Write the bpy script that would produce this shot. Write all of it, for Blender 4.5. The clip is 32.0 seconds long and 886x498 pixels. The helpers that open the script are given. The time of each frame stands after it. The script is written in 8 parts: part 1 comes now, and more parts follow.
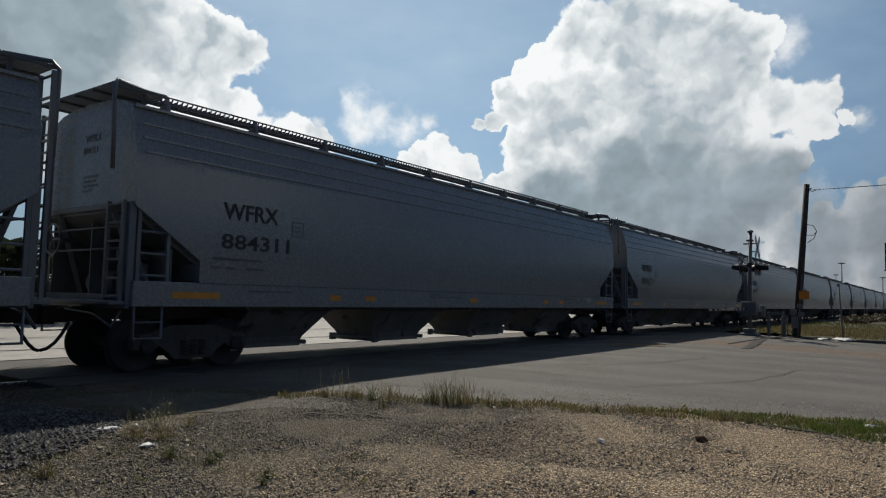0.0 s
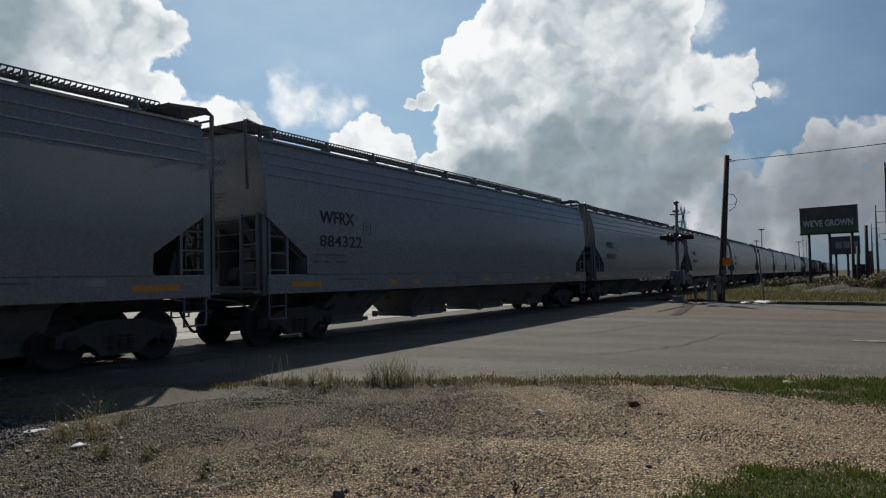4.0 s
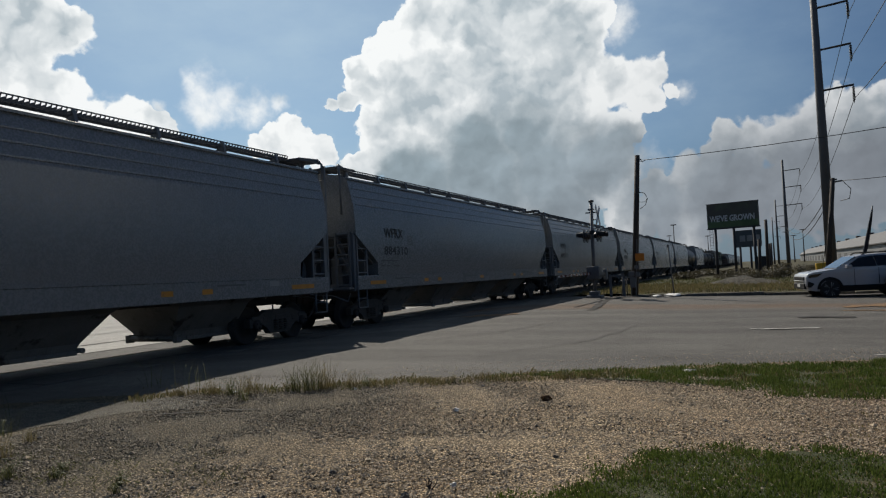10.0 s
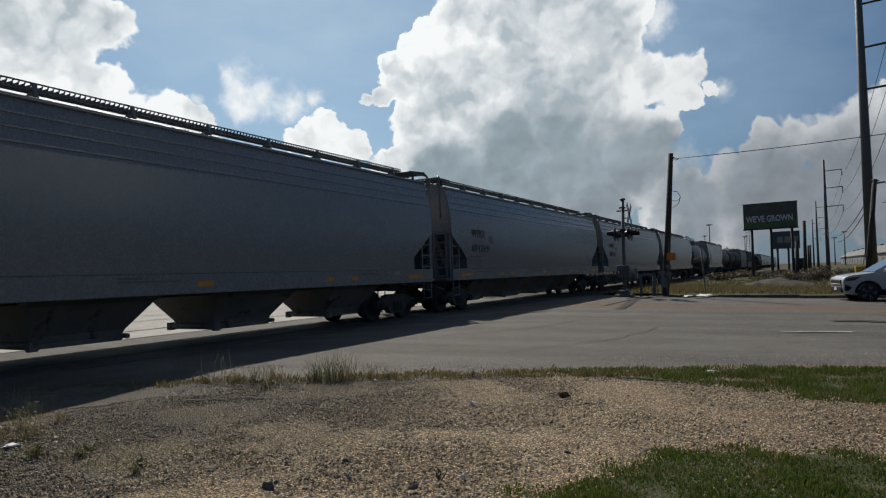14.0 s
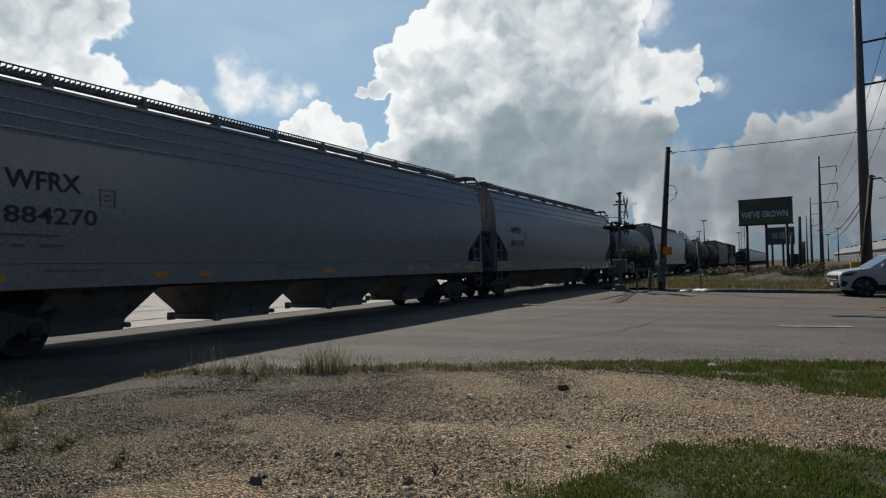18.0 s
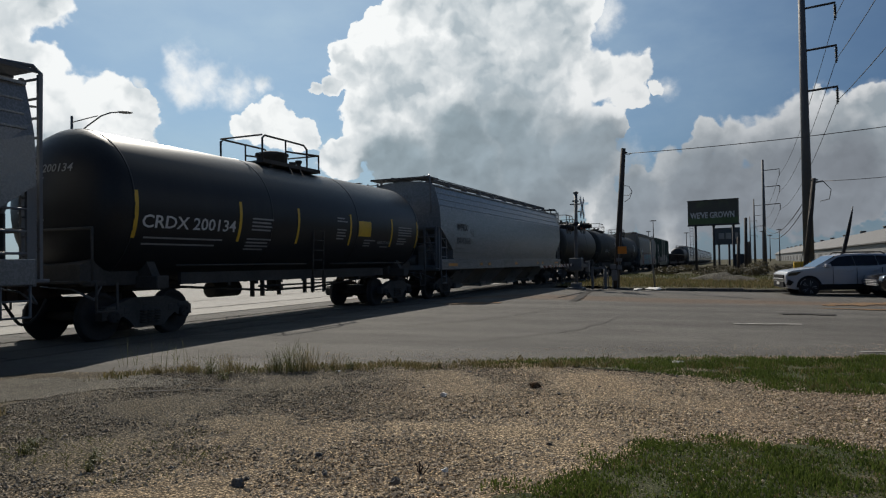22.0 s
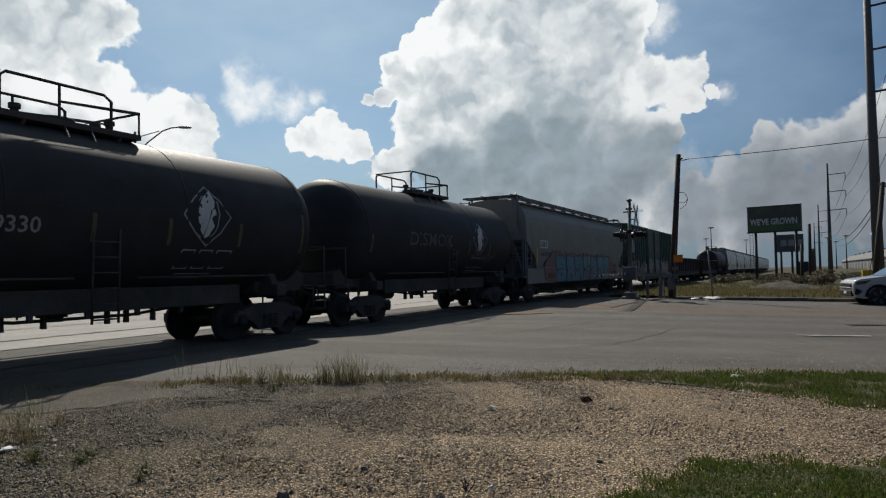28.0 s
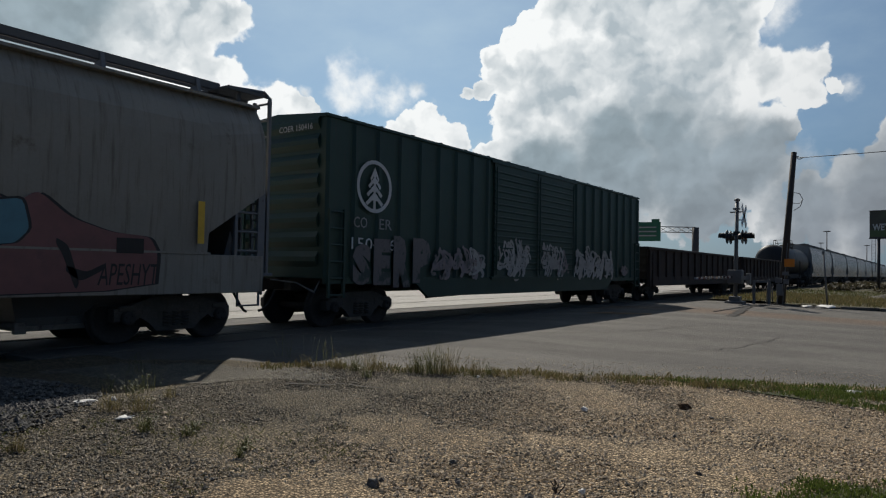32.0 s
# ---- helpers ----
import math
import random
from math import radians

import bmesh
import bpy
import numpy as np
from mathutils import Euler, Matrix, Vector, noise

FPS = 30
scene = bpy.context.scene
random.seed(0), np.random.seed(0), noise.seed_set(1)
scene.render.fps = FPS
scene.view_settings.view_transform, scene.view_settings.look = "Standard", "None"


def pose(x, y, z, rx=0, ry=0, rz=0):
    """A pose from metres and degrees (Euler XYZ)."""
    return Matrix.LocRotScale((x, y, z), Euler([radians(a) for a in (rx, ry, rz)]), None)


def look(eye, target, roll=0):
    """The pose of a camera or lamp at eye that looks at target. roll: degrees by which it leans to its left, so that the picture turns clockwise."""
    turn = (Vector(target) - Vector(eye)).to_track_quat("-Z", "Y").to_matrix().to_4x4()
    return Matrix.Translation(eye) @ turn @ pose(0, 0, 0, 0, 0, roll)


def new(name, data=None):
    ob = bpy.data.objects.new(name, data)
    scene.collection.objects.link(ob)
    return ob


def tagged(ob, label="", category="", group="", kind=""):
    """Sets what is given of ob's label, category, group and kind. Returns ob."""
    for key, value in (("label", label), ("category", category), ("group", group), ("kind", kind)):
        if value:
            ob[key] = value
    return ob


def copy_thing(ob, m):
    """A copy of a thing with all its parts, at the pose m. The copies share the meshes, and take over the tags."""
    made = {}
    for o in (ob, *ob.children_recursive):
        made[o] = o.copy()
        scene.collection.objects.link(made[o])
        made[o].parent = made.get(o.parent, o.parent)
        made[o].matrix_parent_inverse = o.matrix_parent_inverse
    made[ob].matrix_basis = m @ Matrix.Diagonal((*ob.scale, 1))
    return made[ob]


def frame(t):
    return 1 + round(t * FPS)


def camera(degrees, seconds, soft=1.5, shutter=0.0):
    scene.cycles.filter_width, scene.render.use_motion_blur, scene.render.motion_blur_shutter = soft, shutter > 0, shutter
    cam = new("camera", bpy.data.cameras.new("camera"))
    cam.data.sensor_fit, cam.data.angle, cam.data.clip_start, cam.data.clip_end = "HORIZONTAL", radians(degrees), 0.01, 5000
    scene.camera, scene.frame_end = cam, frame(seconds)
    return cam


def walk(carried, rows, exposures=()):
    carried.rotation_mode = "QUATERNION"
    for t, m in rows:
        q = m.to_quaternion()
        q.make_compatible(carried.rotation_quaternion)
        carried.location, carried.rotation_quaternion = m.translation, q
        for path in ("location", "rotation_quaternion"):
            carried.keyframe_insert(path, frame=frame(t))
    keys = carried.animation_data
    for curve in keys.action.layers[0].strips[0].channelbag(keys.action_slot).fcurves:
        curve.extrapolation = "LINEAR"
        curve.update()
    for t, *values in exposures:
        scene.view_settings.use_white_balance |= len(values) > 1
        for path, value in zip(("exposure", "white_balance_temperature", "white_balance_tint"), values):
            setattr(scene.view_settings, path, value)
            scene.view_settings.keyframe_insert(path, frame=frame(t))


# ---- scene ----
cam = camera(66.04, 32.0, 1.2)
PATH = [
    (0.0, pose(-0.101, -0.021, 1.285, 94.09, -1.34, 36.23)),
    (0.5, pose(-0.099, -0.014, 1.286, 93.89, -0.84, 35.71)),
    (1.0, pose(-0.114, -0.011, 1.286, 92.94, -0.35, 36.20)),
    (1.5, pose(-0.126, -0.013, 1.289, 93.46, -0.97, 36.72)),
    (2.0, pose(-0.125, -0.012, 1.289, 93.63, 0.72, 38.67)),
    (2.5, pose(-0.134, -0.007, 1.289, 92.33, 0.15, 39.61)),
    (3.0, pose(-0.134, -0.022, 1.294, 92.76, -0.03, 40.53)),
    (3.5, pose(-0.096, -0.005, 1.297, 93.09, 0.98, 38.52)),
    (4.0, pose(-0.070, -0.026, 1.287, 92.46, 1.24, 31.09)),
    (4.5, pose(-0.058, -0.042, 1.297, 93.11, 0.37, 26.33)),
    (6.5, pose(0.135, -0.060, 1.310, 91.62, 1.23, 28.63)),
    (7.0, pose(0.118, -0.095, 1.308, 91.38, 1.79, 27.46)),
    (7.5, pose(0.101, -0.112, 1.321, 91.15, 1.59, 25.34)),
    (8.0, pose(0.094, -0.122, 1.315, 91.48, 2.11, 24.93)),
    (8.5, pose(0.081, -0.126, 1.312, 91.94, 2.23, 25.00)),
    (9.0, pose(0.086, -0.124, 1.318, 92.02, 2.69, 25.10)),
    (9.5, pose(0.091, -0.133, 1.318, 92.26, 2.81, 25.08)),
    (10.0, pose(0.098, -0.122, 1.317, 92.27, 2.78, 24.85)),
    (10.5, pose(0.098, -0.134, 1.314, 92.81, 3.35, 24.37)),
    (11.0, pose(0.108, -0.121, 1.328, 92.33, 2.90, 25.03)),
    (11.5, pose(0.129, -0.118, 1.318, 93.05, 2.86, 26.50)),
    (12.0, pose(0.169, -0.110, 1.316, 92.86, 2.42, 28.59)),
    (12.5, pose(0.198, -0.113, 1.305, 92.23, 2.58, 28.43)),
    (13.0, pose(0.219, -0.095, 1.304, 92.25, 2.46, 28.57)),
    (13.5, pose(0.224, -0.097, 1.304, 91.86, 2.89, 27.51)),
    (14.0, pose(0.226, -0.107, 1.294, 92.04, 1.67, 27.47)),
    (14.5, pose(0.208, -0.084, 1.285, 92.70, 1.73, 24.89)),
    (16.5, pose(0.129, 0.063, 1.235, 92.21, 2.28, 25.70)),
    (17.0, pose(0.110, 0.079, 1.242, 91.27, 1.48, 25.32)),
    (17.5, pose(0.108, 0.079, 1.259, 91.01, 1.99, 25.55)),
    (18.0, pose(0.105, 0.077, 1.240, 91.53, 1.28, 27.02)),
    (18.5, pose(0.112, 0.079, 1.242, 90.98, 2.27, 26.76)),
    (19.0, pose(0.098, 0.071, 1.246, 91.10, 1.45, 27.88)),
    (19.5, pose(0.088, 0.047, 1.248, 91.09, 1.77, 27.26)),
    (20.0, pose(0.043, 0.049, 1.256, 91.15, 2.23, 24.66)),
    (20.5, pose(-0.025, 0.052, 1.259, 90.55, 1.80, 25.21)),
    (21.0, pose(-0.068, 0.042, 1.255, 90.20, 1.60, 22.54)),
    (21.5, pose(-0.092, 0.033, 1.246, 91.34, 1.16, 22.62)),
    (22.0, pose(-0.097, 0.009, 1.246, 91.28, 1.01, 23.14)),
    (22.5, pose(-0.104, 0.005, 1.244, 90.84, 1.37, 22.89)),
    (23.0, pose(-0.107, 0.028, 1.244, 90.60, 0.44, 22.89)),
    (23.5, pose(-0.109, 0.018, 1.239, 91.30, 0.52, 22.45)),
    (24.0, pose(-0.103, 0.016, 1.241, 91.35, 0.45, 22.44)),
    (24.5, pose(-0.107, 0.018, 1.241, 91.47, 0.70, 22.39)),
    (26.5, pose(-0.093, 0.016, 1.244, 91.52, 1.34, 22.85)),
    (27.0, pose(-0.101, 0.017, 1.239, 91.28, 0.75, 22.99)),
    (27.5, pose(-0.102, 0.049, 1.259, 91.69, 1.51, 25.61)),
    (28.0, pose(-0.084, 0.091, 1.268, 92.11, 1.19, 27.49)),
    (28.5, pose(-0.068, 0.124, 1.254, 90.97, 0.72, 29.95)),
    (29.0, pose(-0.097, 0.146, 1.257, 91.46, -0.30, 31.06)),
    (29.5, pose(-0.111, 0.137, 1.263, 91.63, 0.80, 33.35)),
    (30.0, pose(-0.138, 0.153, 1.274, 92.35, -0.02, 33.67)),
    (30.5, pose(-0.141, 0.152, 1.268, 92.59, -0.45, 35.04)),
    (31.0, pose(-0.121, 0.144, 1.260, 91.77, -1.07, 35.97)),
    (31.5, pose(-0.121, 0.131, 1.266, 92.09, -0.49, 35.27)),
    (32.0, pose(-0.120, 0.122, 1.273, 91.61, -1.00, 35.31)),
]
walk(cam, PATH)

# ---- light ----
SUN_DIR = Vector((-3.30, 3.7, 4.3)).normalized()
SUN_EL, SUN_AZ = math.asin(SUN_DIR.z), math.atan2(SUN_DIR.x, SUN_DIR.y)
sun = new("sun", bpy.data.lights.new("sun", "SUN"))
sun.data.energy, sun.data.angle, sun.data.color = 4.4, radians(0.6), (1.0, 0.93, 0.82)
sun.matrix_world = look(SUN_DIR * 200, (0, 0, 0))


def bearing(yaw, el):
    """Unit vector from degrees to the left of +y and degrees up."""
    a, e = radians(yaw), radians(el)
    return Vector((-math.sin(a) * math.cos(e), math.cos(a) * math.cos(e), math.sin(e)))


class Nodes:
    """Short hand for building node trees."""

    def __init__(self, tree):
        self.t = tree
        tree.nodes.clear()

    def add(self, kind, ins=(), out=0):
        n = self.t.nodes.new(kind)
        for k, v in (ins.items() if isinstance(ins, dict) else enumerate(ins)):
            if v is None:
                continue
            if isinstance(v, bpy.types.NodeSocket):
                self.t.links.new(v, n.inputs[k])
            else:
                n.inputs[k].default_value = v
        return n.outputs[out] if len(n.outputs) else n

    def math(self, op, a, b=None, c=None, clamp=False):
        n = self.t.nodes.new("ShaderNodeMath")
        n.operation, n.use_clamp = op, clamp
        for k, v in enumerate((a, b, c)):
            if v is None:
                continue
            if isinstance(v, bpy.types.NodeSocket):
                self.t.links.new(v, n.inputs[k])
            else:
                n.inputs[k].default_value = v
        return n.outputs[0]

    def vec(self, op, a, b=None, scale=None):
        n = self.t.nodes.new("ShaderNodeVectorMath")
        n.operation = op
        for k, v in ((0, a), (1, b), (3, scale)):
            if v is None:
                continue
            if isinstance(v, bpy.types.NodeSocket):
                self.t.links.new(v, n.inputs[k])
            else:
                n.inputs[k].default_value = v
        return n.outputs["Value" if op in ("DISTANCE", "LENGTH", "DOT_PRODUCT") else "Vector"]

    def ramp(self, x, lo, hi, smooth=True, a=0.0, b=1.0):
        n = self.t.nodes.new("ShaderNodeMapRange")
        n.interpolation_type = "SMOOTHSTEP" if smooth else "LINEAR"
        self.t.links.new(x, n.inputs[0])
        for k, v in ((1, lo), (2, hi), (3, a), (4, b)):
            n.inputs[k].default_value = v
        return n.outputs[0]

    def mix(self, f, a, b, blend="MIX"):
        n = self.t.nodes.new("ShaderNodeMix")
        n.data_type, n.blend_type = "RGBA", blend
        for k, v in ((0, f), (6, a), (7, b)):
            if isinstance(v, bpy.types.NodeSocket):
                self.t.links.new(v, n.inputs[k])
            else:
                n.inputs[k].default_value = v if k == 0 else (*v, 1.0)[:4]
        return n.outputs[2]

    def noise(self, co, scale, detail=4.0, rough=0.55, out=0):
        return self.add("ShaderNodeTexNoise", {"Vector": co, "Scale": scale, "Detail": detail, "Roughness": rough}, out)


# Cumulus banks: yaw and elevation of each puff's middle and its radius, in degrees
WEST = [(59.4, 18.9, 4.3), (55.2, 19.1, 2.9), (53, 19, 1.9), (57.6, 16.1, 2.6), (53.3, 15.3, 1.5), (61.2, 20.9, 4.3), (67.1, 17.8, 8.1), (68, 13.7, 5.7), (56.7, 18.5, 3.6), (54.5, 19.4, 2.1), (52.9, 18.8, 1.3), (55.7, 15.6, 2.1), (53.8, 15, 1.6), (55.7, 17.1, 1.9), (49, 13.7, 1.2), (48.1, 13.4, 1.2), (47, 13.1, 1.1), (50.6, 13.1, 0.8), (36.8, 11.4, 2.1), (38.1, 11.5, 1.6), (39.5, 11.2, 1.1), (35, 10.6, 1.6), (52.3, 12.3, 2.1)]
NORTH_WEST = [(49.6, 12.3, 2.2), (47.3, 11.7, 1.9), (54, 14.5, 2.1), (55.1, 11.2, 3.8), (50.8, 10, 2.9), (47.7, 9.8, 2.2), (59.5, 13.1, 5.2), (54.9, 14.5, 1.9), (49.7, 12.2, 2.3), (48, 11.2, 2.1), (53.8, 10.3, 3.8), (31.7, 8.9, 2.1), (33.4, 14.5, 0.8), (32, 14.6, 1), (30.9, 17.5, 1.3), (29.5, 19.1, 1.2), (28.2, 19.7, 1.6), (30.3, 15.8, 1.9), (26.2, 20.5, 2.4), (23.8, 21.2, 3.3), (19.9, 21, 4.8), (15.7, 19.8, 4.5), (12.2, 20.3, 2.4)]
MAIN = [(12.6, 18, 2.4), (14.6, 15.3, 5), (9.8, 14.8, 2.3), (7.3, 15.2, 1.6), (6.3, 15.8, 0.9), (7.5, 13.5, 1.4), (5.5, 13.8, 0.7), (19.3, 15.3, 5.5), (24.1, 15.6, 5), (27.4, 15.7, 3.6), (28.5, 12.5, 2.9), (29.6, 10.5, 2), (21.4, 10.8, 5.5), (16.2, 10.5, 5.5), (11.8, 10.8, 3.6), (9.6, 11.5, 1.8), (8.5, 10.8, 0.8), (25.8, 9.2, 3.8), (21.1, 7.1, 4), (15.5, 6.7, 4.3), (11.3, 7.6, 3.3), (1.8, 9.6, 1.5), (3, 8.7, 1)]
EAST = [(4, 6.7, 2.3), (0, 8.6, 2.2), (-2.3, 8.6, 2.5), (-4.4, 8.9, 2.6), (-6.2, 10.1, 2.3), (-6, 11.5, 0.8), (-7.9, 8.8, 1.6), (6.6, 5.8, 2.1), (1.6, 5.2, 4), (-3, 5.2, 4.3), (-6.7, 5.6, 4.3), (-7.2, 9.5, 2.6), (-9.7, 10.2, 2.1), (-10, 7.5, 4.3), (8.9, 4, 2.4), (4.6, 3, 2.9), (100, 16, 7), (135, 20, 8), (-55, 16, 9), (-95, 20, 8), (-20, 48, 9), (70, 46, 9), (10, 60, 8)]
PUFFS = WEST + NORTH_WEST + MAIN + EAST
# thin torn scraps
SCRAPS = [(41.8, 15, 1.8), (43.8, 13.9, 2), (39.6, 14.1, 1.8), (44.4, 15.8, 1.3), (37.8, 14.5, 1), (4.8, 13.8, 1.2), (47.1, 14.2, 0.9), (9.8, 19.1, 1.9), (8.6, 8, 2.9), (43.5, 14.9, 2.4)]
# thick, shaded bellies of the same banks
SHADED = [(68.2, 16.8, 7.1), (65, 19.8, 4.3), (69.3, 12.7, 5.2), (26.1, 7.8, 3.6), (21.1, 7.8, 5), (15.7, 8.1, 4.5), (11.5, 8.3, 3.8), (9.6, 9.9, 1.9), (17.6, 11.1, 2.9), (21.4, 11.3, 2.6), (27.7, 8.8, 2.4), (6.7, 3.1, 2.4), (2.1, 3, 3.3), (-2.2, 3.1, 3.8), (-5.8, 3.2, 4.3), (14.2, 4.6, 3.3), (-7.9, 4.8, 3.8), (28.7, 7.9, 1.9), (1.6, 5.4, 5.2), (-3.8, 4.9, 5.7), (7, 5.2, 3.3), (-7.4, 6.3, 2.9)]


def sky():
    w = bpy.data.worlds.new("sky")
    scene.world, w.use_nodes = w, True
    n = Nodes(w.node_tree)
    co = n.add("ShaderNodeTexCoord")
    way = n.vec("NORMALIZE", co)
    air = w.node_tree.nodes.new("ShaderNodeTexSky")
    air.sky_type, air.sun_disc, air.sun_elevation, air.sun_rotation = "NISHITA", False, SUN_EL, SUN_AZ % math.tau
    air.altitude, air.air_density, air.dust_density, air.ozone_density = 150.0, 1.0, 0.7, 1.2
    air = n.vec("MULTIPLY", air.outputs[0], (0.040, 0.0545, 0.0645))
    # domain warp gives the puffs their billowed outline
    half = (0.5, 0.5, 0.5)
    wway = way
    for size, amount, deep in ((7.0, 0.026, 3.0), (20.0, 0.030, 3.0), (60.0, 0.016, 4.0)):
        push = n.vec("SUBTRACT", n.noise(way, size, deep, 0.55, 1), half)
        wway = n.vec("ADD", wway, n.vec("SCALE", push, scale=amount))

    def field(puffs, where):
        f = None
        for yaw, el, r in puffs:
            d = n.vec("DISTANCE", where, tuple(bearing(yaw, el)))
            v = n.math("SUBTRACT", 1.0, n.math("DIVIDE", d, radians(r)))
            f = v if f is None else n.math("SMOOTH_MAX", f, v, 0.10)
        return f

    # billows lit from the sun's side: the same field taken a little nearer to the sun
    near_sun = 0.020 * (SUN_DIR + Vector((0, 0, 0.5)))

    def billow(size, step, deep):
        at = n.vec("ADD", wway, tuple(near_sun * step))
        return n.math("SUBTRACT", n.noise(wway, size, deep, 0.5), n.noise(at, size, deep, 0.5))

    def knobs(size, step):
        d = []
        for where in (wway, n.vec("ADD", wway, tuple(near_sun * step))):
            cell = w.node_tree.nodes.new("ShaderNodeTexVoronoi")
            w.node_tree.links.new(where, cell.inputs["Vector"])
            cell.feature, cell.inputs["Scale"].default_value = "SMOOTH_F1", size
            cell.inputs["Smoothness"].default_value = 0.6
            d.append(cell.outputs["Distance"])
        return n.math("SUBTRACT", d[1], d[0])
    relief = n.math("ADD", n.math("MULTIPLY", billow(7.0, 2.4, 2.0), 1.15), n.math("MULTIPLY", billow(24.0, 0.8, 3.0), 0.75))
    relief = n.math("ADD", relief, n.math("ADD", n.math("MULTIPLY", knobs(17.0, 0.9), 0.42), n.math("MULTIPLY", knobs(46.0, 0.4), 0.30)))
    coarse, fine = n.noise(way, 11.0, 5.0, 0.55), n.noise(way, 45.0, 6.0, 0.62)
    f = field(PUFFS, wway)
    rag = n.math("ADD", n.math("MULTIPLY", n.math("SUBTRACT", coarse, 0.5), 0.5), n.math("MULTIPLY", n.math("SUBTRACT", fine, 0.5), 0.40))
    # rounded heads along the edges
    heads = None
    for size, share in ((30.0, 1.0), (75.0, 0.6)):
        cell = w.node_tree.nodes.new("ShaderNodeTexVoronoi")
        w.node_tree.links.new(wway, cell.inputs["Vector"])
        cell.feature, cell.inputs["Scale"].default_value = "SMOOTH_F1", size
        cell.inputs["Smoothness"].default_value = 0.35
        h = n.math("MULTIPLY", n.math("SUBTRACT", 0.42, cell.outputs["Distance"]), share)
        heads = h if heads is None else n.math("ADD", heads, h)
    body = n.math("ADD", n.math("MULTIPLY", f, 1.2), n.math("ADD", rag, n.math("MULTIPLY", heads, 0.42)))
    # crisp where a bank towers, soft where it frays out
    soft = n.ramp(n.noise(way, 5.0, 3.0, 0.5), 0.42, 0.62, True, 0.10, 0.34)
    cover = n.math("DIVIDE", n.math("ADD", body, 0.05), soft, None, True)
    cover = n.ramp(cover, 0.0, 1.0)
    torn = n.math("ADD", n.math("MULTIPLY", field(SCRAPS, wway), 0.9), n.math("MULTIPLY", n.math("SUBTRACT", n.noise(way, 17.0, 7.0, 0.62), 0.5), 1.9))
    torn = n.math("MAXIMUM", n.ramp(torn, -0.05, 0.95, True, 0.0, 0.9), n.math("MULTIPLY", n.ramp(body, -0.30, 0.06), n.ramp(fine, 0.45, 0.80, True, 0.0, 0.30)))
    cover = n.math("MAXIMUM", cover, torn)
    thick = n.ramp(n.math("ADD", field(SHADED, wway), n.math("MULTIPLY", rag, 0.55)), -0.35, 0.55)
    # silver edges, softly shaded hollows inside, and less light away from the sun
    drift = n.ramp(n.noise(n.vec("ADD", wway, (0.0, 0.0, 0.7)), 6.0, 3.0, 0.5), 0.40, 0.60)
    edge = n.ramp(body, 0.06, 0.50, True, 1.0, 0.56)
    deep = n.ramp(body, 0.10, 1.10, True, 1.0, 0.86)
    lum = n.math("ADD", n.math("MULTIPLY", drift, deep), n.math("MULTIPLY", n.math("SUBTRACT", 1.0, drift), edge))
    lum = n.math("ADD", lum, n.math("ADD", n.math("MULTIPLY", relief, 1.05), n.math("MULTIPLY", heads, 0.22)))
    lit = n.mix(n.ramp(lum, 0.28, 1.0, False), (0.430, 0.500, 0.545), (0.930, 0.952, 0.952))
    toward = n.vec("DOT_PRODUCT", way, tuple(SUN_DIR))
    away = n.ramp(toward, 0.56, 0.92)
    grey = n.vec("SCALE", n.mix(away, (0.318, 0.352, 0.390), (0.290, 0.368, 0.412)), scale=n.math("ADD", n.math("MULTIPLY", relief, 0.55), 1.03))
    cloud = n.mix(thick, lit, grey)
    cloud = n.vec("MULTIPLY", cloud, n.mix(away, (0.655, 0.658, 0.675), (1.0, 1.0, 1.0)))
    # thin veil and haze towards the horizon
    veil = n.ramp(n.noise(n.vec("MULTIPLY", way, (1.0, 1.0, 2.2)), 3.2, 6.0, 0.6), 0.35, 0.80, True, 0.22, 0.50)
    el = n.add("ShaderNodeSeparateXYZ", (way,), 2)
    sunward = n.ramp(n.vec("DOT_PRODUCT", way, tuple(SUN_DIR)), 0.20, 0.90, True, 0.05, 1.0)
    haze = n.ramp(el, -0.02, 0.22, True, 0.55, 0.0)
    base = n.mix(n.math("MULTIPLY", veil, sunward), air, (0.56, 0.70, 0.77))
    base = n.vec("MULTIPLY", n.mix(haze, base, (0.36, 0.43, 0.48)), n.mix(away, (0.45, 0.51, 0.61), (1.0, 1.0, 1.0)))
    col = n.mix(cover, base, cloud)
    bg = n.add("ShaderNodeBackground", (col, 1.0))
    n.add("ShaderNodeOutputWorld", (bg,))
    w.cycles.sampling_method, w.cycles.sample_map_resolution = "MANUAL", 512


sky()

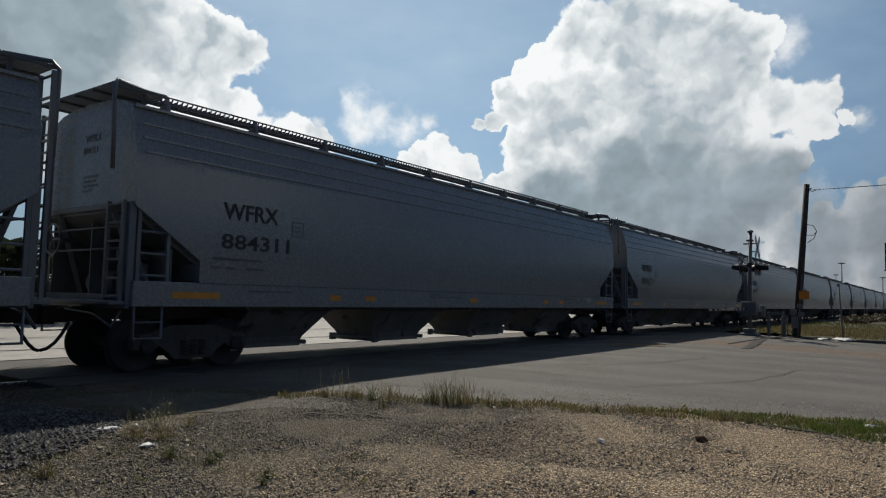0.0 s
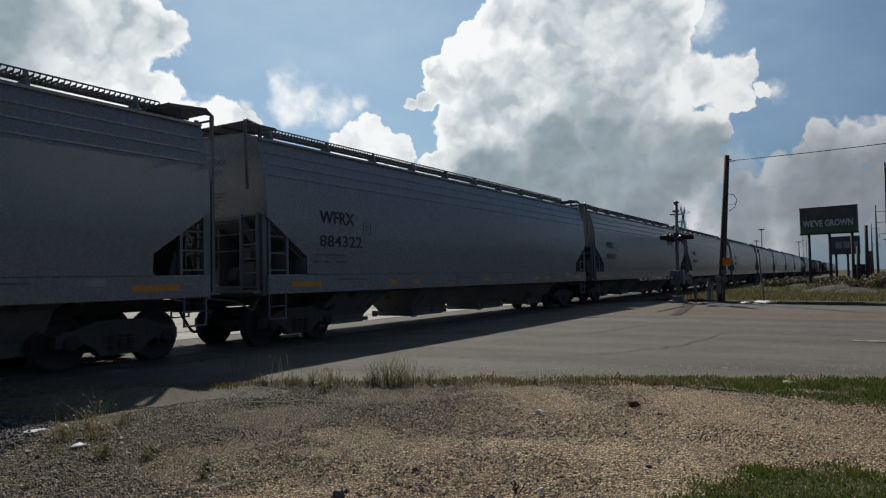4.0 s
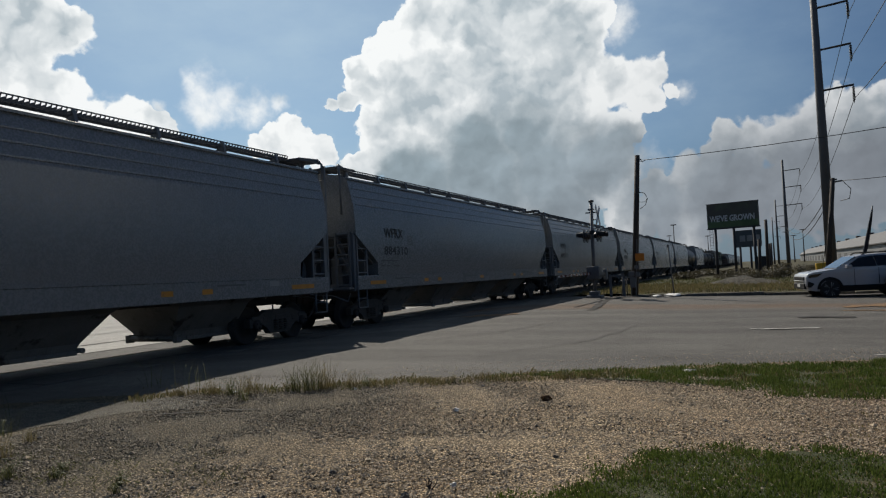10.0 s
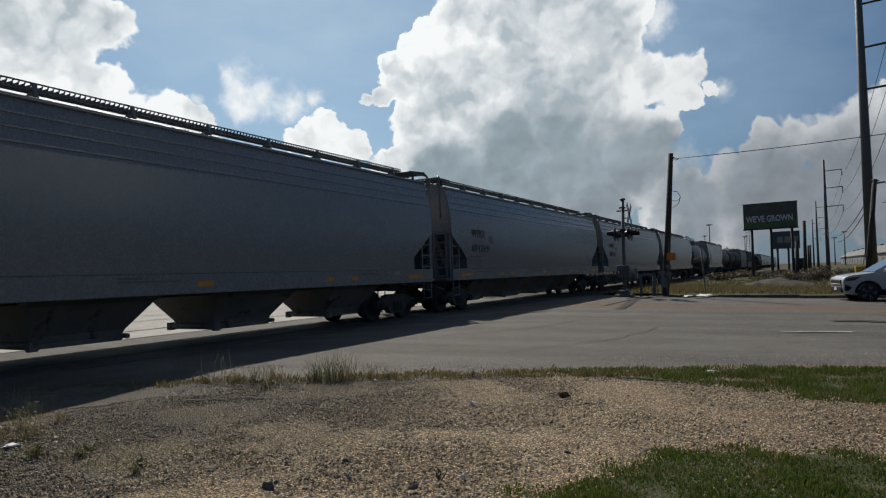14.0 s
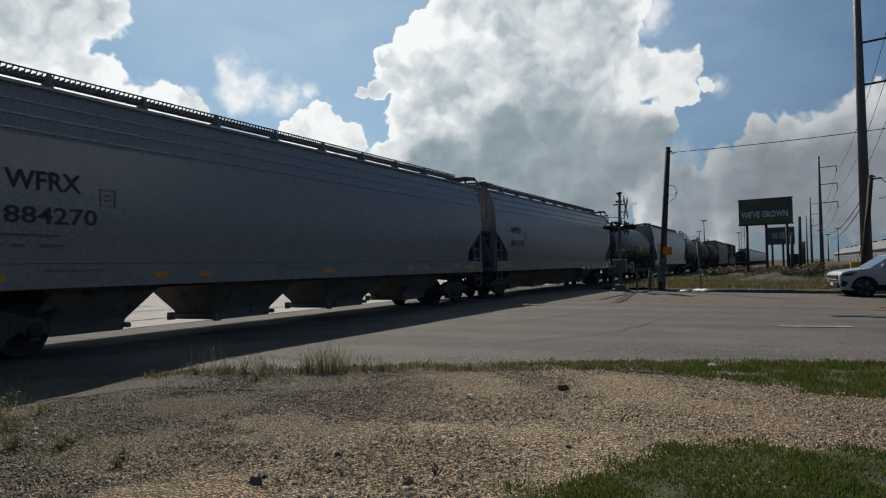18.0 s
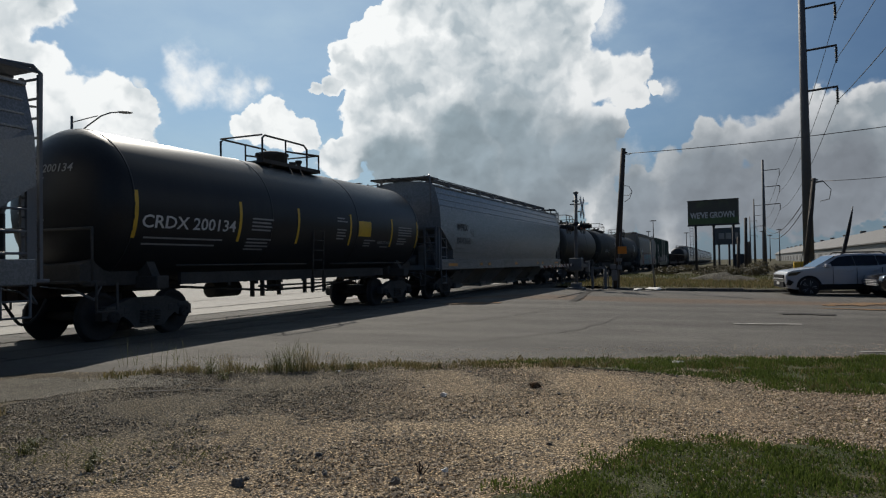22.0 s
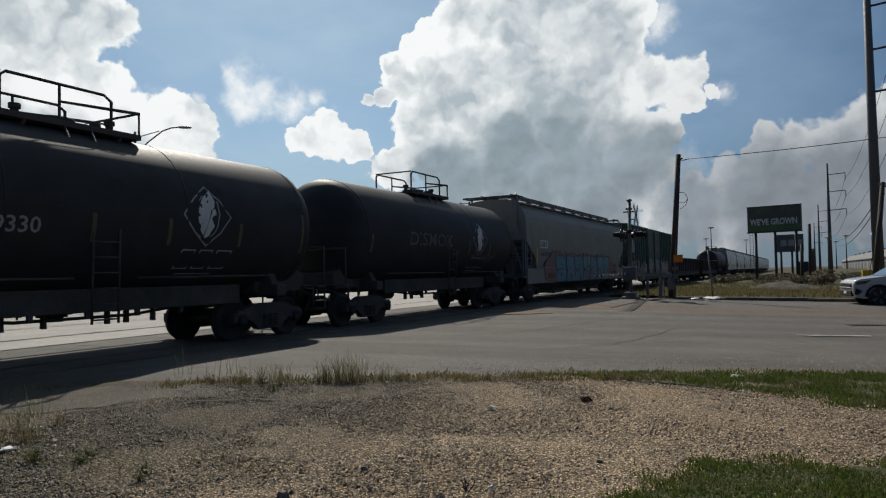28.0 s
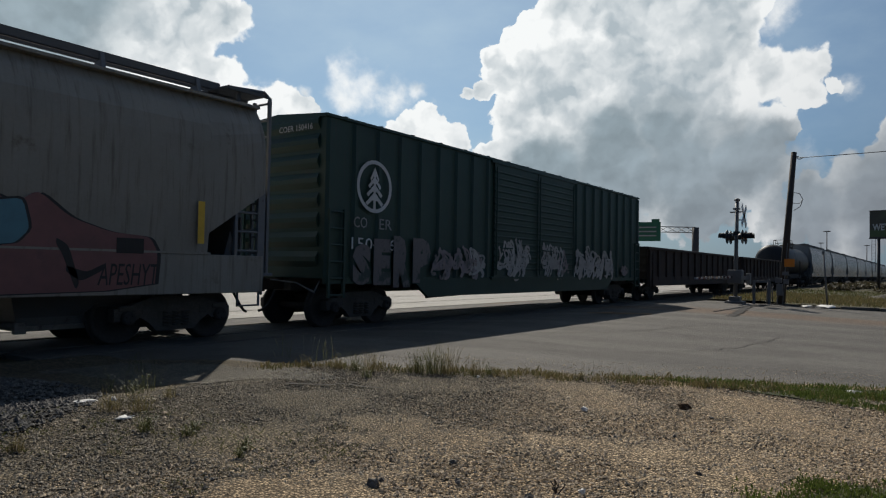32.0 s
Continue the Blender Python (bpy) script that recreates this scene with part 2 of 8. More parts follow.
# ---- materials ----
def surface(name, col, rough=0.6, metal=0.0, grain=(40.0, 0.15), stain=None, streak=None, bump=(60.0, 0.15), coat=0.0, vary=0.0, island=0.0, spec=0.5):
    """A painted, rusted or mineral surface. grain: (scale, amount) of fine tone; stain: (scale, threshold, colour);
    streak: (amount, colour) of run-down dirt; bump: (scale, strength)."""
    m = bpy.data.materials.new(name)
    m.use_nodes = True
    n = Nodes(m.node_tree)
    co = n.add("ShaderNodeTexCoord", out=3)
    fine = n.noise(co, grain[0], 5.0, 0.6)
    wide = n.noise(co, grain[0] * 0.07, 4.0, 0.6)
    k = n.math("ADD", n.ramp(fine, 0.25, 0.75, False, 1 - grain[1], 1 + grain[1]), n.ramp(wide, 0.3, 0.7, False, -grain[1], grain[1]))
    if vary:
        k = n.math("MULTIPLY", k, n.ramp(n.add("ShaderNodeObjectInfo", out="Random"), 0.0, 1.0, False, 1 - vary, 1 + vary))
    if island:
        k = n.math("MULTIPLY", k, n.ramp(n.add("ShaderNodeNewGeometry", out="Random Per Island"), 0.0, 1.0, False, 1 - island, 1 + island))
    c = n.vec("SCALE", n.mix(0.0, col, col), scale=k)
    r = n.ramp(fine, 0.3, 0.7, False, max(0.05, rough - 0.08), min(1.0, rough + 0.08))
    if streak:
        s = n.noise(n.vec("MULTIPLY", co, (1.0, 5.0, 0.35)), 2.4, 5.0, 0.65)
        c = n.mix(n.math("MULTIPLY", n.ramp(s, 0.48, 0.75), streak[0]), c, streak[1])
    if stain:
        s = n.noise(co, stain[0], 6.0, 0.68)
        c = n.mix(n.ramp(s, stain[1], stain[1] + 0.12), c, stain[2])
    nb = n.noise(co, bump[0], 4.0, 0.6)
    b = n.add("ShaderNodeBump", {"Strength": bump[1], "Distance": 0.02, "Height": nb})
    p = n.add("ShaderNodeBsdfPrincipled", {"Base Color": c, "Roughness": r, "Metallic": metal, "Normal": b, "Coat Weight": coat, "Specular IOR Level": spec})
    n.add("ShaderNodeOutputMaterial", (p,))
    return m


def ground_mix(name, cols, scales, rough=0.9, pebble=None, bump=0.5, west=None, lanes=None, tint=None):
    """Earth, gravel or asphalt: colours blended by noise at two scales, with pebble relief (scale, share)."""
    m = bpy.data.materials.new(name)
    m.use_nodes = True
    n = Nodes(m.node_tree)
    co = n.add("ShaderNodeTexCoord", out=3)
    a = n.noise(co, scales[0], 6.0, 0.62)
    b = n.noise(n.vec("ADD", co, (31.0, 7.0, 3.0)), scales[1], 6.0, 0.65)
    c = n.mix(n.ramp(a, 0.38, 0.64), cols[0], cols[1])
    c = n.mix(n.ramp(b, 0.46, 0.72), c, cols[2])
    if lanes:
        # wear drawn out along the way the traffic runs: degrees and amount
        turned = n.add("ShaderNodeVectorRotate", {"Vector": co, "Angle": radians(lanes[0])})
        long = n.noise(n.vec("MULTIPLY", turned, (0.035, 0.75, 1.0)), 1.0, 5.0, 0.6)
        c = n.mix(1.0, c, n.mix(n.ramp(long, 0.36, 0.64), (1 - lanes[1],) * 3, (1 + lanes[1],) * 3), "MULTIPLY")
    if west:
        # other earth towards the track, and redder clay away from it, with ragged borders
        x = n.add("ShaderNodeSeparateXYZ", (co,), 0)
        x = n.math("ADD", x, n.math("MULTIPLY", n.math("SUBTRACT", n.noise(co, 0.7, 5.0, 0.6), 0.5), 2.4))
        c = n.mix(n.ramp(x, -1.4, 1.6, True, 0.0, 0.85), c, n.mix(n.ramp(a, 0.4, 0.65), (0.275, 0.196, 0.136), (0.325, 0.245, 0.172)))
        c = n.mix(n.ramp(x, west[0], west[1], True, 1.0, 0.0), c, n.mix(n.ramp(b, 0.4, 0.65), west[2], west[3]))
    if tint:
        # a broad band of tracked earth round a line of y: middle, half width, colour, most of it
        y = n.add("ShaderNodeSeparateXYZ", (co,), 1)
        band = n.math("ABSOLUTE", n.math("SUBTRACT", y, tint[0]))
        band = n.math("ADD", band, n.math("MULTIPLY", n.math("SUBTRACT", n.noise(n.vec("MULTIPLY", co, (0.25, 1.0, 1.0)), 0.6, 6.0, 0.7), 0.5), tint[1] * 2.6))
        c = n.mix(n.ramp(band, 0.0, tint[1], True, tint[3], 0.0), c, tint[2])
    fine = n.noise(co, 55.0, 5.0, 0.7)
    c = n.mix(1.0, c, n.mix(n.ramp(fine, 0.25, 0.78), (0.50, 0.50, 0.50), (1.46, 1.44, 1.4)), "MULTIPLY")
    h = fine
    if pebble:
        v = n.t.nodes.new("ShaderNodeTexVoronoi")
        n.t.links.new(co, v.inputs["Vector"])
        v.inputs["Scale"].default_value = pebble[0]
        tone = n.add("ShaderNodeSeparateColor", (v.outputs["Color"],), 0)
        c = n.mix(pebble[1], c, n.mix(1.0, c, n.mix(tone, (0.5, 0.49, 0.47), (1.6, 1.56, 1.48)), "MULTIPLY"))
        # shade between pebbles put into the colour: dark gaps, brightened middles
        gap_shade = n.ramp(v.outputs["Distance"], 0.25, 0.58, True, 1.30, 0.16)
        c = n.mix(pebble[1] * 0.8, c, n.vec("SCALE", c, scale=gap_shade))
        h = n.math("SUBTRACT", n.math("MULTIPLY", fine, 0.5), v.outputs["Distance"])
    bp = n.add("ShaderNodeBump", {"Strength": bump, "Distance": 0.02, "Height": h})
    p = n.add("ShaderNodeBsdfPrincipled", {"Base Color": c, "Roughness": rough, "Normal": bp, "Specular IOR Level": 0.25})
    n.add("ShaderNodeOutputMaterial", (p,))
    return m


def leafy(name, dark, light):
    m = bpy.data.materials.new(name)
    m.use_nodes = True
    n = Nodes(m.node_tree)
    k = n.add("ShaderNodeNewGeometry", out="Random Per Island")
    wide = n.noise(n.add("ShaderNodeTexCoord", out=3), 1.3, 4.0, 0.6)
    c = n.mix(n.ramp(n.math("ADD", n.math("MULTIPLY", k, 0.6), n.math("MULTIPLY", wide, 0.6)), 0.2, 0.95), dark, light)
    d = n.add("ShaderNodeBsdfPrincipled", {"Base Color": c, "Roughness": 0.6, "Specular IOR Level": 0.3})
    tr = n.add("ShaderNodeBsdfTranslucent", (c,))
    s = n.add("ShaderNodeMixShader", (0.35, d, tr))
    n.add("ShaderNodeOutputMaterial", (s,))
    return m


def glass(name, tint=(0.75, 0.8, 0.8)):
    return surface(name, tuple(0.03 * t for t in tint), 0.06, 0.0, (8, 0.05), bump=(3, 0.0), coat=1.0)


RUST = (0.045, 0.025, 0.016)
M_GREY = surface("hopper_grey_paint", (0.198, 0.207, 0.212), 0.27, 0.0, (26, 0.05), (0.55, 0.64, (0.168, 0.174, 0.176)), (0.35, (0.140, 0.141, 0.138)), (0.6, 0.10), spec=0.75)
M_GREYD = surface("grey_steel_fittings", (0.15, 0.157, 0.167), 0.5, 0.1, (30, 0.1), (3.0, 0.62, (0.075, 0.065, 0.06)), None, (30, 0.12))
M_GALV = surface("galvanised_grating", (0.22, 0.22, 0.23), 0.5, 0.4, (30, 0.12), None, None, (40, 0.1))
M_WALK = surface("weathered_walkway_steel", (0.11, 0.112, 0.115), 0.6, 0.3, (30, 0.12), None, None, (40, 0.1))
# hopper grey again, set darker: shade of ends and underside is in the colour
M_GREY_SHADED = surface("shaded_hopper_grey_paint", (0.135, 0.138, 0.140), 0.6, 0.0, (20, 0.1), (1.2, 0.55, (0.075, 0.068, 0.062)), None, (20, 0.15))
M_BAY = surface("dusty_hopper_bay_paint", (0.19, 0.183, 0.170), 0.7, 0.0, (20, 0.15), (2.0, 0.55, (0.06, 0.05, 0.042)), (0.4, (0.13, 0.12, 0.105)), (30, 0.2), spec=0.3)
M_UNDER = surface("underframe_grimy_steel", (0.095, 0.089, 0.081), 0.85, 0.1, (20, 0.2), (4.0, 0.66, (0.04, 0.032, 0.026)), None, (35, 0.35), spec=0.15)
M_WHEEL = surface("wheel_steel", (0.055, 0.052, 0.05), 0.85, 0.0, (18, 0.2), (6.0, 0.62, (0.02, 0.014, 0.01)), None, (40, 0.2), spec=0.15)
M_TREAD = surface("polished_rail_steel", (0.35, 0.34, 0.33), 0.28, 0.9, (40, 0.1), None, None, (60, 0.05))
M_RUSTY = surface("rusted_steel", RUST, 0.85, 0.1, (25, 0.25), (5.0, 0.55, (0.05, 0.03, 0.02)), None, (50, 0.4))
M_MARK = surface("dark_stencil_paint", (0.012, 0.0125, 0.014), 0.55, 0.0, (30, 0.15), (9.0, 0.70, (0.06, 0.064, 0.07)), None, (60, 0.05))
M_MARKF = surface("faded_stencil_paint", (0.095, 0.099, 0.102), 0.6, 0.0, (30, 0.15), None, None, (60, 0.05))
M_ORANGE = surface("orange_reflective_tape", (0.62, 0.25, 0.02), 0.35, 0.0, (60, 0.12), (7.0, 0.62, (0.22, 0.12, 0.05)), None, (90, 0.05))
M_YELLOW = surface("yellow_reflective_tape", (0.68, 0.42, 0.03), 0.4, 0.0, (60, 0.12), (6.0, 0.64, (0.25, 0.17, 0.05)), None, (90, 0.05))
M_BLACKT = surface("black_tank_paint", (0.024, 0.0245, 0.026), 0.40, 0.0, (22, 0.12), (0.9, 0.62, (0.021, 0.021, 0.021)), (0.25, (0.038, 0.037, 0.035)), (0.8, 0.06), spec=0.28)
M_DARKT = surface("weathered_dark_tank_paint", (0.032, 0.033, 0.034), 0.5, 0.0, (22, 0.15), (0.8, 0.56, (0.042, 0.041, 0.039)), (0.4, (0.055, 0.052, 0.048)), (0.8, 0.08), spec=0.2)
M_DIRTYT = surface("dirty_black_tank_paint", (0.038, 0.040, 0.041), 0.6, 0.0, (22, 0.15), (0.9, 0.58, (0.028, 0.028, 0.027)), (0.35, (0.044, 0.041, 0.038)), (0.8, 0.08), spec=0.15)
M_FADED = surface("faded_yellow_tape", (0.11, 0.09, 0.04), 0.6, 0.0, (60, 0.15), (5.0, 0.55, (0.04, 0.036, 0.026)), None, (90, 0.05))
M_WHITE = surface("white_lettering_paint", (0.62, 0.62, 0.60), 0.55, 0.0, (30, 0.1), (7.0, 0.66, (0.25, 0.25, 0.24)), None, (60, 0.05))
M_WHITEF = surface("faded_white_lettering", (0.30, 0.30, 0.295), 0.6, 0.0, (30, 0.15), (6.0, 0.6, (0.10, 0.10, 0.10)), None, (60, 0.05))
M_BEIGE = surface("weathered_beige_paint", (0.265, 0.250, 0.215), 0.6, 0.0, (22, 0.07), (0.9, 0.62, (0.125, 0.092, 0.064)), (0.7, (0.115, 0.088, 0.066)), (0.7, 0.1))
M_GREENB = surface("weathered_green_boxcar_paint", (0.020, 0.055, 0.040), 0.5, 0.0, (22, 0.1), (0.8, 0.6, (0.03, 0.052, 0.042)), (0.45, (0.045, 0.05, 0.04)), (1.0, 0.12))
M_GREENS = surface("highway_sign_green", (0.015, 0.11, 0.06), 0.5, 0.0, (20, 0.05))
M_GONDOLA = surface("rusty_brown_gondola_paint", (0.045, 0.028, 0.022), 0.75, 0.0, (18, 0.2), (1.1, 0.55, (0.028, 0.02, 0.017)), (0.5, (0.075, 0.045, 0.03)), (8, 0.25))
M_BLUEG = surface("blue_spray_paint", (0.075, 0.20, 0.255), 0.5, 0.0, (4, 0.18), (1.6, 0.55, (0.045, 0.13, 0.18)), None, (60, 0.05))
M_PINKG = surface("pink_spray_paint", (0.20, 0.085, 0.082), 0.5, 0.0, (4, 0.15), (1.6, 0.58, (0.16, 0.075, 0.072)), None, (60, 0.05))
M_BLACKG = surface("black_spray_paint", (0.015, 0.015, 0.017), 0.5, 0.0, (12, 0.15))
M_PALEG = surface("pale_spray_paint", (0.42, 0.40, 0.37), 0.55, 0.0, (9, 0.15), (2.4, 0.54, (0.20, 0.20, 0.18)), None, (60, 0.05))
M_PALEQ = surface("worn_pale_spray_paint", (0.17, 0.15, 0.148), 0.55, 0.0, (9, 0.15), (2.6, 0.48, (0.045, 0.065, 0.055)), None, (60, 0.05))
M_FAINT = surface("faint_white_spray", (0.085, 0.085, 0.083), 0.6, 0.0, (12, 0.2), (4.0, 0.52, (0.03, 0.03, 0.03)), None, (60, 0.05))
M_PALEP = surface("faded_lilac_spray_paint", (0.27, 0.22, 0.22), 0.55, 0.0, (9, 0.15), (2.4, 0.52, (0.12, 0.13, 0.12)), None, (60, 0.05))
M_RUBBER = surface("black_rubber", (0.014, 0.014, 0.014), 0.7, 0.0, (40, 0.2))
M_POLE = surface("weathered_dark_timber", (0.06, 0.047, 0.038), 0.85, 0.0, (14, 0.25), (3.0, 0.58, (0.035, 0.028, 0.024)), (0.4, (0.10, 0.085, 0.07)), (30, 0.4))
M_TPOLE = surface("grey_steel_pole", (0.125, 0.122, 0.125), 0.7, 0.2, (6, 0.12), (0.8, 0.55, (0.10, 0.097, 0.098)), None, (12, 0.15))
M_STEELP = surface("weathering_steel_pole", (0.055, 0.052, 0.054), 0.7, 0.2, (6, 0.15), (0.8, 0.55, (0.042, 0.039, 0.039)), None, (12, 0.15))
M_ALU = surface("dull_aluminium", (0.15, 0.15, 0.15), 0.6, 0.3, (20, 0.12), None, None, (30, 0.08))
M_SIGBLK = surface("signal_black_paint", (0.02, 0.02, 0.021), 0.5, 0.0, (20, 0.12))
M_REDLENS = surface("dark_red_lens", (0.16, 0.01, 0.01), 0.15, 0.0, (20, 0.05), coat=0.8)
M_CARWHITE = surface("white_car_paint", (0.42, 0.42, 0.435), 0.22, 0.0, (3, 0.02), None, None, (2, 0.0), 0.8)
M_CARBLACK = surface("black_car_paint", (0.012, 0.012, 0.014), 0.18, 0.0, (3, 0.02), None, None, (2, 0.0), 0.9)
M_PLASTIC = surface("black_plastic_trim", (0.014, 0.014, 0.015), 0.7, 0.0, (30, 0.1), spec=0.2)
M_GLASS = glass("tinted_car_glass")
M_LAMP = surface("clear_headlamp_lens", (0.45, 0.46, 0.47), 0.12, 0.3, (20, 0.05), coat=1.0)
M_RIM = surface("alloy_wheel", (0.36, 0.36, 0.37), 0.35, 0.5, (20, 0.06))
M_BBFACE = surface("billboard_dark_green_print", (0.085, 0.078, 0.060), 0.5, 0.0, (1.5, 0.1), (0.35, 0.5, (0.10, 0.115, 0.062)), None, (2, 0.02))
M_BBGREEN = surface("billboard_field_print", (0.10, 0.15, 0.055), 0.5, 0.0, (1.5, 0.12), (0.5, 0.5, (0.07, 0.11, 0.04)), None, (2, 0.02))
M_BBDARK = surface("billboard_dark_print", (0.07, 0.082, 0.09), 0.5, 0.0, (1.5, 0.1), (0.5, 0.55, (0.10, 0.11, 0.11)), None, (2, 0.02))
M_WALLW = surface("pale_metal_cladding", (0.17, 0.17, 0.168), 0.6, 0.0, (2, 0.06), (0.3, 0.6, (0.2, 0.2, 0.195)), None, (4, 0.1))
M_ROOFG = surface("grey_metal_roof", (0.085, 0.082, 0.08), 0.7, 0.0, (2, 0.08), (0.25, 0.55, (0.065, 0.062, 0.06)), None, (4, 0.1))
M_CONC = ground_mix("weathered_concrete", ((0.31, 0.298, 0.275), (0.262, 0.25, 0.232), (0.352, 0.338, 0.312)), (0.5, 1.7), 0.85, None, 0.15)
M_KERB = ground_mix("grimy_concrete_kerb", ((0.16, 0.152, 0.136), (0.112, 0.104, 0.096), (0.072, 0.0664, 0.0584)), (0.8, 3.0), 0.9, None, 0.4)
M_ROAD = ground_mix("worn_asphalt", ((0.116, 0.110, 0.104), (0.141, 0.134, 0.126), (0.101, 0.095, 0.089)), (0.13, 1.1), 0.86, (90.0, 0.55), 0.45, None, (-10.0, 0.16), (24.6, 2.6, (0.165, 0.098, 0.056), 0.62))
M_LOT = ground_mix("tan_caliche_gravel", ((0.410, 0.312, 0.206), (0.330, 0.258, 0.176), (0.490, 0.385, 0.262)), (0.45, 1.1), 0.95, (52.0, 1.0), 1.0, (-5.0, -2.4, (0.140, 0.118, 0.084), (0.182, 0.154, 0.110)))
M_LOTG = ground_mix("grey_broken_asphalt", ((0.152, 0.1444, 0.1254), (0.19, 0.1748, 0.1444), (0.1216, 0.114, 0.0988)), (0.7, 1.6), 0.95, (60.0, 0.8), 0.9)
M_FIELD = ground_mix("dry_grass_earth", ((0.0722, 0.0623, 0.0274), (0.0532, 0.0532, 0.0213), (0.0912, 0.0745, 0.041)), (0.25, 0.9), 0.95, (14.0, 0.6), 0.8)
M_BALLAST = ground_mix("dark_ballast_earth", ((0.064, 0.060, 0.056), (0.050, 0.047, 0.043), (0.086, 0.080, 0.072)), (0.9, 3.0), 0.95, (18.0, 0.8), 1.0)
M_SOIL = ground_mix("bare_brown_soil", ((0.1216, 0.0798, 0.0494), (0.152, 0.1064, 0.0684), (0.0912, 0.0646, 0.0456)), (1.0, 3.0), 0.95, (60.0, 0.5), 0.6)
M_MUD = ground_mix("orange_clay_stain", ((0.27, 0.15, 0.066), (0.20, 0.13, 0.075), (0.13, 0.108, 0.09)), (0.9, 3.0), 0.92, (80.0, 0.4), 0.3)
M_TAR = ground_mix("tar_sealed_crack", ((0.035, 0.033, 0.032), (0.05, 0.047, 0.045), (0.07, 0.066, 0.062)), (2.0, 8.0), 1.0, None, 0.3)
M_TURF = ground_mix("green_turf_soil", ((0.0456, 0.0593, 0.0213), (0.0646, 0.0699, 0.0289), (0.1064, 0.0927, 0.0532)), (1.2, 4.0), 0.95, (60.0, 0.5), 0.6)
M_LINE = ground_mix("worn_white_road_paint", ((0.4125, 0.405, 0.3825), (0.3, 0.2925, 0.27), (0.21, 0.2025, 0.1875)), (2.0, 7.0), 0.8, (90.0, 0.2), 0.2)
M_STONE = surface("limestone_pebbles", (0.385, 0.305, 0.212), 0.9, 0.0, (30, 0.15), None, None, (50, 0.3), island=0.6)
M_STONEG = surface("grey_gravel", (0.200, 0.168, 0.122), 0.9, 0.0, (30, 0.15), None, None, (50, 0.3), island=0.55)
M_STONED = surface("dark_ballast_stones", (0.085, 0.080, 0.073), 0.9, 0.0, (30, 0.2), None, None, (50, 0.4), island=0.45)
M_GRASS = leafy("green_grass", (0.046, 0.074, 0.013), (0.118, 0.150, 0.034))
M_DRY = leafy("dry_grass", (0.10, 0.083, 0.036), (0.22, 0.18, 0.085))
M_WEED = leafy("weed_leaves", (0.055, 0.07, 0.022), (0.14, 0.135, 0.055))
M_BRUSH = leafy("brush_leaves", (0.012, 0.019, 0.008), (0.036, 0.045, 0.018))
M_SCRUB = leafy("brown_scrub_leaves", (0.034, 0.033, 0.016), (0.080, 0.066, 0.034))
M_PAPER = surface("crumpled_white_paper", (0.55, 0.54, 0.52), 0.7, 0.0, (30, 0.08), None, None, (30, 0.3))
M_REDSIG = surface("orange_warning_sign", (0.66, 0.20, 0.01), 0.45, 0.0, (10, 0.08))
M_FLAG = surface("dark_printed_flag_cloth", (0.03, 0.032, 0.04), 0.8, 0.0, (20, 0.1), (3.0, 0.6, (0.3, 0.3, 0.3)), None, (30, 0.1))
M_WIRE = surface("dark_cable", (0.03, 0.03, 0.03), 0.6, 0.0, (20, 0.1))

# ---- mesh helpers ----
def box(bm, x0, x1, y0, y1, z0, z1, bevel=0.0):
    vs = [bm.verts.new((x, y, z)) for x in (x0, x1) for y in (y0, y1) for z in (z0, z1)]
    fs = [bm.faces.new([vs[i] for i in q]) for q in ((0, 1, 3, 2), (4, 6, 7, 5), (0, 4, 5, 1), (2, 3, 7, 6), (0, 2, 6, 4), (1, 5, 7, 3))]
    if bevel:
        es = {e for f in fs for e in f.edges}
        bmesh.ops.bevel(bm, geom=list(es), offset=bevel, segments=1, affect="EDGES")
    return bm


def rod(bm, a, b, r, seg=8, r2=None, cap=True):
    a, b = Vector(a), Vector(b)
    d = (b - a).normalized()
    u = d.orthogonal().normalized()
    v = d.cross(u)
    r2 = r if r2 is None else r2
    rings = []
    for p, q in ((a, r), (b, r2)):
        rings.append([bm.verts.new(p + q * (math.cos(k * math.tau / seg) * u + math.sin(k * math.tau / seg) * v)) for k in range(seg)])
    for k in range(seg):
        bm.faces.new((rings[0][k], rings[0][(k + 1) % seg], rings[1][(k + 1) % seg], rings[1][k])).smooth = seg > 6
    if cap:
        bm.faces.new(rings[0][::-1])
        bm.faces.new(rings[1])
    return bm


def pipe(bm, pts, r, seg=6):
    """One bent tube through the points."""
    pts = [Vector(p) for p in pts]
    u = None
    rings = []
    for k, p in enumerate(pts):
        d = (pts[min(k + 1, len(pts) - 1)] - pts[max(k - 1, 0)]).normalized()
        u = d.orthogonal().normalized() if u is None else (u - d * u.dot(d)).normalized()
        v = d.cross(u)
        s = r
        if 0 < k < len(pts) - 1:
            c = (p - pts[k - 1]).normalized().dot((pts[k + 1] - p).normalized())
            s = r / max(0.5, math.sqrt((1 + c) / 2))
        rings.append([p + s * (math.cos(i * math.tau / seg) * u + math.sin(i * math.tau / seg) * v) for i in range(seg)])
    return loft(bm, rings, True, True, True)


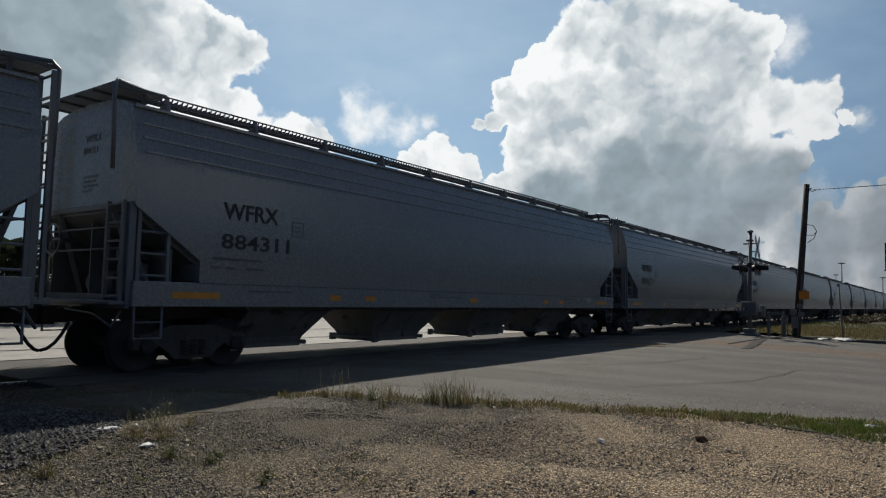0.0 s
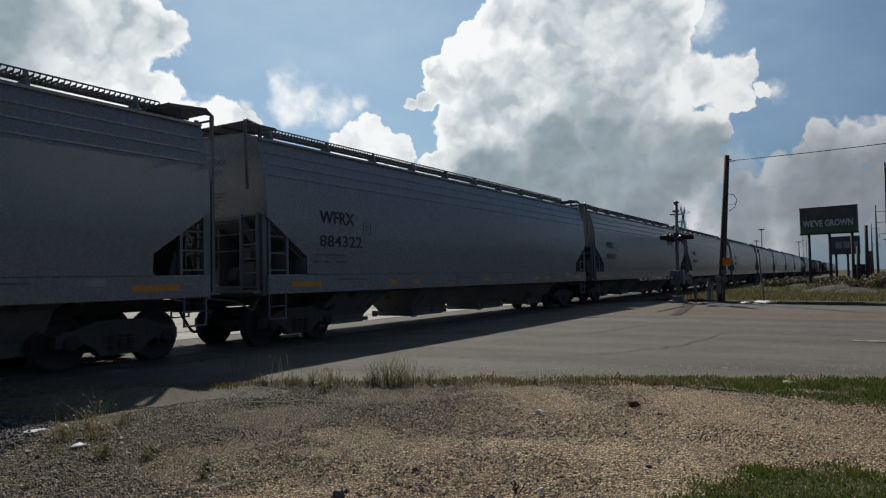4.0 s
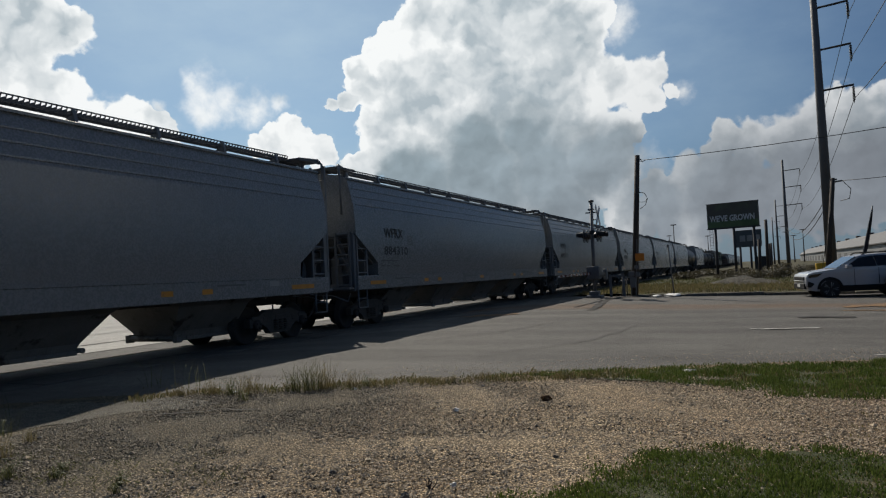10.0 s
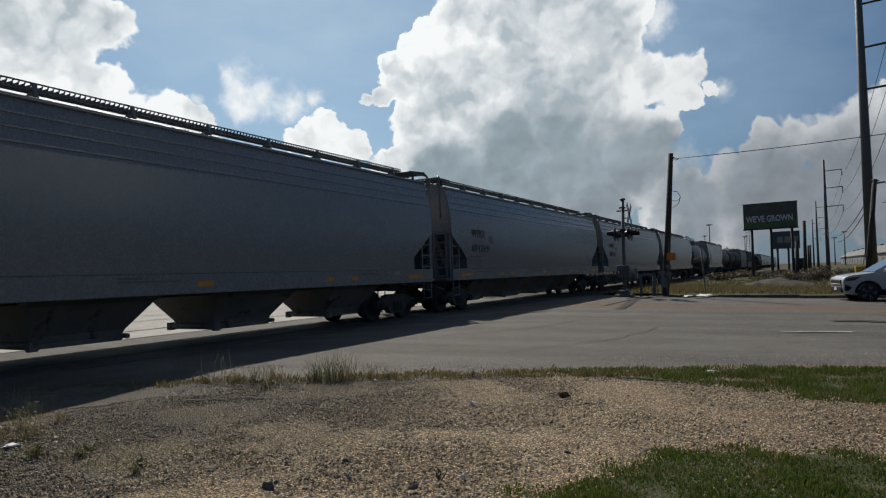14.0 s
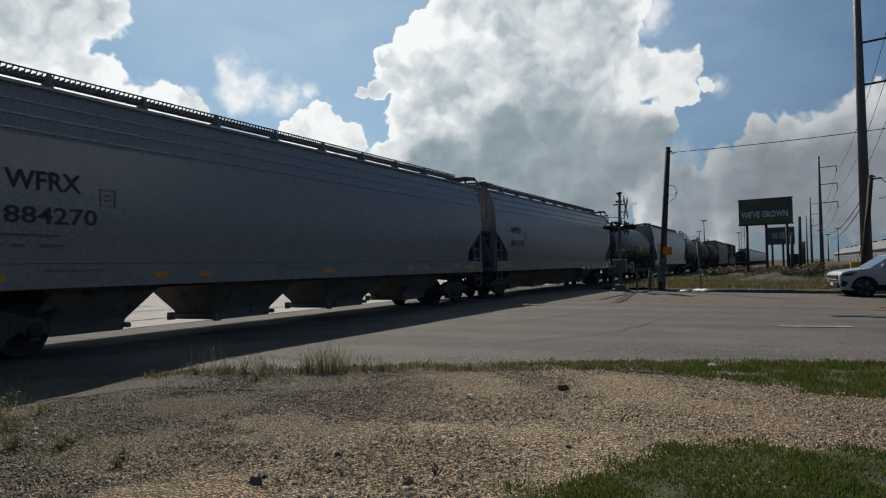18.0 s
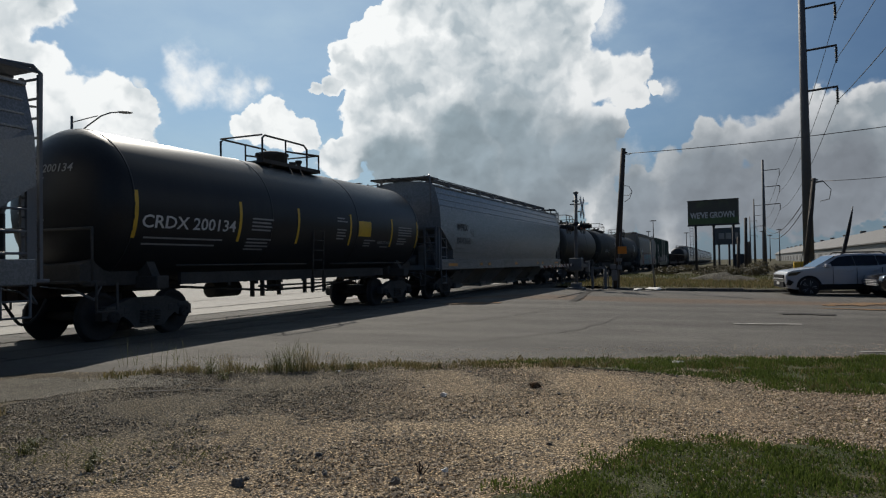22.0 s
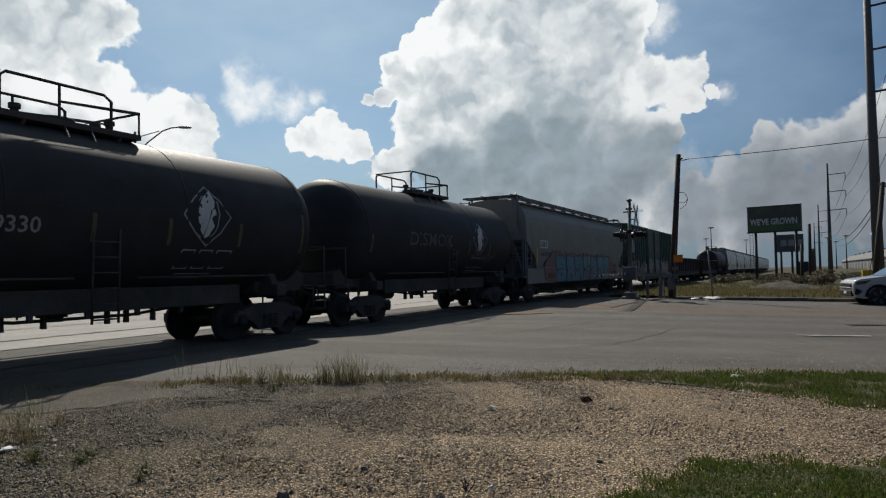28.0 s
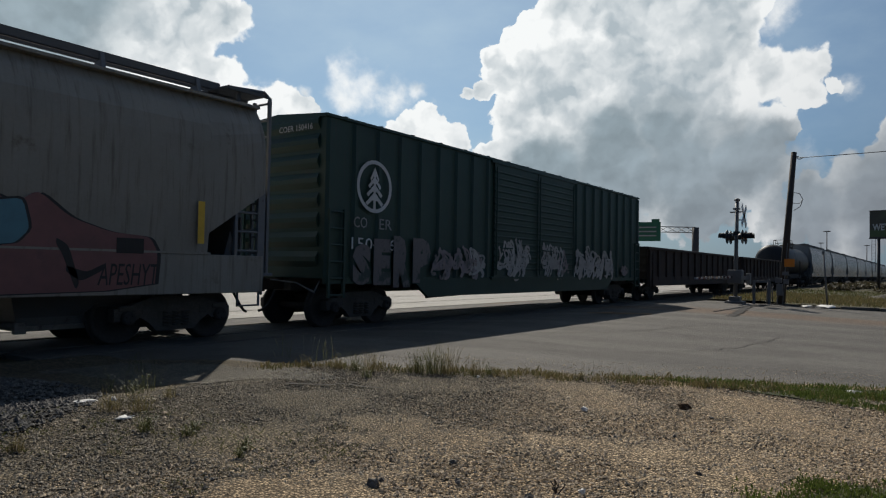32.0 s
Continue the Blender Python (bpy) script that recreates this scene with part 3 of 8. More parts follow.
def slab(bm, poly, axis, lo, hi):
    """A polygon (pairs) made thick along an axis: 'x' takes (y, z), 'y' takes (x, z), 'z' takes (x, y)."""
    def put(p, h):
        return {"x": (h, p[0], p[1]), "y": (p[0], h, p[1]), "z": (p[0], p[1], h)}[axis]
    a, b = [bm.verts.new(put(p, lo)) for p in poly], [bm.verts.new(put(p, hi)) for p in poly]
    bm.faces.new(a[::-1])
    bm.faces.new(b)
    for k in range(len(poly)):
        j = (k + 1) % len(poly)
        bm.faces.new((a[k], a[j], b[j], b[k]))
    return bm


def loft(bm, rings, close=True, caps=True, smooth=False):
    vs = [[bm.verts.new(p) for p in ring] for ring in rings]
    m = len(vs[0])
    for a, b in zip(vs, vs[1:]):
        for k in range(m if close else m - 1):
            bm.faces.new((a[k], a[(k + 1) % m], b[(k + 1) % m], b[k])).smooth = smooth
    if caps and close:
        bm.faces.new(vs[0][::-1])
        bm.faces.new(vs[-1])
    return bm


def lathe(bm, prof, axis="y", seg=24, at=(0, 0, 0), smooth=True):
    """Rings of (along, radius) turned about an axis through at."""
    rings = []
    for s, r in prof:
        ring = []
        for k in range(seg):
            c, q = r * math.cos(k * math.tau / seg), r * math.sin(k * math.tau / seg)
            p = {"y": (c, s, q), "x": (s, c, q), "z": (c, q, s)}[axis]
            ring.append((p[0] + at[0], p[1] + at[1], p[2] + at[2]))
        rings.append(ring)
    return loft(bm, rings, True, True, smooth)


def mesh_of(name, bm, material):
    bmesh.ops.recalc_face_normals(bm, faces=bm.faces[:])
    me = bpy.data.meshes.new(name)
    bm.to_mesh(me)
    bm.free()
    for m in material if isinstance(material, (list, tuple)) else (material,):
        me.materials.append(m)
    return me


def part(name, bm, material, parent, label="", at=None):
    ob = new(name, mesh_of(name, bm, material))
    ob.parent = parent
    if at:
        ob.location = at
    return tagged(ob, label)


def thing(name, label, category, group="", kind="", at=(0, 0, 0), turn=0.0):
    ob = new(name)
    ob.empty_display_size = 0.3
    ob.location, ob.rotation_euler = at, (0, 0, radians(turn))
    return tagged(ob, label, category, group, kind)


def solo(name, bm, material, label, category="", group="", kind="", at=None):
    ob = new(name, mesh_of(name, bm, material))
    if at:
        ob.location = at
    return tagged(ob, label, category, group, kind)


def B():
    return bmesh.new()


def raw(name, verts, faces, material):
    me = bpy.data.meshes.new(name)
    me.from_pydata(verts, [], faces)
    me.materials.append(material)
    return me


def words(text, height, material, parent, name, place, label="", wide=None, face="x", fat=0.0, lean=0.0):
    """Lettering on a side: face 'x' looks to +x and reads towards +y; 'e' looks to -y and reads towards +x; place is its lower start corner."""
    cu = bpy.data.curves.new(name, "FONT")
    cu.body, cu.size, cu.offset, cu.shear, cu.extrude, cu.resolution_u = text, 1.0, fat, lean, 0.002, 2
    tmp = new(name + "_draft", cu)
    bpy.context.view_layer.update()
    me = bpy.data.meshes.new_from_object(tmp.evaluated_get(bpy.context.evaluated_depsgraph_get()))
    bpy.data.objects.remove(tmp)
    xs, ys = [v.co.x for v in me.vertices], [v.co.y for v in me.vertices]
    k = height / (max(ys) - min(ys))
    kw = wide / (max(xs) - min(xs)) if wide else k
    x0, y0 = min(xs), min(ys)
    for v in me.vertices:
        a, b, c = (v.co.x - x0) * kw, (v.co.y - y0) * k, v.co.z
        v.co = (c, a, b) if face == "x" else (a, -c, b)
    me.materials.clear()
    me.materials.append(material)
    me.name = name
    ob = new(name, me)
    ob.parent, ob.location = parent, place
    return tagged(ob, label)


def smooth01(t):
    t = min(1.0, max(0.0, t))
    return t * t * (3 - 2 * t)


def gz(x, y=20.0):
    """Height of the ground: level at the track, falling gently towards the lot; the rails lie in a slight dip."""
    if x < -8.0:
        return -0.10 * smooth01((-8.0 - x) / 2.4) - 0.12 * smooth01((x + 10.3) / 1.0) * smooth01((7.5 - y) / 3.0)
    dip = smooth01((-6.2 - x) / 1.2) * smooth01((7.5 - y) / 3.0)
    return -0.02 * (min(x, 4.0) + 8.0) - 0.12 * dip

# ---- the train ----
TRACK_X, SPEED, WHEEL_R, RAIL_Z = -11.95, 9.3, 0.457, -0.10
CARS = []      # (thing, centre at the clip's start)


def wheelset_mesh():
    bm = B()
    for s in (-1, 1):
        prof = [(-0.07, 0.485), (-0.045, 0.50), (-0.03, 0.47), (0.0, WHEEL_R), (0.07, WHEEL_R - 0.004), (0.075, 0.40), (0.03, 0.37), (0.03, 0.17), (0.09, 0.15), (0.09, 0.09)]
        lathe(bm, [(s * (0.72 + a), r) for a, r in prof], "x", 28)
        lathe(bm, [(s * 0.80, 0.085), (s * 1.02, 0.085), (s * 1.02, 0.12), (s * 1.16, 0.12), (s * 1.175, 0.09)], "x", 12)
        for k in range(3):
            a = k * math.tau / 3
            rod(bm, (s * 1.16, 0.06 * math.cos(a), 0.06 * math.sin(a)), (s * 1.20, 0.06 * math.cos(a), 0.06 * math.sin(a)), 0.02, 6)
    rod(bm, (-0.72, 0, 0), (0.72, 0, 0), 0.085, 10)
    return mesh_of("wheelset", bm, M_WHEEL)


ME_WHEELSET = wheelset_mesh()


def side_frame_mesh():
    bm = B()
    poly = [(-1.12, 0.40), (-1.12, 0.60), (-0.85, 0.66), (-0.45, 0.80), (0.45, 0.80), (0.85, 0.66), (1.12, 0.60), (1.12, 0.40), (0.74, 0.40), (0.66, 0.46),
            (0.50, 0.36), (0.36, 0.22), (-0.36, 0.22), (-0.50, 0.36), (-0.66, 0.46), (-0.74, 0.40)]
    slab(bm, poly, "x", -0.09, 0.09)
    for y in (-0.55, 0.55):
        box(bm, -0.10, 0.10, y - 0.08, y + 0.08, 0.50, 0.64, 0.015)
    for y in (-0.18, 0.0, 0.18):
        for z in range(5):
            rod(bm, (0.10, y, 0.30 + z * 0.055), (0.10, y, 0.325 + z * 0.055), 0.075, 8)
    for y in (-0.89, 0.89):
        box(bm, -0.11, 0.11, y - 0.16, y + 0.16, 0.56, 0.66, 0.02)
    return mesh_of("side_frame", bm, M_UNDER)


ME_FRAME = side_frame_mesh()


def bolster_mesh():
    bm = B()
    box(bm, -1.1, 1.1, -0.2, 0.2, 0.42, 0.68, 0.03)
    lathe(bm, [(0.68, 0.22), (0.95, 0.22)], "z", 12)
    for s in (-1, 1):
        rod(bm, (-0.9, s * 0.42, 0.36), (0.9, s * 0.42, 0.36), 0.05, 6)
        for x in (-0.72, 0.72):
            box(bm, x - 0.05, x + 0.05, s * 0.40 - 0.05, s * 0.40 + 0.05, 0.26, 0.56)
    return mesh_of("bolster", bm, M_UNDER)


ME_BOLSTER = bolster_mesh()


def trucks(car, ys):
    for y in ys:
        tr = new("truck", ME_BOLSTER)
        tr.parent, tr.location = car, (0, y, RAIL_Z)
        for s in (-1, 1):
            f = new("side_frame", ME_FRAME)
            f.parent, f.location = tr, (s * 1.0, 0, 0)
        for d in (-0.89, 0.89):
            ws = new("wheelset", ME_WHEELSET)
            ws.parent, ws.location = tr, (0, d, WHEEL_R)


def couplers(car, half, sill=0.85, z=0.86):
    """Coupler, draft box, hose and uncoupling rod at both ends."""
    for s in (-1, 1):
        bm = B()
        box(bm, -0.13, 0.13, *sorted((s * (half - sill), s * (half - 0.22))), z - 0.12, z + 0.12, 0.02)
        slab(bm, [(-0.16, s * (half - 0.24)), (0.17, s * (half - 0.24)), (0.19, s * (half - 0.05)), (0.05, s * (half + 0.02)), (0.02, s * (half - 0.10)), (-0.15, s * (half + 0.04))][::s], "z", z - 0.15, z + 0.15)
        part("coupler", bm, M_RUSTY, car)
        bm = B()
        pts = [(0.30, s * (half - 0.40), z - 0.12), (0.32, s * (half - 0.30), z - 0.30), (0.31, s * (half - 0.20), z - 0.44), (0.28, s * (half - 0.10), z - 0.53), (0.24, s * (half - 0.01), z - 0.56)]
        pipe(bm, pts, 0.028, 7)
        part("air_hose", bm, M_RUBBER, car)
        bm = B()
        pipe(bm, [(1.35, s * (half - 0.70), z + 0.10), (1.35, s * (half - 0.55), z - 0.14), (0.85, s * (half - 0.50), z + 0.05), (0.15, s * (half - 0.40), z + 0.10)], 0.016)
        part("uncoupling_lever", bm, M_GREYD, car)


def ladder(car, x0, y0, x1, y1, z0, z1, rungs, mat=None, r=0.022):
    bm = B()
    for x, y in ((x0, y0), (x1, y1)):
        box(bm, x - 0.03, x + 0.03, y - 0.03, y + 0.03, z0, z1)
    for k in range(rungs):
        z = z0 + 0.06 + (z1 - z0 - 0.12) * k / (rungs - 1)
        rod(bm, (x0, y0, z), (x1, y1, z), r, 6)
    return part("ladder", bm, mat or M_GREYD, car)


def stencil(car, y, z, rows, material, face=1.0, x=1.6, h=0.035):
    """Rows of small illegible lettering as plain bars: rows of lengths in metres."""
    bm = B()
    for k, length in enumerate(rows):
        box(bm, x, x + 0.003, y, y + length, z - k * h * 2.0, z - k * h * 2.0 + h)
    return part("small_stencil", bm, material, car)


def hopper_profile(z, belly):
    """Half width of the hopper body at a height."""
    if belly:
        t = (z - 2.75) / 1.75
        return 1.585 - 0.10 * t * t - (0.42 * max(0.0, (z - 3.5) / 0.95) ** 2.0)
    return 1.60 - 0.095 * ((z - 2.35) / 1.6) ** 2 - 0.12 * max(0.0, (z - 3.45) / 0.85)


def hopper(mark="", number="", belly=False, half_body=9.67, half=10.39, paint=None, label="", seed=0):
    paint = paint or M_GREY
    car = thing("belly_hopper_wagon" if belly else "covered_hopper_wagon", label, "rail wagon", "wagons of the freight train")
    hb = half_body
    top, eave = 4.50, 4.28
    cut, cutz, rim = 1.20, 0.81, 2.63

    def ring(y, z0):
        zs = [z0 + (eave - z0) * k / 10 for k in range(11)]
        right = [(hopper_profile(z, belly), y, z) for z in zs]
        roof = [(1.05, y, 4.41), (0.62, y, 4.475), (0.0, y, top)]
        return right + roof + [(-x, y, z) for x, y, z in (right + roof[:-1])[::-1]]

    ys = [(-hb, rim), (-hb + 0.4, rim - 0.27), (-hb + 0.8, rim - 0.54), (-hb + cut, rim - cutz), (-hb + cut + 0.01, 1.47)]
    n = 14
    ys = ys + [(-hb + cut + (2 * hb - 2 * cut) * k / n, 1.47) for k in range(1, n)] + [(-y, z) for y, z in ys[::-1]]
    part("body_shell", loft(B(), [ring(y, z) for y, z in ys], True, True, False), paint, car)
    for s in (-1, 1):
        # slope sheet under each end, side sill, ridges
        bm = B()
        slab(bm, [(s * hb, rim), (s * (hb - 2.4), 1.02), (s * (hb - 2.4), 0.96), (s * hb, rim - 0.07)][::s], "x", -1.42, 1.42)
        part("slope_sheet", bm, M_GREY_SHADED, car)
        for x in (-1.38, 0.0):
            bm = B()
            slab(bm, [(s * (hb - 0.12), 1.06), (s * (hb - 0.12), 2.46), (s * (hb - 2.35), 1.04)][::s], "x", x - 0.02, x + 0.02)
            part("shear_plate", bm, M_GREY_SHADED, car)
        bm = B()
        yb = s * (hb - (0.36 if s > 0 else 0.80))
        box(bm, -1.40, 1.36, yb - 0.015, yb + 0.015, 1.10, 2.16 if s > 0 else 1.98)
        part("end_bulkhead", bm, M_GREY_SHADED, car)
        bm = B()
        box(bm, *sorted((s * 1.50, s * 1.60)), -hb + 0.02, hb - 0.02, 0.76 if belly else 1.03, 1.44, 0.012)
        box(bm, *sorted((s * 1.42, s * 1.615)), -hb + cut, hb - cut, 1.44, 1.475)
        part("side_sill", bm, paint, car)
        if not belly:
            for z in (3.52, 3.76, 4.0):
                bm = B()
                x = hopper_profile(z, False)
                box(bm, *sorted((s * (x - 0.02), s * (x + 0.018))), -hb + 0.12, hb - 0.12, z - 0.02, z + 0.02, 0.008)
                part("side_ridge", bm, paint, car)
        bm = B()
        box(bm, *sorted((s * 1.02, s * 1.40)), -hb + 0.02, hb - 0.02, 4.26, 4.31)
        part("eave_flange", bm, paint, car)
        # end of the car: posts, platform, cross beam
        for x in (-1.46, 1.46):
            bm = B()
            box(bm, x - 0.07, x + 0.07, s * hb - 0.06, s * hb + 0.06, 1.06, rim + 0.06, 0.01)
            part("corner_post", bm, M_GREYD, car)
            bm = B()
            y0 = s * (hb - 0.02)
            rod(bm, (x * 0.62, y0, rim - 0.02), (x * 0.80, s * (hb - 0.62), 1.10), 0.075, 6)
            part("end_brace", bm, M_GREYD, car)
        bm = B()
        box(bm, -1.5, 1.5, *sorted((s * (hb - 0.04), s * (hb + 0.30))), 1.06, 1.12, 0.008)
        box(bm, -1.52, 1.52, *sorted((s * (hb - 0.02), s * (hb + 0.06))), 1.00, 1.22, 0.008)
        part("end_platform", bm, M_GREYD, car)
        bm = B()
        box(bm, -1.5, 1.5, s * hb - 0.05, s * hb + 0.05, rim - 0.02, rim + 0.07, 0.008)
        part("end_crossbeam", bm, M_GREYD, car)
        bm = B()
        for z in (1.95, 2.3):
            pipe(bm, [(-1.35, s * (hb + 0.07), z), (1.35, s * (hb + 0.07), z)], 0.018)
        part("end_handrail", bm, M_GREYD, car)
        # ladders on both sides and the sill step
        for x in (-1, 1):
            near = s * x < 0
            ladder(car, x * 1.53, s * (hb - 0.10), x * 1.53, s * (hb - 0.62), 1.12, rim + 0.02, 5)
            if near:
                ladder(car, x * 1.42, s * (hb + 0.10), x * 0.95, s * (hb + 0.10), 1.12, 2.72, 6)
            else:
                ladder(car, x * 1.46, s * (hb + 0.16), x * 1.02, s * (hb + 0.16), 1.12, 4.46, 11)
            bm = B()
            pipe(bm, [(x * 1.55, s * (hb - 0.08), 1.06), (x * 1.55, s * (hb - 0.08), 0.52), (x * 1.55, s * (hb - 0.56), 0.52), (x * 1.55, s * (hb - 0.56), 1.06)], 0.02)
            pipe(bm, [(x * 1.55, s * (hb - 0.08), 0.78), (x * 1.55, s * (hb - 0.56), 0.78)], 0.016)
            part("sill_step", bm, M_GREYD, car)
        # bent grab iron from the roof walk down the end
        bm = B()
        pipe(bm, [(1.02, s * (hb - 0.35), 4.66), (1.22, s * (hb + 0.22), 4.66), (1.30, s * (hb + 0.30), 4.54), (1.32, s * (hb + 0.27), 3.2)], 0.034)
        part("grab_iron", bm, M_GREYD, car)
        # crossover walk at the roof's end
        bm = B()
        for k in range(21):
            y = s * (hb - 0.62 + k * 0.045)
            box(bm, -1.25, 1.25, y - 0.008, y + 0.008, 4.58, 4.62)
        for x in (-1.24, -0.6, 0.0, 0.6, 1.24):
            box(bm, x - 0.02, x + 0.02, *sorted((s * (hb - 0.64), s * (hb + 0.31))), 4.55, 4.60)
        for x in (-1.1, 1.1):
            box(bm, x - 0.03, x + 0.03, s * (hb - 0.3) - 0.03, s * (hb - 0.3) + 0.03, 4.36, 4.56)
        tagged(part("crossover_walk", bm, M_WALK, car), kind="stuff")
    # lengthwise roof walk: two gratings beside the hatch trough
    bm = B()
    L = hb - 0.45
    k = int(2 * L / 0.10)
    for s in (-1, 1):
        if belly:
            box(bm, *sorted((s * 0.69, s * 0.73)), -L, L, 4.60, 4.74)
        for i in range(k if not belly else 0):
            y = -L + 2 * L * i / (k - 1)
            slab(bm, [(y - 0.02, 4.62), (y - 0.005, 4.62), (y + 0.03, 4.74), (y + 0.015, 4.74)], "x", *sorted((s * 0.70, s * 0.725)))
            box(bm, *sorted((s * 0.38, s * 0.72)), y - 0.010, y + 0.010, 4.66, 4.70)
        box(bm, *sorted((s * 0.695, s * 0.73)), -L, L, 4.735, 4.755)
        box(bm, *sorted((s * 0.695, s * 0.73)), -L, L, 4.605, 4.62)
        box(bm, *sorted((s * 0.36, s * 0.385)), -L, L, 4.64, 4.70)
    tagged(part("roof_walk", bm, M_WALK, car), kind="stuff")
    for s in (-1, 1):
        for i in range(10):
            bm = B()
            y = -L + 0.5 + (2 * L - 1.0) * i / 9
            slab(bm, [(s * 0.34, 4.44), (s * 0.82, 4.44), (s * 0.745, 4.74), (s * 0.705, 4.74), (s * 0.70, 4.62), (s * 0.40, 4.50)][::s], "y", y - 0.035, y + 0.035)
            part("walk_bracket", bm, M_GREYD, car)
    bm = B()
    box(bm, -0.28, 0.28, -L + 0.5, L - 0.5, 4.46, 4.60, 0.03)
    for i in range(24):
        y = -L + 0.7 + (2 * L - 1.4) * i / 23
        box(bm, -0.31, 0.31, y - 0.03, y + 0.03, 4.45, 4.625)
    part("hatch_trough", bm, paint, car)
    # bays
    for c in (-6.15, -2.05, 2.05, 6.15):
        a, b = (c - 1.40, c + 1.40) if abs(c) < 4 else (c - 1.05 - (0.35 if c > 0 else 0.0), c + 1.05 + (0.35 if c < 0 else 0.0))
        bm = B()
        lo = 0.24
        o = 0.86
        rings = [[(1.40, a, 1.10), (1.40, b, 1.10), (-1.40, b, 1.10), (-1.40, a, 1.10)],
                 [(1.10, a + 0.16, 0.93), (1.10, b - 0.16, 0.93), (-1.10, b - 0.16, 0.93), (-1.10, a + 0.16, 0.93)],
                 [(0.62, c - o - 0.08, lo + 0.16), (0.62, c + o + 0.08, lo + 0.16), (-0.62, c + o + 0.08, lo + 0.16), (-0.62, c - o - 0.08, lo + 0.16)],
                 [(0.56, c - o, lo), (0.56, c + o, lo), (-0.56, c + o, lo), (-0.56, c - o, lo)]]
        bay = part("hopper_bay", loft(bm, rings), M_BAY if not belly else M_GREY_SHADED, car)
        bm = B()
        box(bm, -0.60, 0.60, c - o - 0.04, c + o + 0.04, lo - 0.05, lo + 0.03, 0.01)
        for s in (-1, 1):
            rod(bm, (-0.70, c + s * (o + 0.08), lo + 0.03), (0.70, c + s * (o + 0.08), lo + 0.03), 0.05, 8)
            box(bm, *sorted((s * 0.66, s * 0.76)), c - o - 0.14, c - o + 0.02, lo - 0.07, lo + 0.10)
        part("outlet_gate", bm, M_BAY, bay)
    bm = B()
    for s in (-1, 1):
        box(bm, -0.33, 0.33, *sorted((s * (half - 0.8), s * (hb - 2.9))), 0.78, 1.06)
    rod(bm, (0.9, -hb + 2.6, 1.00), (0.9, hb - 2.6, 1.00), 0.03, 6)
    part("centre_sill", bm, M_UNDER, car)
    couplers(car, half)
    trucks(car, (-half + 2.2, half - 2.2))
    # brake gear on the leading end
    bm = B()
    ring = [(-0.75 + 0.27 * math.cos(k * math.tau / 18), -hb - 0.18, 2.15 + 0.27 * math.sin(k * math.tau / 18)) for k in range(19)]
    pipe(bm, ring, 0.018, 6)
    for k in range(0, 18, 6):
        rod(bm, (-0.75, -hb - 0.18, 2.15), ring[k], 0.012, 5)
    rod(bm, (-0.75, -hb - 0.18, 2.15), (-0.75, -hb + 0.1, 2.15), 0.04, 8)
    part("hand_brake_wheel", bm, M_GREYD, car)
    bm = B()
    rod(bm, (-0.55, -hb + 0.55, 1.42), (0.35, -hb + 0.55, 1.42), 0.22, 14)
    part("air_reservoir", bm, M_GREY_SHADED, car)
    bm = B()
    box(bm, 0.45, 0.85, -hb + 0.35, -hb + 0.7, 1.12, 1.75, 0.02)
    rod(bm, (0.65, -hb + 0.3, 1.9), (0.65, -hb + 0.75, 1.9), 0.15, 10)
    part("brake_valve", bm, M_GREY_SHADED, car)
    # lettering and tape on the side that shows
    tape = M_YELLOW if belly else M_ORANGE
    if not belly:
        for y0, y1 in ((-hb + 0.70, -hb + 1.62), (-hb + 4.3, -hb + 4.6), (-4.3, -4.0), (-0.2, 0.2), (4.0, 4.3), (hb - 4.6, hb - 4.3), (hb - 1.62, hb - 0.70)):
            bm = B()
            box(bm, 1.601, 1.605, y0, y1, 1.17, 1.28)
            part("reflective_tape", bm, tape, car)
        stencil(car, -hb + 1.45, 1.86, (1.05,), M_MARKF, x=1.602, h=0.04)
        stencil(car, -hb + 1.42, 1.70, (0.16,), M_MARKF, x=1.602, h=0.04)
        stencil(car, -hb + 1.72, 1.70, (0.2,), M_MARKF, x=1.602, h=0.04)
        stencil(car, -hb + 2.15, 1.70, (0.4,), M_MARKF, x=1.602, h=0.04)
        stencil(car, -hb + 2.2, 1.30, (1.1,), M_MARKF, x=1.602)
        stencil(car, -2.0, 1.34, (0.5, 1.4), M_MARKF, x=1.602, h=0.03)
        stencil(car, 5.5, 1.32, (0.9,), M_MARKF, x=1.602)
        bm = B()
        for y0, y1, z0, z1 in ((3.20, 3.22, 0, 0.3), (3.48, 3.50, 0, 0.3), (3.20, 3.50, 0, 0.02), (3.20, 3.50, 0.28, 0.3), (3.28, 3.42, 0.1, 0.13), (3.28, 3.42, 0.18, 0.21)):
            box(bm, 1.602, 1.606, -hb + y0, -hb + y1, 2.40 + z0, 2.40 + z1)
        part("stencil_panel", bm, M_MARKF, car)
        bm = B()
        box(bm, 1.60, 1.605, hb - 2.45, hb - 2.1, 1.27, 1.39)
        part("data_plate", bm, M_WHITEF, car)
        words("WFRX", 0.13, M_MARKF, car, "end_mark", (-0.15, -hb - 0.004, 3.82), face="e")
        stencil_e = B()
        for i, w in enumerate((0.5, 0.42, 0.5, 0.3)):
            box(stencil_e, -0.15, -0.15 + w, -hb - 0.006, -hb - 0.002, 3.2 - i * 0.08, 3.235 - i * 0.08)
        part("end_stencil", stencil_e, M_MARKF, car)
    if mark:
        words(mark, 0.30, M_MARK, car, "reporting_mark", (1.603, -hb + 1.62, 2.59), wide=1.24, fat=0.014)
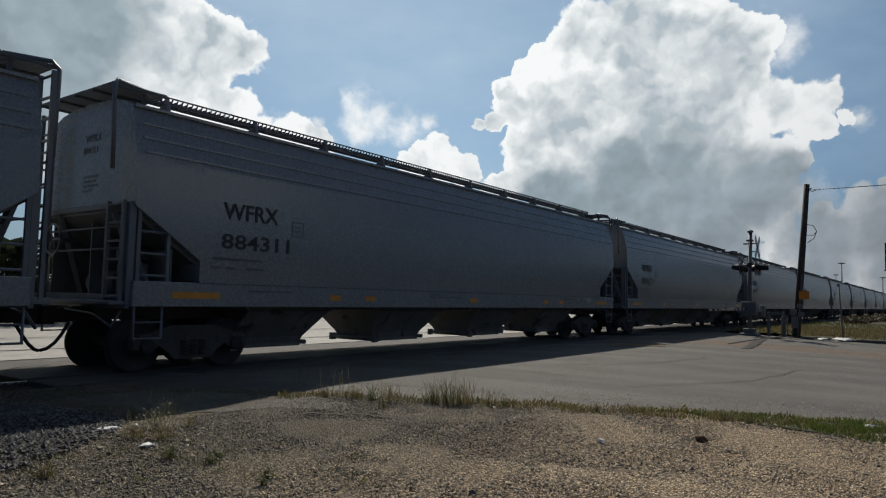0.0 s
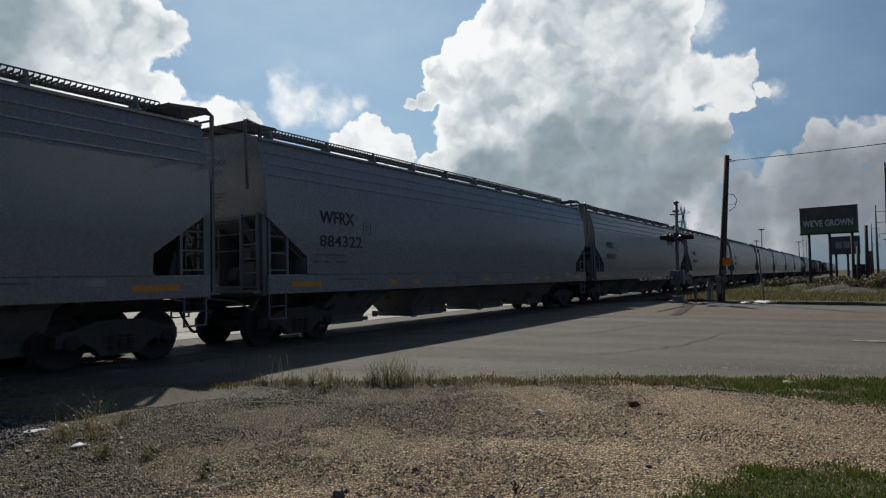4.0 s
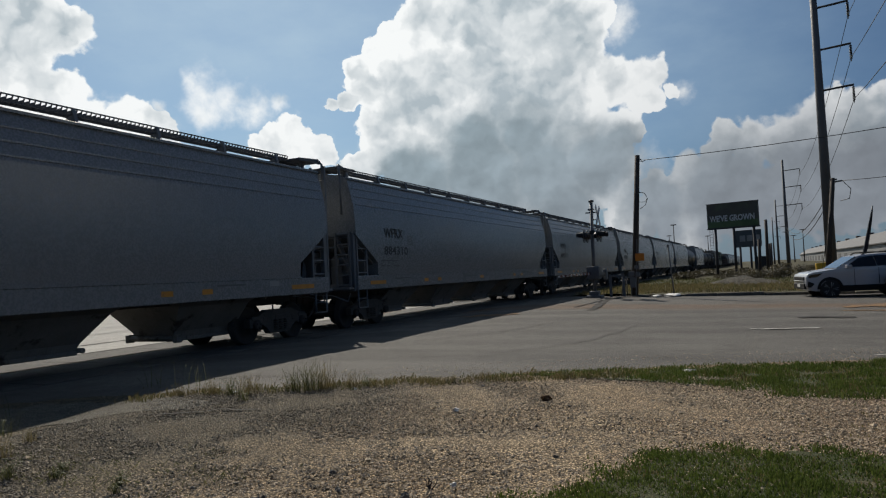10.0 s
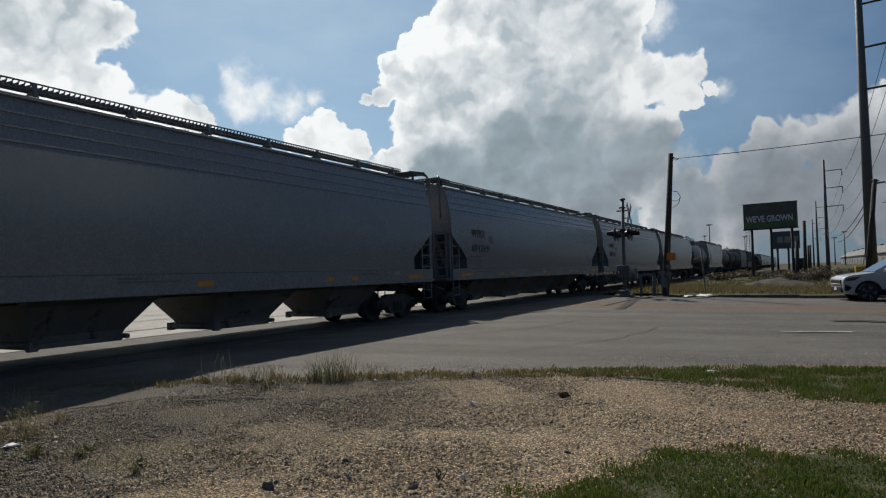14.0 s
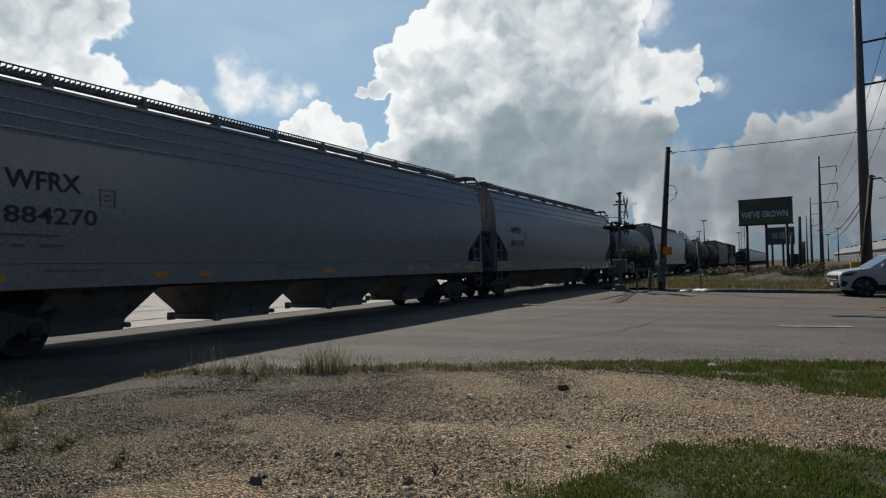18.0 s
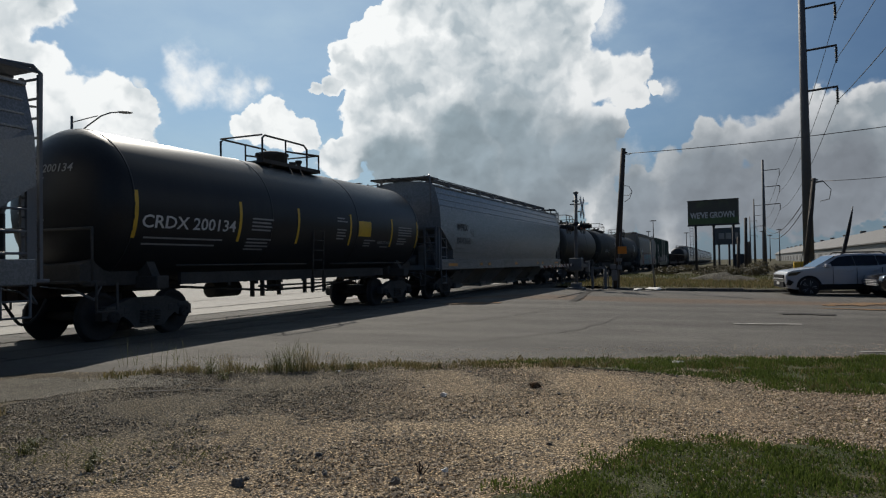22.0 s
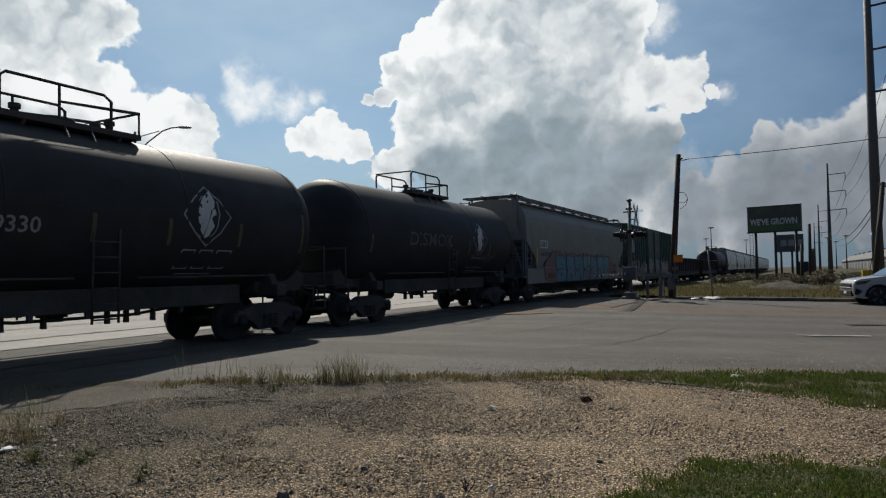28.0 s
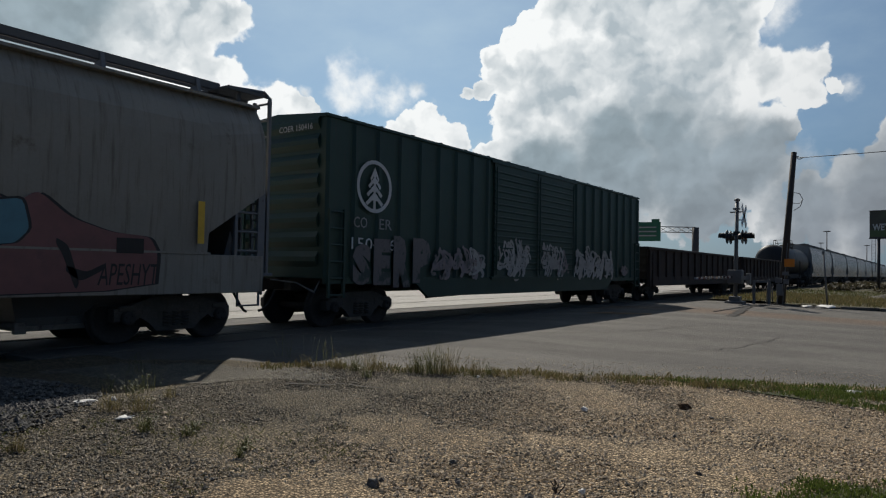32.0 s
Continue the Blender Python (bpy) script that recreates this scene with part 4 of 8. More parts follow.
    if number:
        words(number, 0.275, M_MARK, car, "wagon_number", (1.603, -hb + 1.60, 2.06), wide=1.55, fat=0.012)
    return car


def blob(bm, pts, x, depth, grow=0.0):
    """A rounded outline (y, z) on a side at x."""
    c = Vector((sum(p[0] for p in pts) / len(pts), sum(p[1] for p in pts) / len(pts)))
    out = []
    for k in range(len(pts)):
        p, q, r = Vector(pts[k - 1]), Vector(pts[k]), Vector(pts[(k + 1) % len(pts)])
        out += [q.lerp(p, 0.22), q.lerp(p, 0.06).lerp(r, 0.06), q.lerp(r, 0.22)]
    if grow:
        out = [p + (p - c).normalized() * grow for p in out]
    slab(bm, [(p.x, p.y) for p in out], "x", x, x + depth)


def scribble(bm, y, w, z0, z1, dense, x, seed, thick=0.034):
    """Overlapping shaky up-and-down sprayed strokes between two heights."""
    rnd = random.Random(seed)
    for j in range(dense):
        n, turns, ph = 46, rnd.uniform(1.2, 2.6), rnd.uniform(0, 6)
        lean, hi = rnd.uniform(-0.2, 0.2), z1 - rnd.uniform(0, 0.35) * (z1 - z0)
        pts = []
        for k in range(n + 1):
            t = k / n
            a = ph + t * turns * math.tau
            pts.append(Vector((y + w * (0.08 + 0.84 * t) + lean * math.cos(a) + 0.10 * math.sin(2.3 * a + ph), (z0 + hi) / 2 + (hi - z0) / 2 * math.sin(a) * (0.55 + 0.45 * math.sin(a * 0.37 + ph)))))
        for k, (p, q) in enumerate(zip(pts, pts[1:])):
            if noise.noise(Vector((p.x * 2.2, p.y * 3.1, seed))) > 0.42 or (q - p).length < 0.004:
                continue
            d = (q - p).normalized()
            m = Vector((-d.y, d.x)) * thick * (0.75 + 0.5 * abs(math.sin(k * 0.23 + ph)))
            e = d * thick * 0.4
            slab(bm, [tuple(v) for v in (p - m - e, q - m + e, q + m + e, p + m - e)], "x", x + 0.0004 * ((k + 9 * j) % 13), x + 0.002 + 0.0004 * ((k + 9 * j) % 13))


# sprayed letters in a unit box: outline, gaps that show the ground, dark inner lines
LETTERS = {
    "B": ([(0.10, 1.06), (0.30, 0.98), (0.62, 1.03), (0.90, 0.92), (0.99, 0.72), (0.90, 0.56), (1.0, 0.34), (0.98, 0.0), (0.0, 0.0), (0.10, 0.26), (0.24, 0.42), (0.08, 0.52), (0.03, 0.80)], [],
          [((0.24, 0.45), (0.50, 0.52), (0.74, 0.48)), ((0.38, 0.30), (0.62, 0.32), (0.60, 0.24), (0.44, 0.24)), ((0.50, 0.68), (0.70, 0.66))]),
    "A": ([(0.22, 1.10), (0.36, 0.98), (0.66, 1.02), (0.92, 0.90), (0.95, 0.70), (0.82, 0.55), (0.94, 0.30), (1.10, 0.0), (-0.06, 0.0), (0.06, 0.26), (0.20, 0.46), (0.02, 0.62), (0.05, 0.86)], [(0.46, 0.0, 0.60, 0.22)],
          [((0.28, 0.46), (0.50, 0.56), (0.66, 0.54)), ((0.34, 0.27), (0.72, 0.27)), ((0.44, 0.0), (0.46, 0.24), (0.62, 0.24), (0.64, 0.0))]),
    "R": ([(0.14, 1.10), (0.32, 0.98), (0.66, 1.03), (0.94, 0.92), (1.0, 0.74), (0.90, 0.54), (0.98, 0.28), (1.0, 0.0), (0.02, 0.0), (0.10, 0.28), (0.26, 0.46), (0.02, 0.56), (0.0, 0.84)], [(0.58, 0.0, 0.68, 0.28)],
          [((0.26, 0.45), (0.54, 0.58), (0.58, 0.44), (0.36, 0.40)), ((0.56, 0.0), (0.57, 0.30), (0.69, 0.30), (0.70, 0.0)), ((0.52, 0.66), (0.70, 0.64))]),
    "F": ([(0.14, 1.12), (0.32, 0.98), (0.70, 1.0), (1.05, 1.02), (0.98, 0.72), (0.82, 0.58), (0.94, 0.46), (0.74, 0.32), (0.62, 0.26), (0.64, 0.0), (0.0, 0.0), (0.08, 0.30), (0.24, 0.48), (0.02, 0.58), (0.0, 0.86)], [],
          [((0.26, 0.46), (0.62, 0.58), (0.82, 0.56)), ((0.34, 0.38), (0.74, 0.36))]),
    "T": ([(0.20, 1.12), (0.36, 0.98), (0.64, 1.0), (0.92, 1.05), (1.0, 0.72), (0.86, 0.56), (0.66, 0.54), (0.70, 0.28), (0.72, 0.0), (0.06, 0.0), (0.12, 0.28), (0.24, 0.48), (0.0, 0.58), (0.02, 0.84)], [],
          [((0.10, 0.60), (0.40, 0.62)), ((0.62, 0.34), (0.66, 0.05))]),
}


def sprayed(car, ch, y, w, z, h, x, fill, line):
    """One bulging sprayed letter with a black edge, on a side at x."""
    outline, gaps, strokes = LETTERS[ch]

    def put(p):
        return (y + w * p[0], z + h * p[1])
    bm = B()
    blob(bm, [put(p) for p in outline], x, 0.003, 0.045)
    part("graffiti_letter_edge", bm, line, car)
    bm = B()
    blob(bm, [put(p) for p in outline], x + 0.005, 0.003)
    part("graffiti_letter", bm, fill, car, "blue sprayed letter")
    for a, b, c, d in gaps:
        bm = B()
        slab(bm, [put((a, b)), put((c, b)), put((c, d)), put((a + 0.03, d))], "x", x + 0.009, x + 0.011)
        part("graffiti_gap", bm, M_PINKG, car)
    for pts in strokes:
        bm = B()
        for p, q in zip(pts, pts[1:]):
            p, q = Vector(put(p)), Vector(put(q))
            m = Vector((-(q - p).y, (q - p).x)).normalized() * 0.022
            e = (q - p).normalized() * 0.015
            slab(bm, [tuple(v) for v in (p - m - e, q - m * 0.6 + e, q + m * 0.6 + e, p + m - e)], "x", x + 0.012, x + 0.015)
        part("graffiti_line", bm, line, car)


def beige_hopper():
    hb, x, d = 9.1, 1.60, 0.3
    car = hopper(belly=True, half_body=hb, half=9.8, paint=M_BEIGE,
                 label="weathered beige covered hopper wagon with blue and pink graffiti letters")
    bm = B()
    box(bm, x - 0.016, x - 0.012, d - 7.66, d - 6.62, 2.36, 2.72)
    part("mark_panel", bm, M_WHITE, car)
    words("GBRX", 0.25, M_MARK, car, "reporting_mark", (x - 0.011, d - 7.60, 2.415), wide=0.92, fat=0.012)
    words("68095", 0.2, M_MARKF, car, "wagon_number", (x - 0.01, d - 7.58, 2.0), wide=1.22, fat=0.0)
    # pink cloud behind the letters: scalloped upper edge
    rnd = random.Random(5)
    pts = [(d - 7.05, 0.80), (d - 7.2, 1.35), (d - 7.05, 1.72), (d - 6.6, 1.90)]
    yy = -6.2
    while yy < 4.9:
        step = rnd.uniform(0.40, 0.62)
        pts += [(d + yy, 2.02 + rnd.uniform(0, 0.10)), (d + yy + step * 0.5, 2.26 + rnd.uniform(-0.06, 0.08))]
        yy += step
    pts += [(d + 5.2, 1.92), (d + 5.8, 1.74), (d + 6.45, 1.70), (d + 6.6, 1.45), (d + 6.55, 0.80)]
    bm = B()
    blob(bm, pts, x + 0.003, 0.003, 0.07)
    part("graffiti_outline", bm, M_BLACKG, car)
    bm = B()
    blob(bm, pts, x + 0.008, 0.003)
    part("graffiti_ground", bm, M_PINKG, car, "pink sprayed patch behind the letters")
    for i, (ch, y, w) in enumerate((("B", -5.64, 1.66), ("A", -4.0, 1.48), ("R", -2.52, 1.54), ("F", -0.98, 1.40), ("A", 0.50, 1.36), ("R", 1.92, 1.38), ("T", 3.34, 1.30))):
        sprayed(car, ch, d + y, w, 0.80, 1.25 + rnd.uniform(-0.03, 0.04), x + 0.013 + 0.0165 * (i % 2), M_BLUEG, M_BLACKG)
    # signatures in thin black spray
    words("PATL B", 0.24, M_BLACKG, car, "graffiti_signature", (x + 0.013, d - 6.75, 0.98), wide=0.95, lean=0.25)
    words("APESHYT", 0.34, M_BLACKG, car, "graffiti_signature", (x + 0.013, d + 5.62, 0.92), wide=1.0, lean=0.2)
    for y0, y1, z0, z1 in ((5.0, 5.35, 0.85, 1.62), (5.15, 5.75, 1.15, 1.22)):
        bm = B()
        blob(bm, [(d + y0, z1), (d + (y0 + y1) / 2, z1 - 0.10), (d + y1, z0 + 0.12), (d + y1 - 0.05, z0), (d + (y0 + y1) / 2 - 0.08, z1 - 0.24), (d + y0, z1 - 0.09)], x + 0.013, 0.003)
        part("graffiti_line", bm, M_BLACKG, car)
    for y in (-8.38, 0.0, 7.3):
        bm = B()
        box(bm, x + 0.060, x + 0.063, d + y, d + y + 0.13, 1.62, 2.35)
        part("reflective_tape", bm, M_YELLOW, car)
    bm = B()
    box(bm, x + 0.014, x + 0.018, d + 5.9, d + 6.35, 1.42, 1.66)
    part("data_plate", bm, M_BLACKT, car)
    return car


def tank(half, straight, head, radius, zc, paint, label, mark="", number="", logo=False, stripes=True, rich=False, scrawl=()):
    car = thing("tank_wagon", label, "rail wagon", "wagons of the freight train")
    n = 8
    prof = [(-straight - head * math.sin(a), radius * math.cos(a)) for a in [math.pi / 2 * k / n for k in range(n, -1, -1)]]
    prof[0] = (prof[0][0], 0.02)
    prof = prof + [(-y, r) for y, r in prof[::-1]]
    part("tank_shell", lathe(B(), prof, "y", 40, (0, 0, zc)), paint, car)
    for y in (-straight, -straight * 0.33, straight * 0.33, straight):
        part("weld_band", lathe(B(), [(y - 0.02, radius + 0.002), (y - 0.01, radius + 0.007), (y + 0.01, radius + 0.007), (y + 0.02, radius + 0.002)], "y", 40, (0, 0, zc)), paint, car)
    top, cy_mark = zc + radius, straight - 2.95
    # manway platform with rails
    bm = B()
    slab(bm, [(-0.72, top - 0.06), (0.72, top - 0.06), (0.72, top + 0.04), (0.68, top + 0.04), (0.68, top + 0.0), (-0.68, top + 0.0), (-0.68, top + 0.04), (-0.72, top + 0.04)], "y", -1.32, 1.32)
    part("top_platform", bm, M_UNDER, car)
    for y in (-0.9, 0.9):
        bm = B()
        slab(bm, [(-0.70, top - 0.06), (-0.60, zc + radius * 0.86), (0.60, zc + radius * 0.86), (0.70, top - 0.06)], "y", y - 0.03, y + 0.03)
        part("platform_bracket", bm, M_UNDER, car)
    for s in (-1, 1):
        bm = B()
        pipe(bm, [(s * 0.68, -1.3, top), (s * 0.68, -1.3, top + 0.58), (s * 0.68, -1.2, top + 0.66), (s * 0.68, 0.55, top + 0.66), (s * 0.68, 0.70, top + 0.56), (s * 0.68, 0.70, top)], 0.026, 7)
        pipe(bm, [(s * 0.68, -0.3, top), (s * 0.68, -0.3, top + 0.66)], 0.024, 7)
        pipe(bm, [(s * 0.68, -0.3, top + 0.36), (s * 0.68, 1.30, top + 0.46), (s * 0.68, 1.30, top)], 0.024, 7)
        part("platform_rail", bm, M_UNDER, car)
    for y in (-1.3, 1.3):
        bm = B()
        z = 0.66 if y < 0 else 0.46
        pipe(bm, [(-0.68, y, top + z), (0.68, y, top + z)], 0.024, 7)
        part("platform_rail", bm, M_UNDER, car)
    bm = B()
    lathe(bm, [(top - 0.05, 0.42), (top + 0.30, 0.42), (top + 0.32, 0.46), (top + 0.38, 0.46), (top + 0.43, 0.30)] if rich else [(top - 0.05, 0.34), (top + 0.14, 0.34), (top + 0.15, 0.38), (top + 0.19, 0.38), (top + 0.23, 0.2)], "z", 18)
    part("manway_housing", bm, M_UNDER, car)
    for y, h in ((-0.75, 0.22), (0.75, 0.16), (1.05, 0.25)):
        bm = B()
        rod(bm, (0.15, y, top - 0.03), (0.15, y, top + h), 0.07, 10)
        rod(bm, (0.15, y, top + h), (0.15, y, top + h + 0.08), 0.10, 10)
        part("valve", bm, M_UNDER, car)
    # frame, bolsters, end platforms
    tc = half - 2.05
    for s in (-1, 1):
        bm = B()
        box(bm, -0.35, 0.35, *sorted((s * (half - 0.75), s * (tc - 1.6))), 0.80, 1.06, 0.02)
        box(bm, -1.45, 1.45, s * tc - 0.16, s * tc + 0.16, 0.86, 1.12, 0.02)
        part("stub_sill", bm, M_UNDER, car)
        bm = B()
        slab(bm, [(s * (half - 0.62), 0.95), (s * (half - 0.62), 1.35), (s * (half - 1.1), 1.55), (s * (tc - 0.3), 1.25), (s * (tc - 0.3), 0.95)][::s], "x", -0.9, 0.9)
        part("head_brace", bm, M_UNDER, car)
        bm = B()
        slab(bm, [(-1.3, 1.05), (1.3, 1.05), (1.05, zc - radius * 0.62), (0.6, zc - radius * 0.92), (-0.6, zc - radius * 0.92), (-1.05, zc - radius * 0.62)], "y", s * tc - 0.10, s * tc + 0.10)
        part("saddle", bm, M_UNDER, car)
        bm = B()
        box(bm, -1.45, 1.45, *sorted((s * (half - 0.72), s * (half - 0.40))), 1.00, 1.06, 0.01)
        part("end_platform", bm, M_UNDER, car)
        bm = B()
        pipe(bm, [(1.42, s * (half - 0.45), 1.06), (1.42, s * (half - 0.45), 2.0), (-1.42, s * (half - 0.45), 2.0), (-1.42, s * (half - 0.45), 1.06)], 0.022)
        part("end_handrail", bm, M_UNDER, car)
        for x in (-1, 1):
            bm = B()
            pipe(bm, [(x * 1.46, s * (half - 0.5), 1.02), (x * 1.46, s * (half - 0.5), 0.5), (x * 1.46, s * (half - 0.95), 0.5), (x * 1.46, s * (half - 0.95), 1.02)], 0.02)
            part("sill_step", bm, M_UNDER, car)
            bm = B()
            pipe(bm, [(x * 1.50, s * (tc - 0.3), 1.32), (x * 1.50, s * 0.6, 1.32)], 0.02)
            part("side_grab_rail", bm, M_UNDER, car)
        lad = B()
        pipe(lad, [(s * 1.46, -0.25, 0.55), (s * 1.52, -0.25, zc), (s * 0.74, -0.25, top - 0.05)], 0.022)
        pipe(lad, [(s * 1.46, 0.25, 0.55), (s * 1.52, 0.25, zc), (s * 0.74, 0.25, top - 0.05)], 0.022)
        for k in range(8):
            z = 0.62 + k * (zc - 0.62) / 7
            xx = 1.46 + 0.06 * (z - 0.55) / (zc - 0.55)
            pipe(lad, [(s * xx, -0.25, z), (s * xx, 0.25, z)], 0.016)
        part("side_ladder", lad, M_UNDER, car)
    # brake rigging and outlet below the belly
    bm = B()
    lo = zc - radius
    rod(bm, (-0.3, -2.2, lo - 0.22), (-0.3, -1.2, lo - 0.22), 0.20, 12)
    part("air_reservoir", bm, M_UNDER, car)
    bm = B()
    pipe(bm, [(0.55, -tc + 0.9, lo - 0.05), (0.55, -1.0, lo - 0.28), (0.55, 1.2, lo - 0.28), (0.55, tc - 0.9, lo - 0.05)], 0.03)
    for y in (-1.6, -1.2, -0.5, 0.7, 1.1, 1.7):
        box(bm, 0.50, 0.60, y - 0.03, y + 0.03, lo - 0.42, lo + 0.05)
    pipe(bm, [(0.9, -1.8, lo - 0.15), (0.9, 1.8, lo - 0.15)], 0.025)
    part("brake_rigging", bm, M_UNDER, car)
    for s in (-1, 1):
        bm = B()
        deep = 0.10 if rich else 0.0
        box(bm, *sorted((s * 0.95, s * 1.03)), -tc + 0.9, tc - 0.9, lo - 0.16 + 1.5 * deep, lo + 0.24)
        for y in range(int(-tc) + 2, int(tc) - 1):
            box(bm, *sorted((s * 0.96, s * 1.02)), y - 0.04, y + 0.04, lo - 0.28 + 2 * deep, lo - 0.10 + 2 * deep)
        part("belly_rail", bm, M_UNDER, car)
    bm = B()
    rod(bm, (0, 0, lo + 0.05), (0, 0, lo - 0.34), 0.19, 12)
    rod(bm, (0, 0, lo - 0.20), (0, 0, lo - 0.26), 0.26, 12)
    part("bottom_outlet", bm, M_UNDER, car)
    couplers(car, half)
    trucks(car, (-tc, tc))

    def wrap(name, y0, y1, a0, a1, material, lift=0.006, label=""):
        """A patch on the shell between angles in degrees above the middle line."""
        bm = B()
        m = 6
        rings = []
        for k in range(m + 1):
            a = radians(a0 + (a1 - a0) * k / m)
            r = radius + lift
            rings.append([(r * math.cos(a), y0, zc + r * math.sin(a)), (r * math.cos(a), y1, zc + r * math.sin(a))])
        loft(bm, rings, False, False)
        return part(name, bm, material, car, label)

    if logo:
        for y in (-straight + 0.15, -0.3, cy_mark - 0.95, cy_mark + 0.85):
            wrap("reflective_stripe", y, y + 0.085, -20, -2, M_FADED)
    if stripes:
        for y in (-straight + 0.02, straight - 0.10) if not rich else (-straight, -straight + 2.95, -1.0, 1.6, 4.2, straight - 0.08):
            wrap("reflective_stripe", y, y + 0.09, -24, 10, M_YELLOW if rich else M_FADED)

    def wrap_words(text, h, y, a, w, material, name):
        ob = words(text, h, material, car, name, (0, 0, 0), wide=w, fat=0.012)
        for v in ob.data.vertices:
            ang = radians(a) + v.co.z / radius
            r = radius + 0.004 + v.co.x
            v.co = (r * math.cos(ang), v.co.y + y, zc + r * math.sin(ang))

    if mark:
        wrap_words(mark + " " + number, 0.26, -straight + (0.2 if rich else 1.9), -16, 2.65 if rich else 2.1, M_WHITE if rich else M_WHITEF, "reporting_mark")
    if rich:
        for y, a, rows in ((-5.9, -24, (2.2,)), (-5.9, -29, (2.0,)), (-2.8, -4, (0.8, 0.7, 0.75, 0.7)), (-2.9, -22, (0.9, 0.8, 0.85, 0.7)), (0.9, 4, (0.4, 0.55)), (0.9, -8, (0.5, 0.45, 0.5, 0.4)), (2.5, -18, (0.7, 0.4, 0.4)), (4.7, 0, (1.0, 1.0, 1.0, 1.0)), (4.7, -14, (0.6, 0.7, 0.55)), (3.6, -25, (0.5,))):
            for i, w in enumerate(rows):
                wrap("small_stencil", y, y + w, a - i * 3.2, a - i * 3.2 + 1.4, M_WHITEF)
        wrap("yellow_panel", 2.1, 2.85, -13, 4, M_YELLOW, 0.007, "square yellow marking panel")
        wrap_words("AAR ST-464", 0.11, 3.35, -21, 0.85, M_WHITEF, "test_mark")
        head_words = words("CRDX 200134", 0.16, M_WHITEF, car, "head_mark", (0, 0, 0), wide=1.35, face="e", fat=0.006)
        low = [(-0.62 - 0.05 * (i % 2), zc - 0.05 - i * 0.085, w) for i, w in enumerate((0.3, 0.4, 0.7, 0.8, 0.5, 0.45, 0.4, 0.4))]
        bars = B()
        for bx, bz, bw in [(-0.60, zc + 0.48, 0.7), (-0.60, zc + 0.38, 0.45)] + low:
            for j in range(6):
                box(bars, bx + bw * j / 6, bx + bw * (j + 1) / 6, -0.002, 0.002, bz, bz + 0.035)
        bars = part("head_stencil", bars, M_WHITEF, car)

        def onto_head(ob, dx, dz):
            for v in ob.data.vertices:
                px, pz = v.co.x + dx, v.co.z + dz
                rr = min(0.98, ((px * px + pz * pz) ** 0.5) / radius)
                v.co = (px, -straight - head * (1 - rr * rr) ** 0.5 - 0.008 + v.co.y, zc + pz)
        onto_head(head_words, -0.65, 0.60)
        onto_head(bars, 0.0, -zc)
    if scrawl:
        wrap_words("DISMOK", 0.42, -2.9, -11, 2.9, M_FAINT, "graffiti_word")
        for k, (y, w, a0, a1) in enumerate(scrawl):
            bm = B()
            scribble(bm, y, w, radius * radians(a0), radius * radians(a1), 2, 0.006, 90 + k, 0.014)
            for v in bm.verts:
                ang = v.co.z / radius
                v.co = ((radius + v.co.x) * math.cos(ang), v.co.y, zc + (radius + v.co.x) * math.sin(ang))
            part("graffiti_scribble", bm, M_FAINT, car)
    if logo:
        def disc(name, cy, ca, ry, rz, material, lift, pts):
            bm = B()
            mu, mw = sum(p[0] for p in pts) / len(pts), sum(p[1] for p in pts) / len(pts)
            rings = []
            for f in (0.02, 0.25, 0.5, 0.75, 1.0):
                ring = []
                for u, w in pts:
                    ang = radians(ca) + (mw + (w - mw) * f) * rz / radius
                    r = radius + lift
                    ring.append((r * math.cos(ang), cy + (mu + (u - mu) * f) * ry, zc + r * math.sin(ang)))
                rings.append([bm.verts.new(p) for p in ring])
            bm.faces.new(rings[0])
            for a, b in zip(rings, rings[1:]):
                for k in range(len(a)):
                    j = (k + 1) % len(a)
                    bm.faces.new((a[k], a[j], b[j], b[k]))
            part(name, bm, material, car)
        diamond = [(0, 1), (0.55, 0.55), (1, 0), (0.55, -0.55), (0, -1), (-0.55, -0.55), (-1, 0), (-0.55, 0.55)]
        inner = [(0.93 * a, 0.93 * b) for a, b in diamond]
        leaf = [(0.16, 0.86), (0.30, 0.50), (0.33, 0.10), (0.24, -0.34), (0.02, -0.66), (-0.12, -0.72), (-0.30, -0.50), (-0.42, -0.12), (-0.38, 0.22), (-0.18, 0.58)]
        vein = [(0.13, 0.22), (0.17, 0.18), (-0.20, -0.80), (-0.26, -0.78)]
        sweep = [(0.20, 0.90), (0.44, 0.52), (0.50, 0.06), (0.40, -0.36), (0.14, -0.70), (0.36, -0.34), (0.44, 0.06), (0.38, 0.50)]
        cy = straight - 2.95
        disc("logo_border", cy, 2, 0.62, 0.62, M_WHITEF, 0.005, diamond)
        disc("logo_field", cy, 2, 0.62, 0.62, paint, 0.007, inner)
        disc("logo_leaf", cy, 2, 0.62, 0.62, M_WHITE, 0.009, leaf)
        disc("logo_vein", cy, 2, 0.62, 0.62, paint, 0.011, vein)
        for k in range(len(sweep) // 2):
            if 0 < k < 4:
                disc("logo_sweep", cy, 2, 0.62, 0.62, M_WHITEF, 0.009, [sweep[k], sweep[k + 1], sweep[8 - k - 1], sweep[(8 - k) % 8]])
        for i, (u, w) in enumerate(((-0.62, 0.34), (-0.18, 0.34), (0.26, 0.42))):
            edge = [(u, -0.22), (u + w, -0.22), (u + w + 0.08, 0.22), (u + 0.08, 0.22)]
            mid = (u + w / 2 + 0.04, 0.0)
            disc("wordmark_block", cy, -31, 1.0, 1.0, M_WHITEF, 0.005, edge)
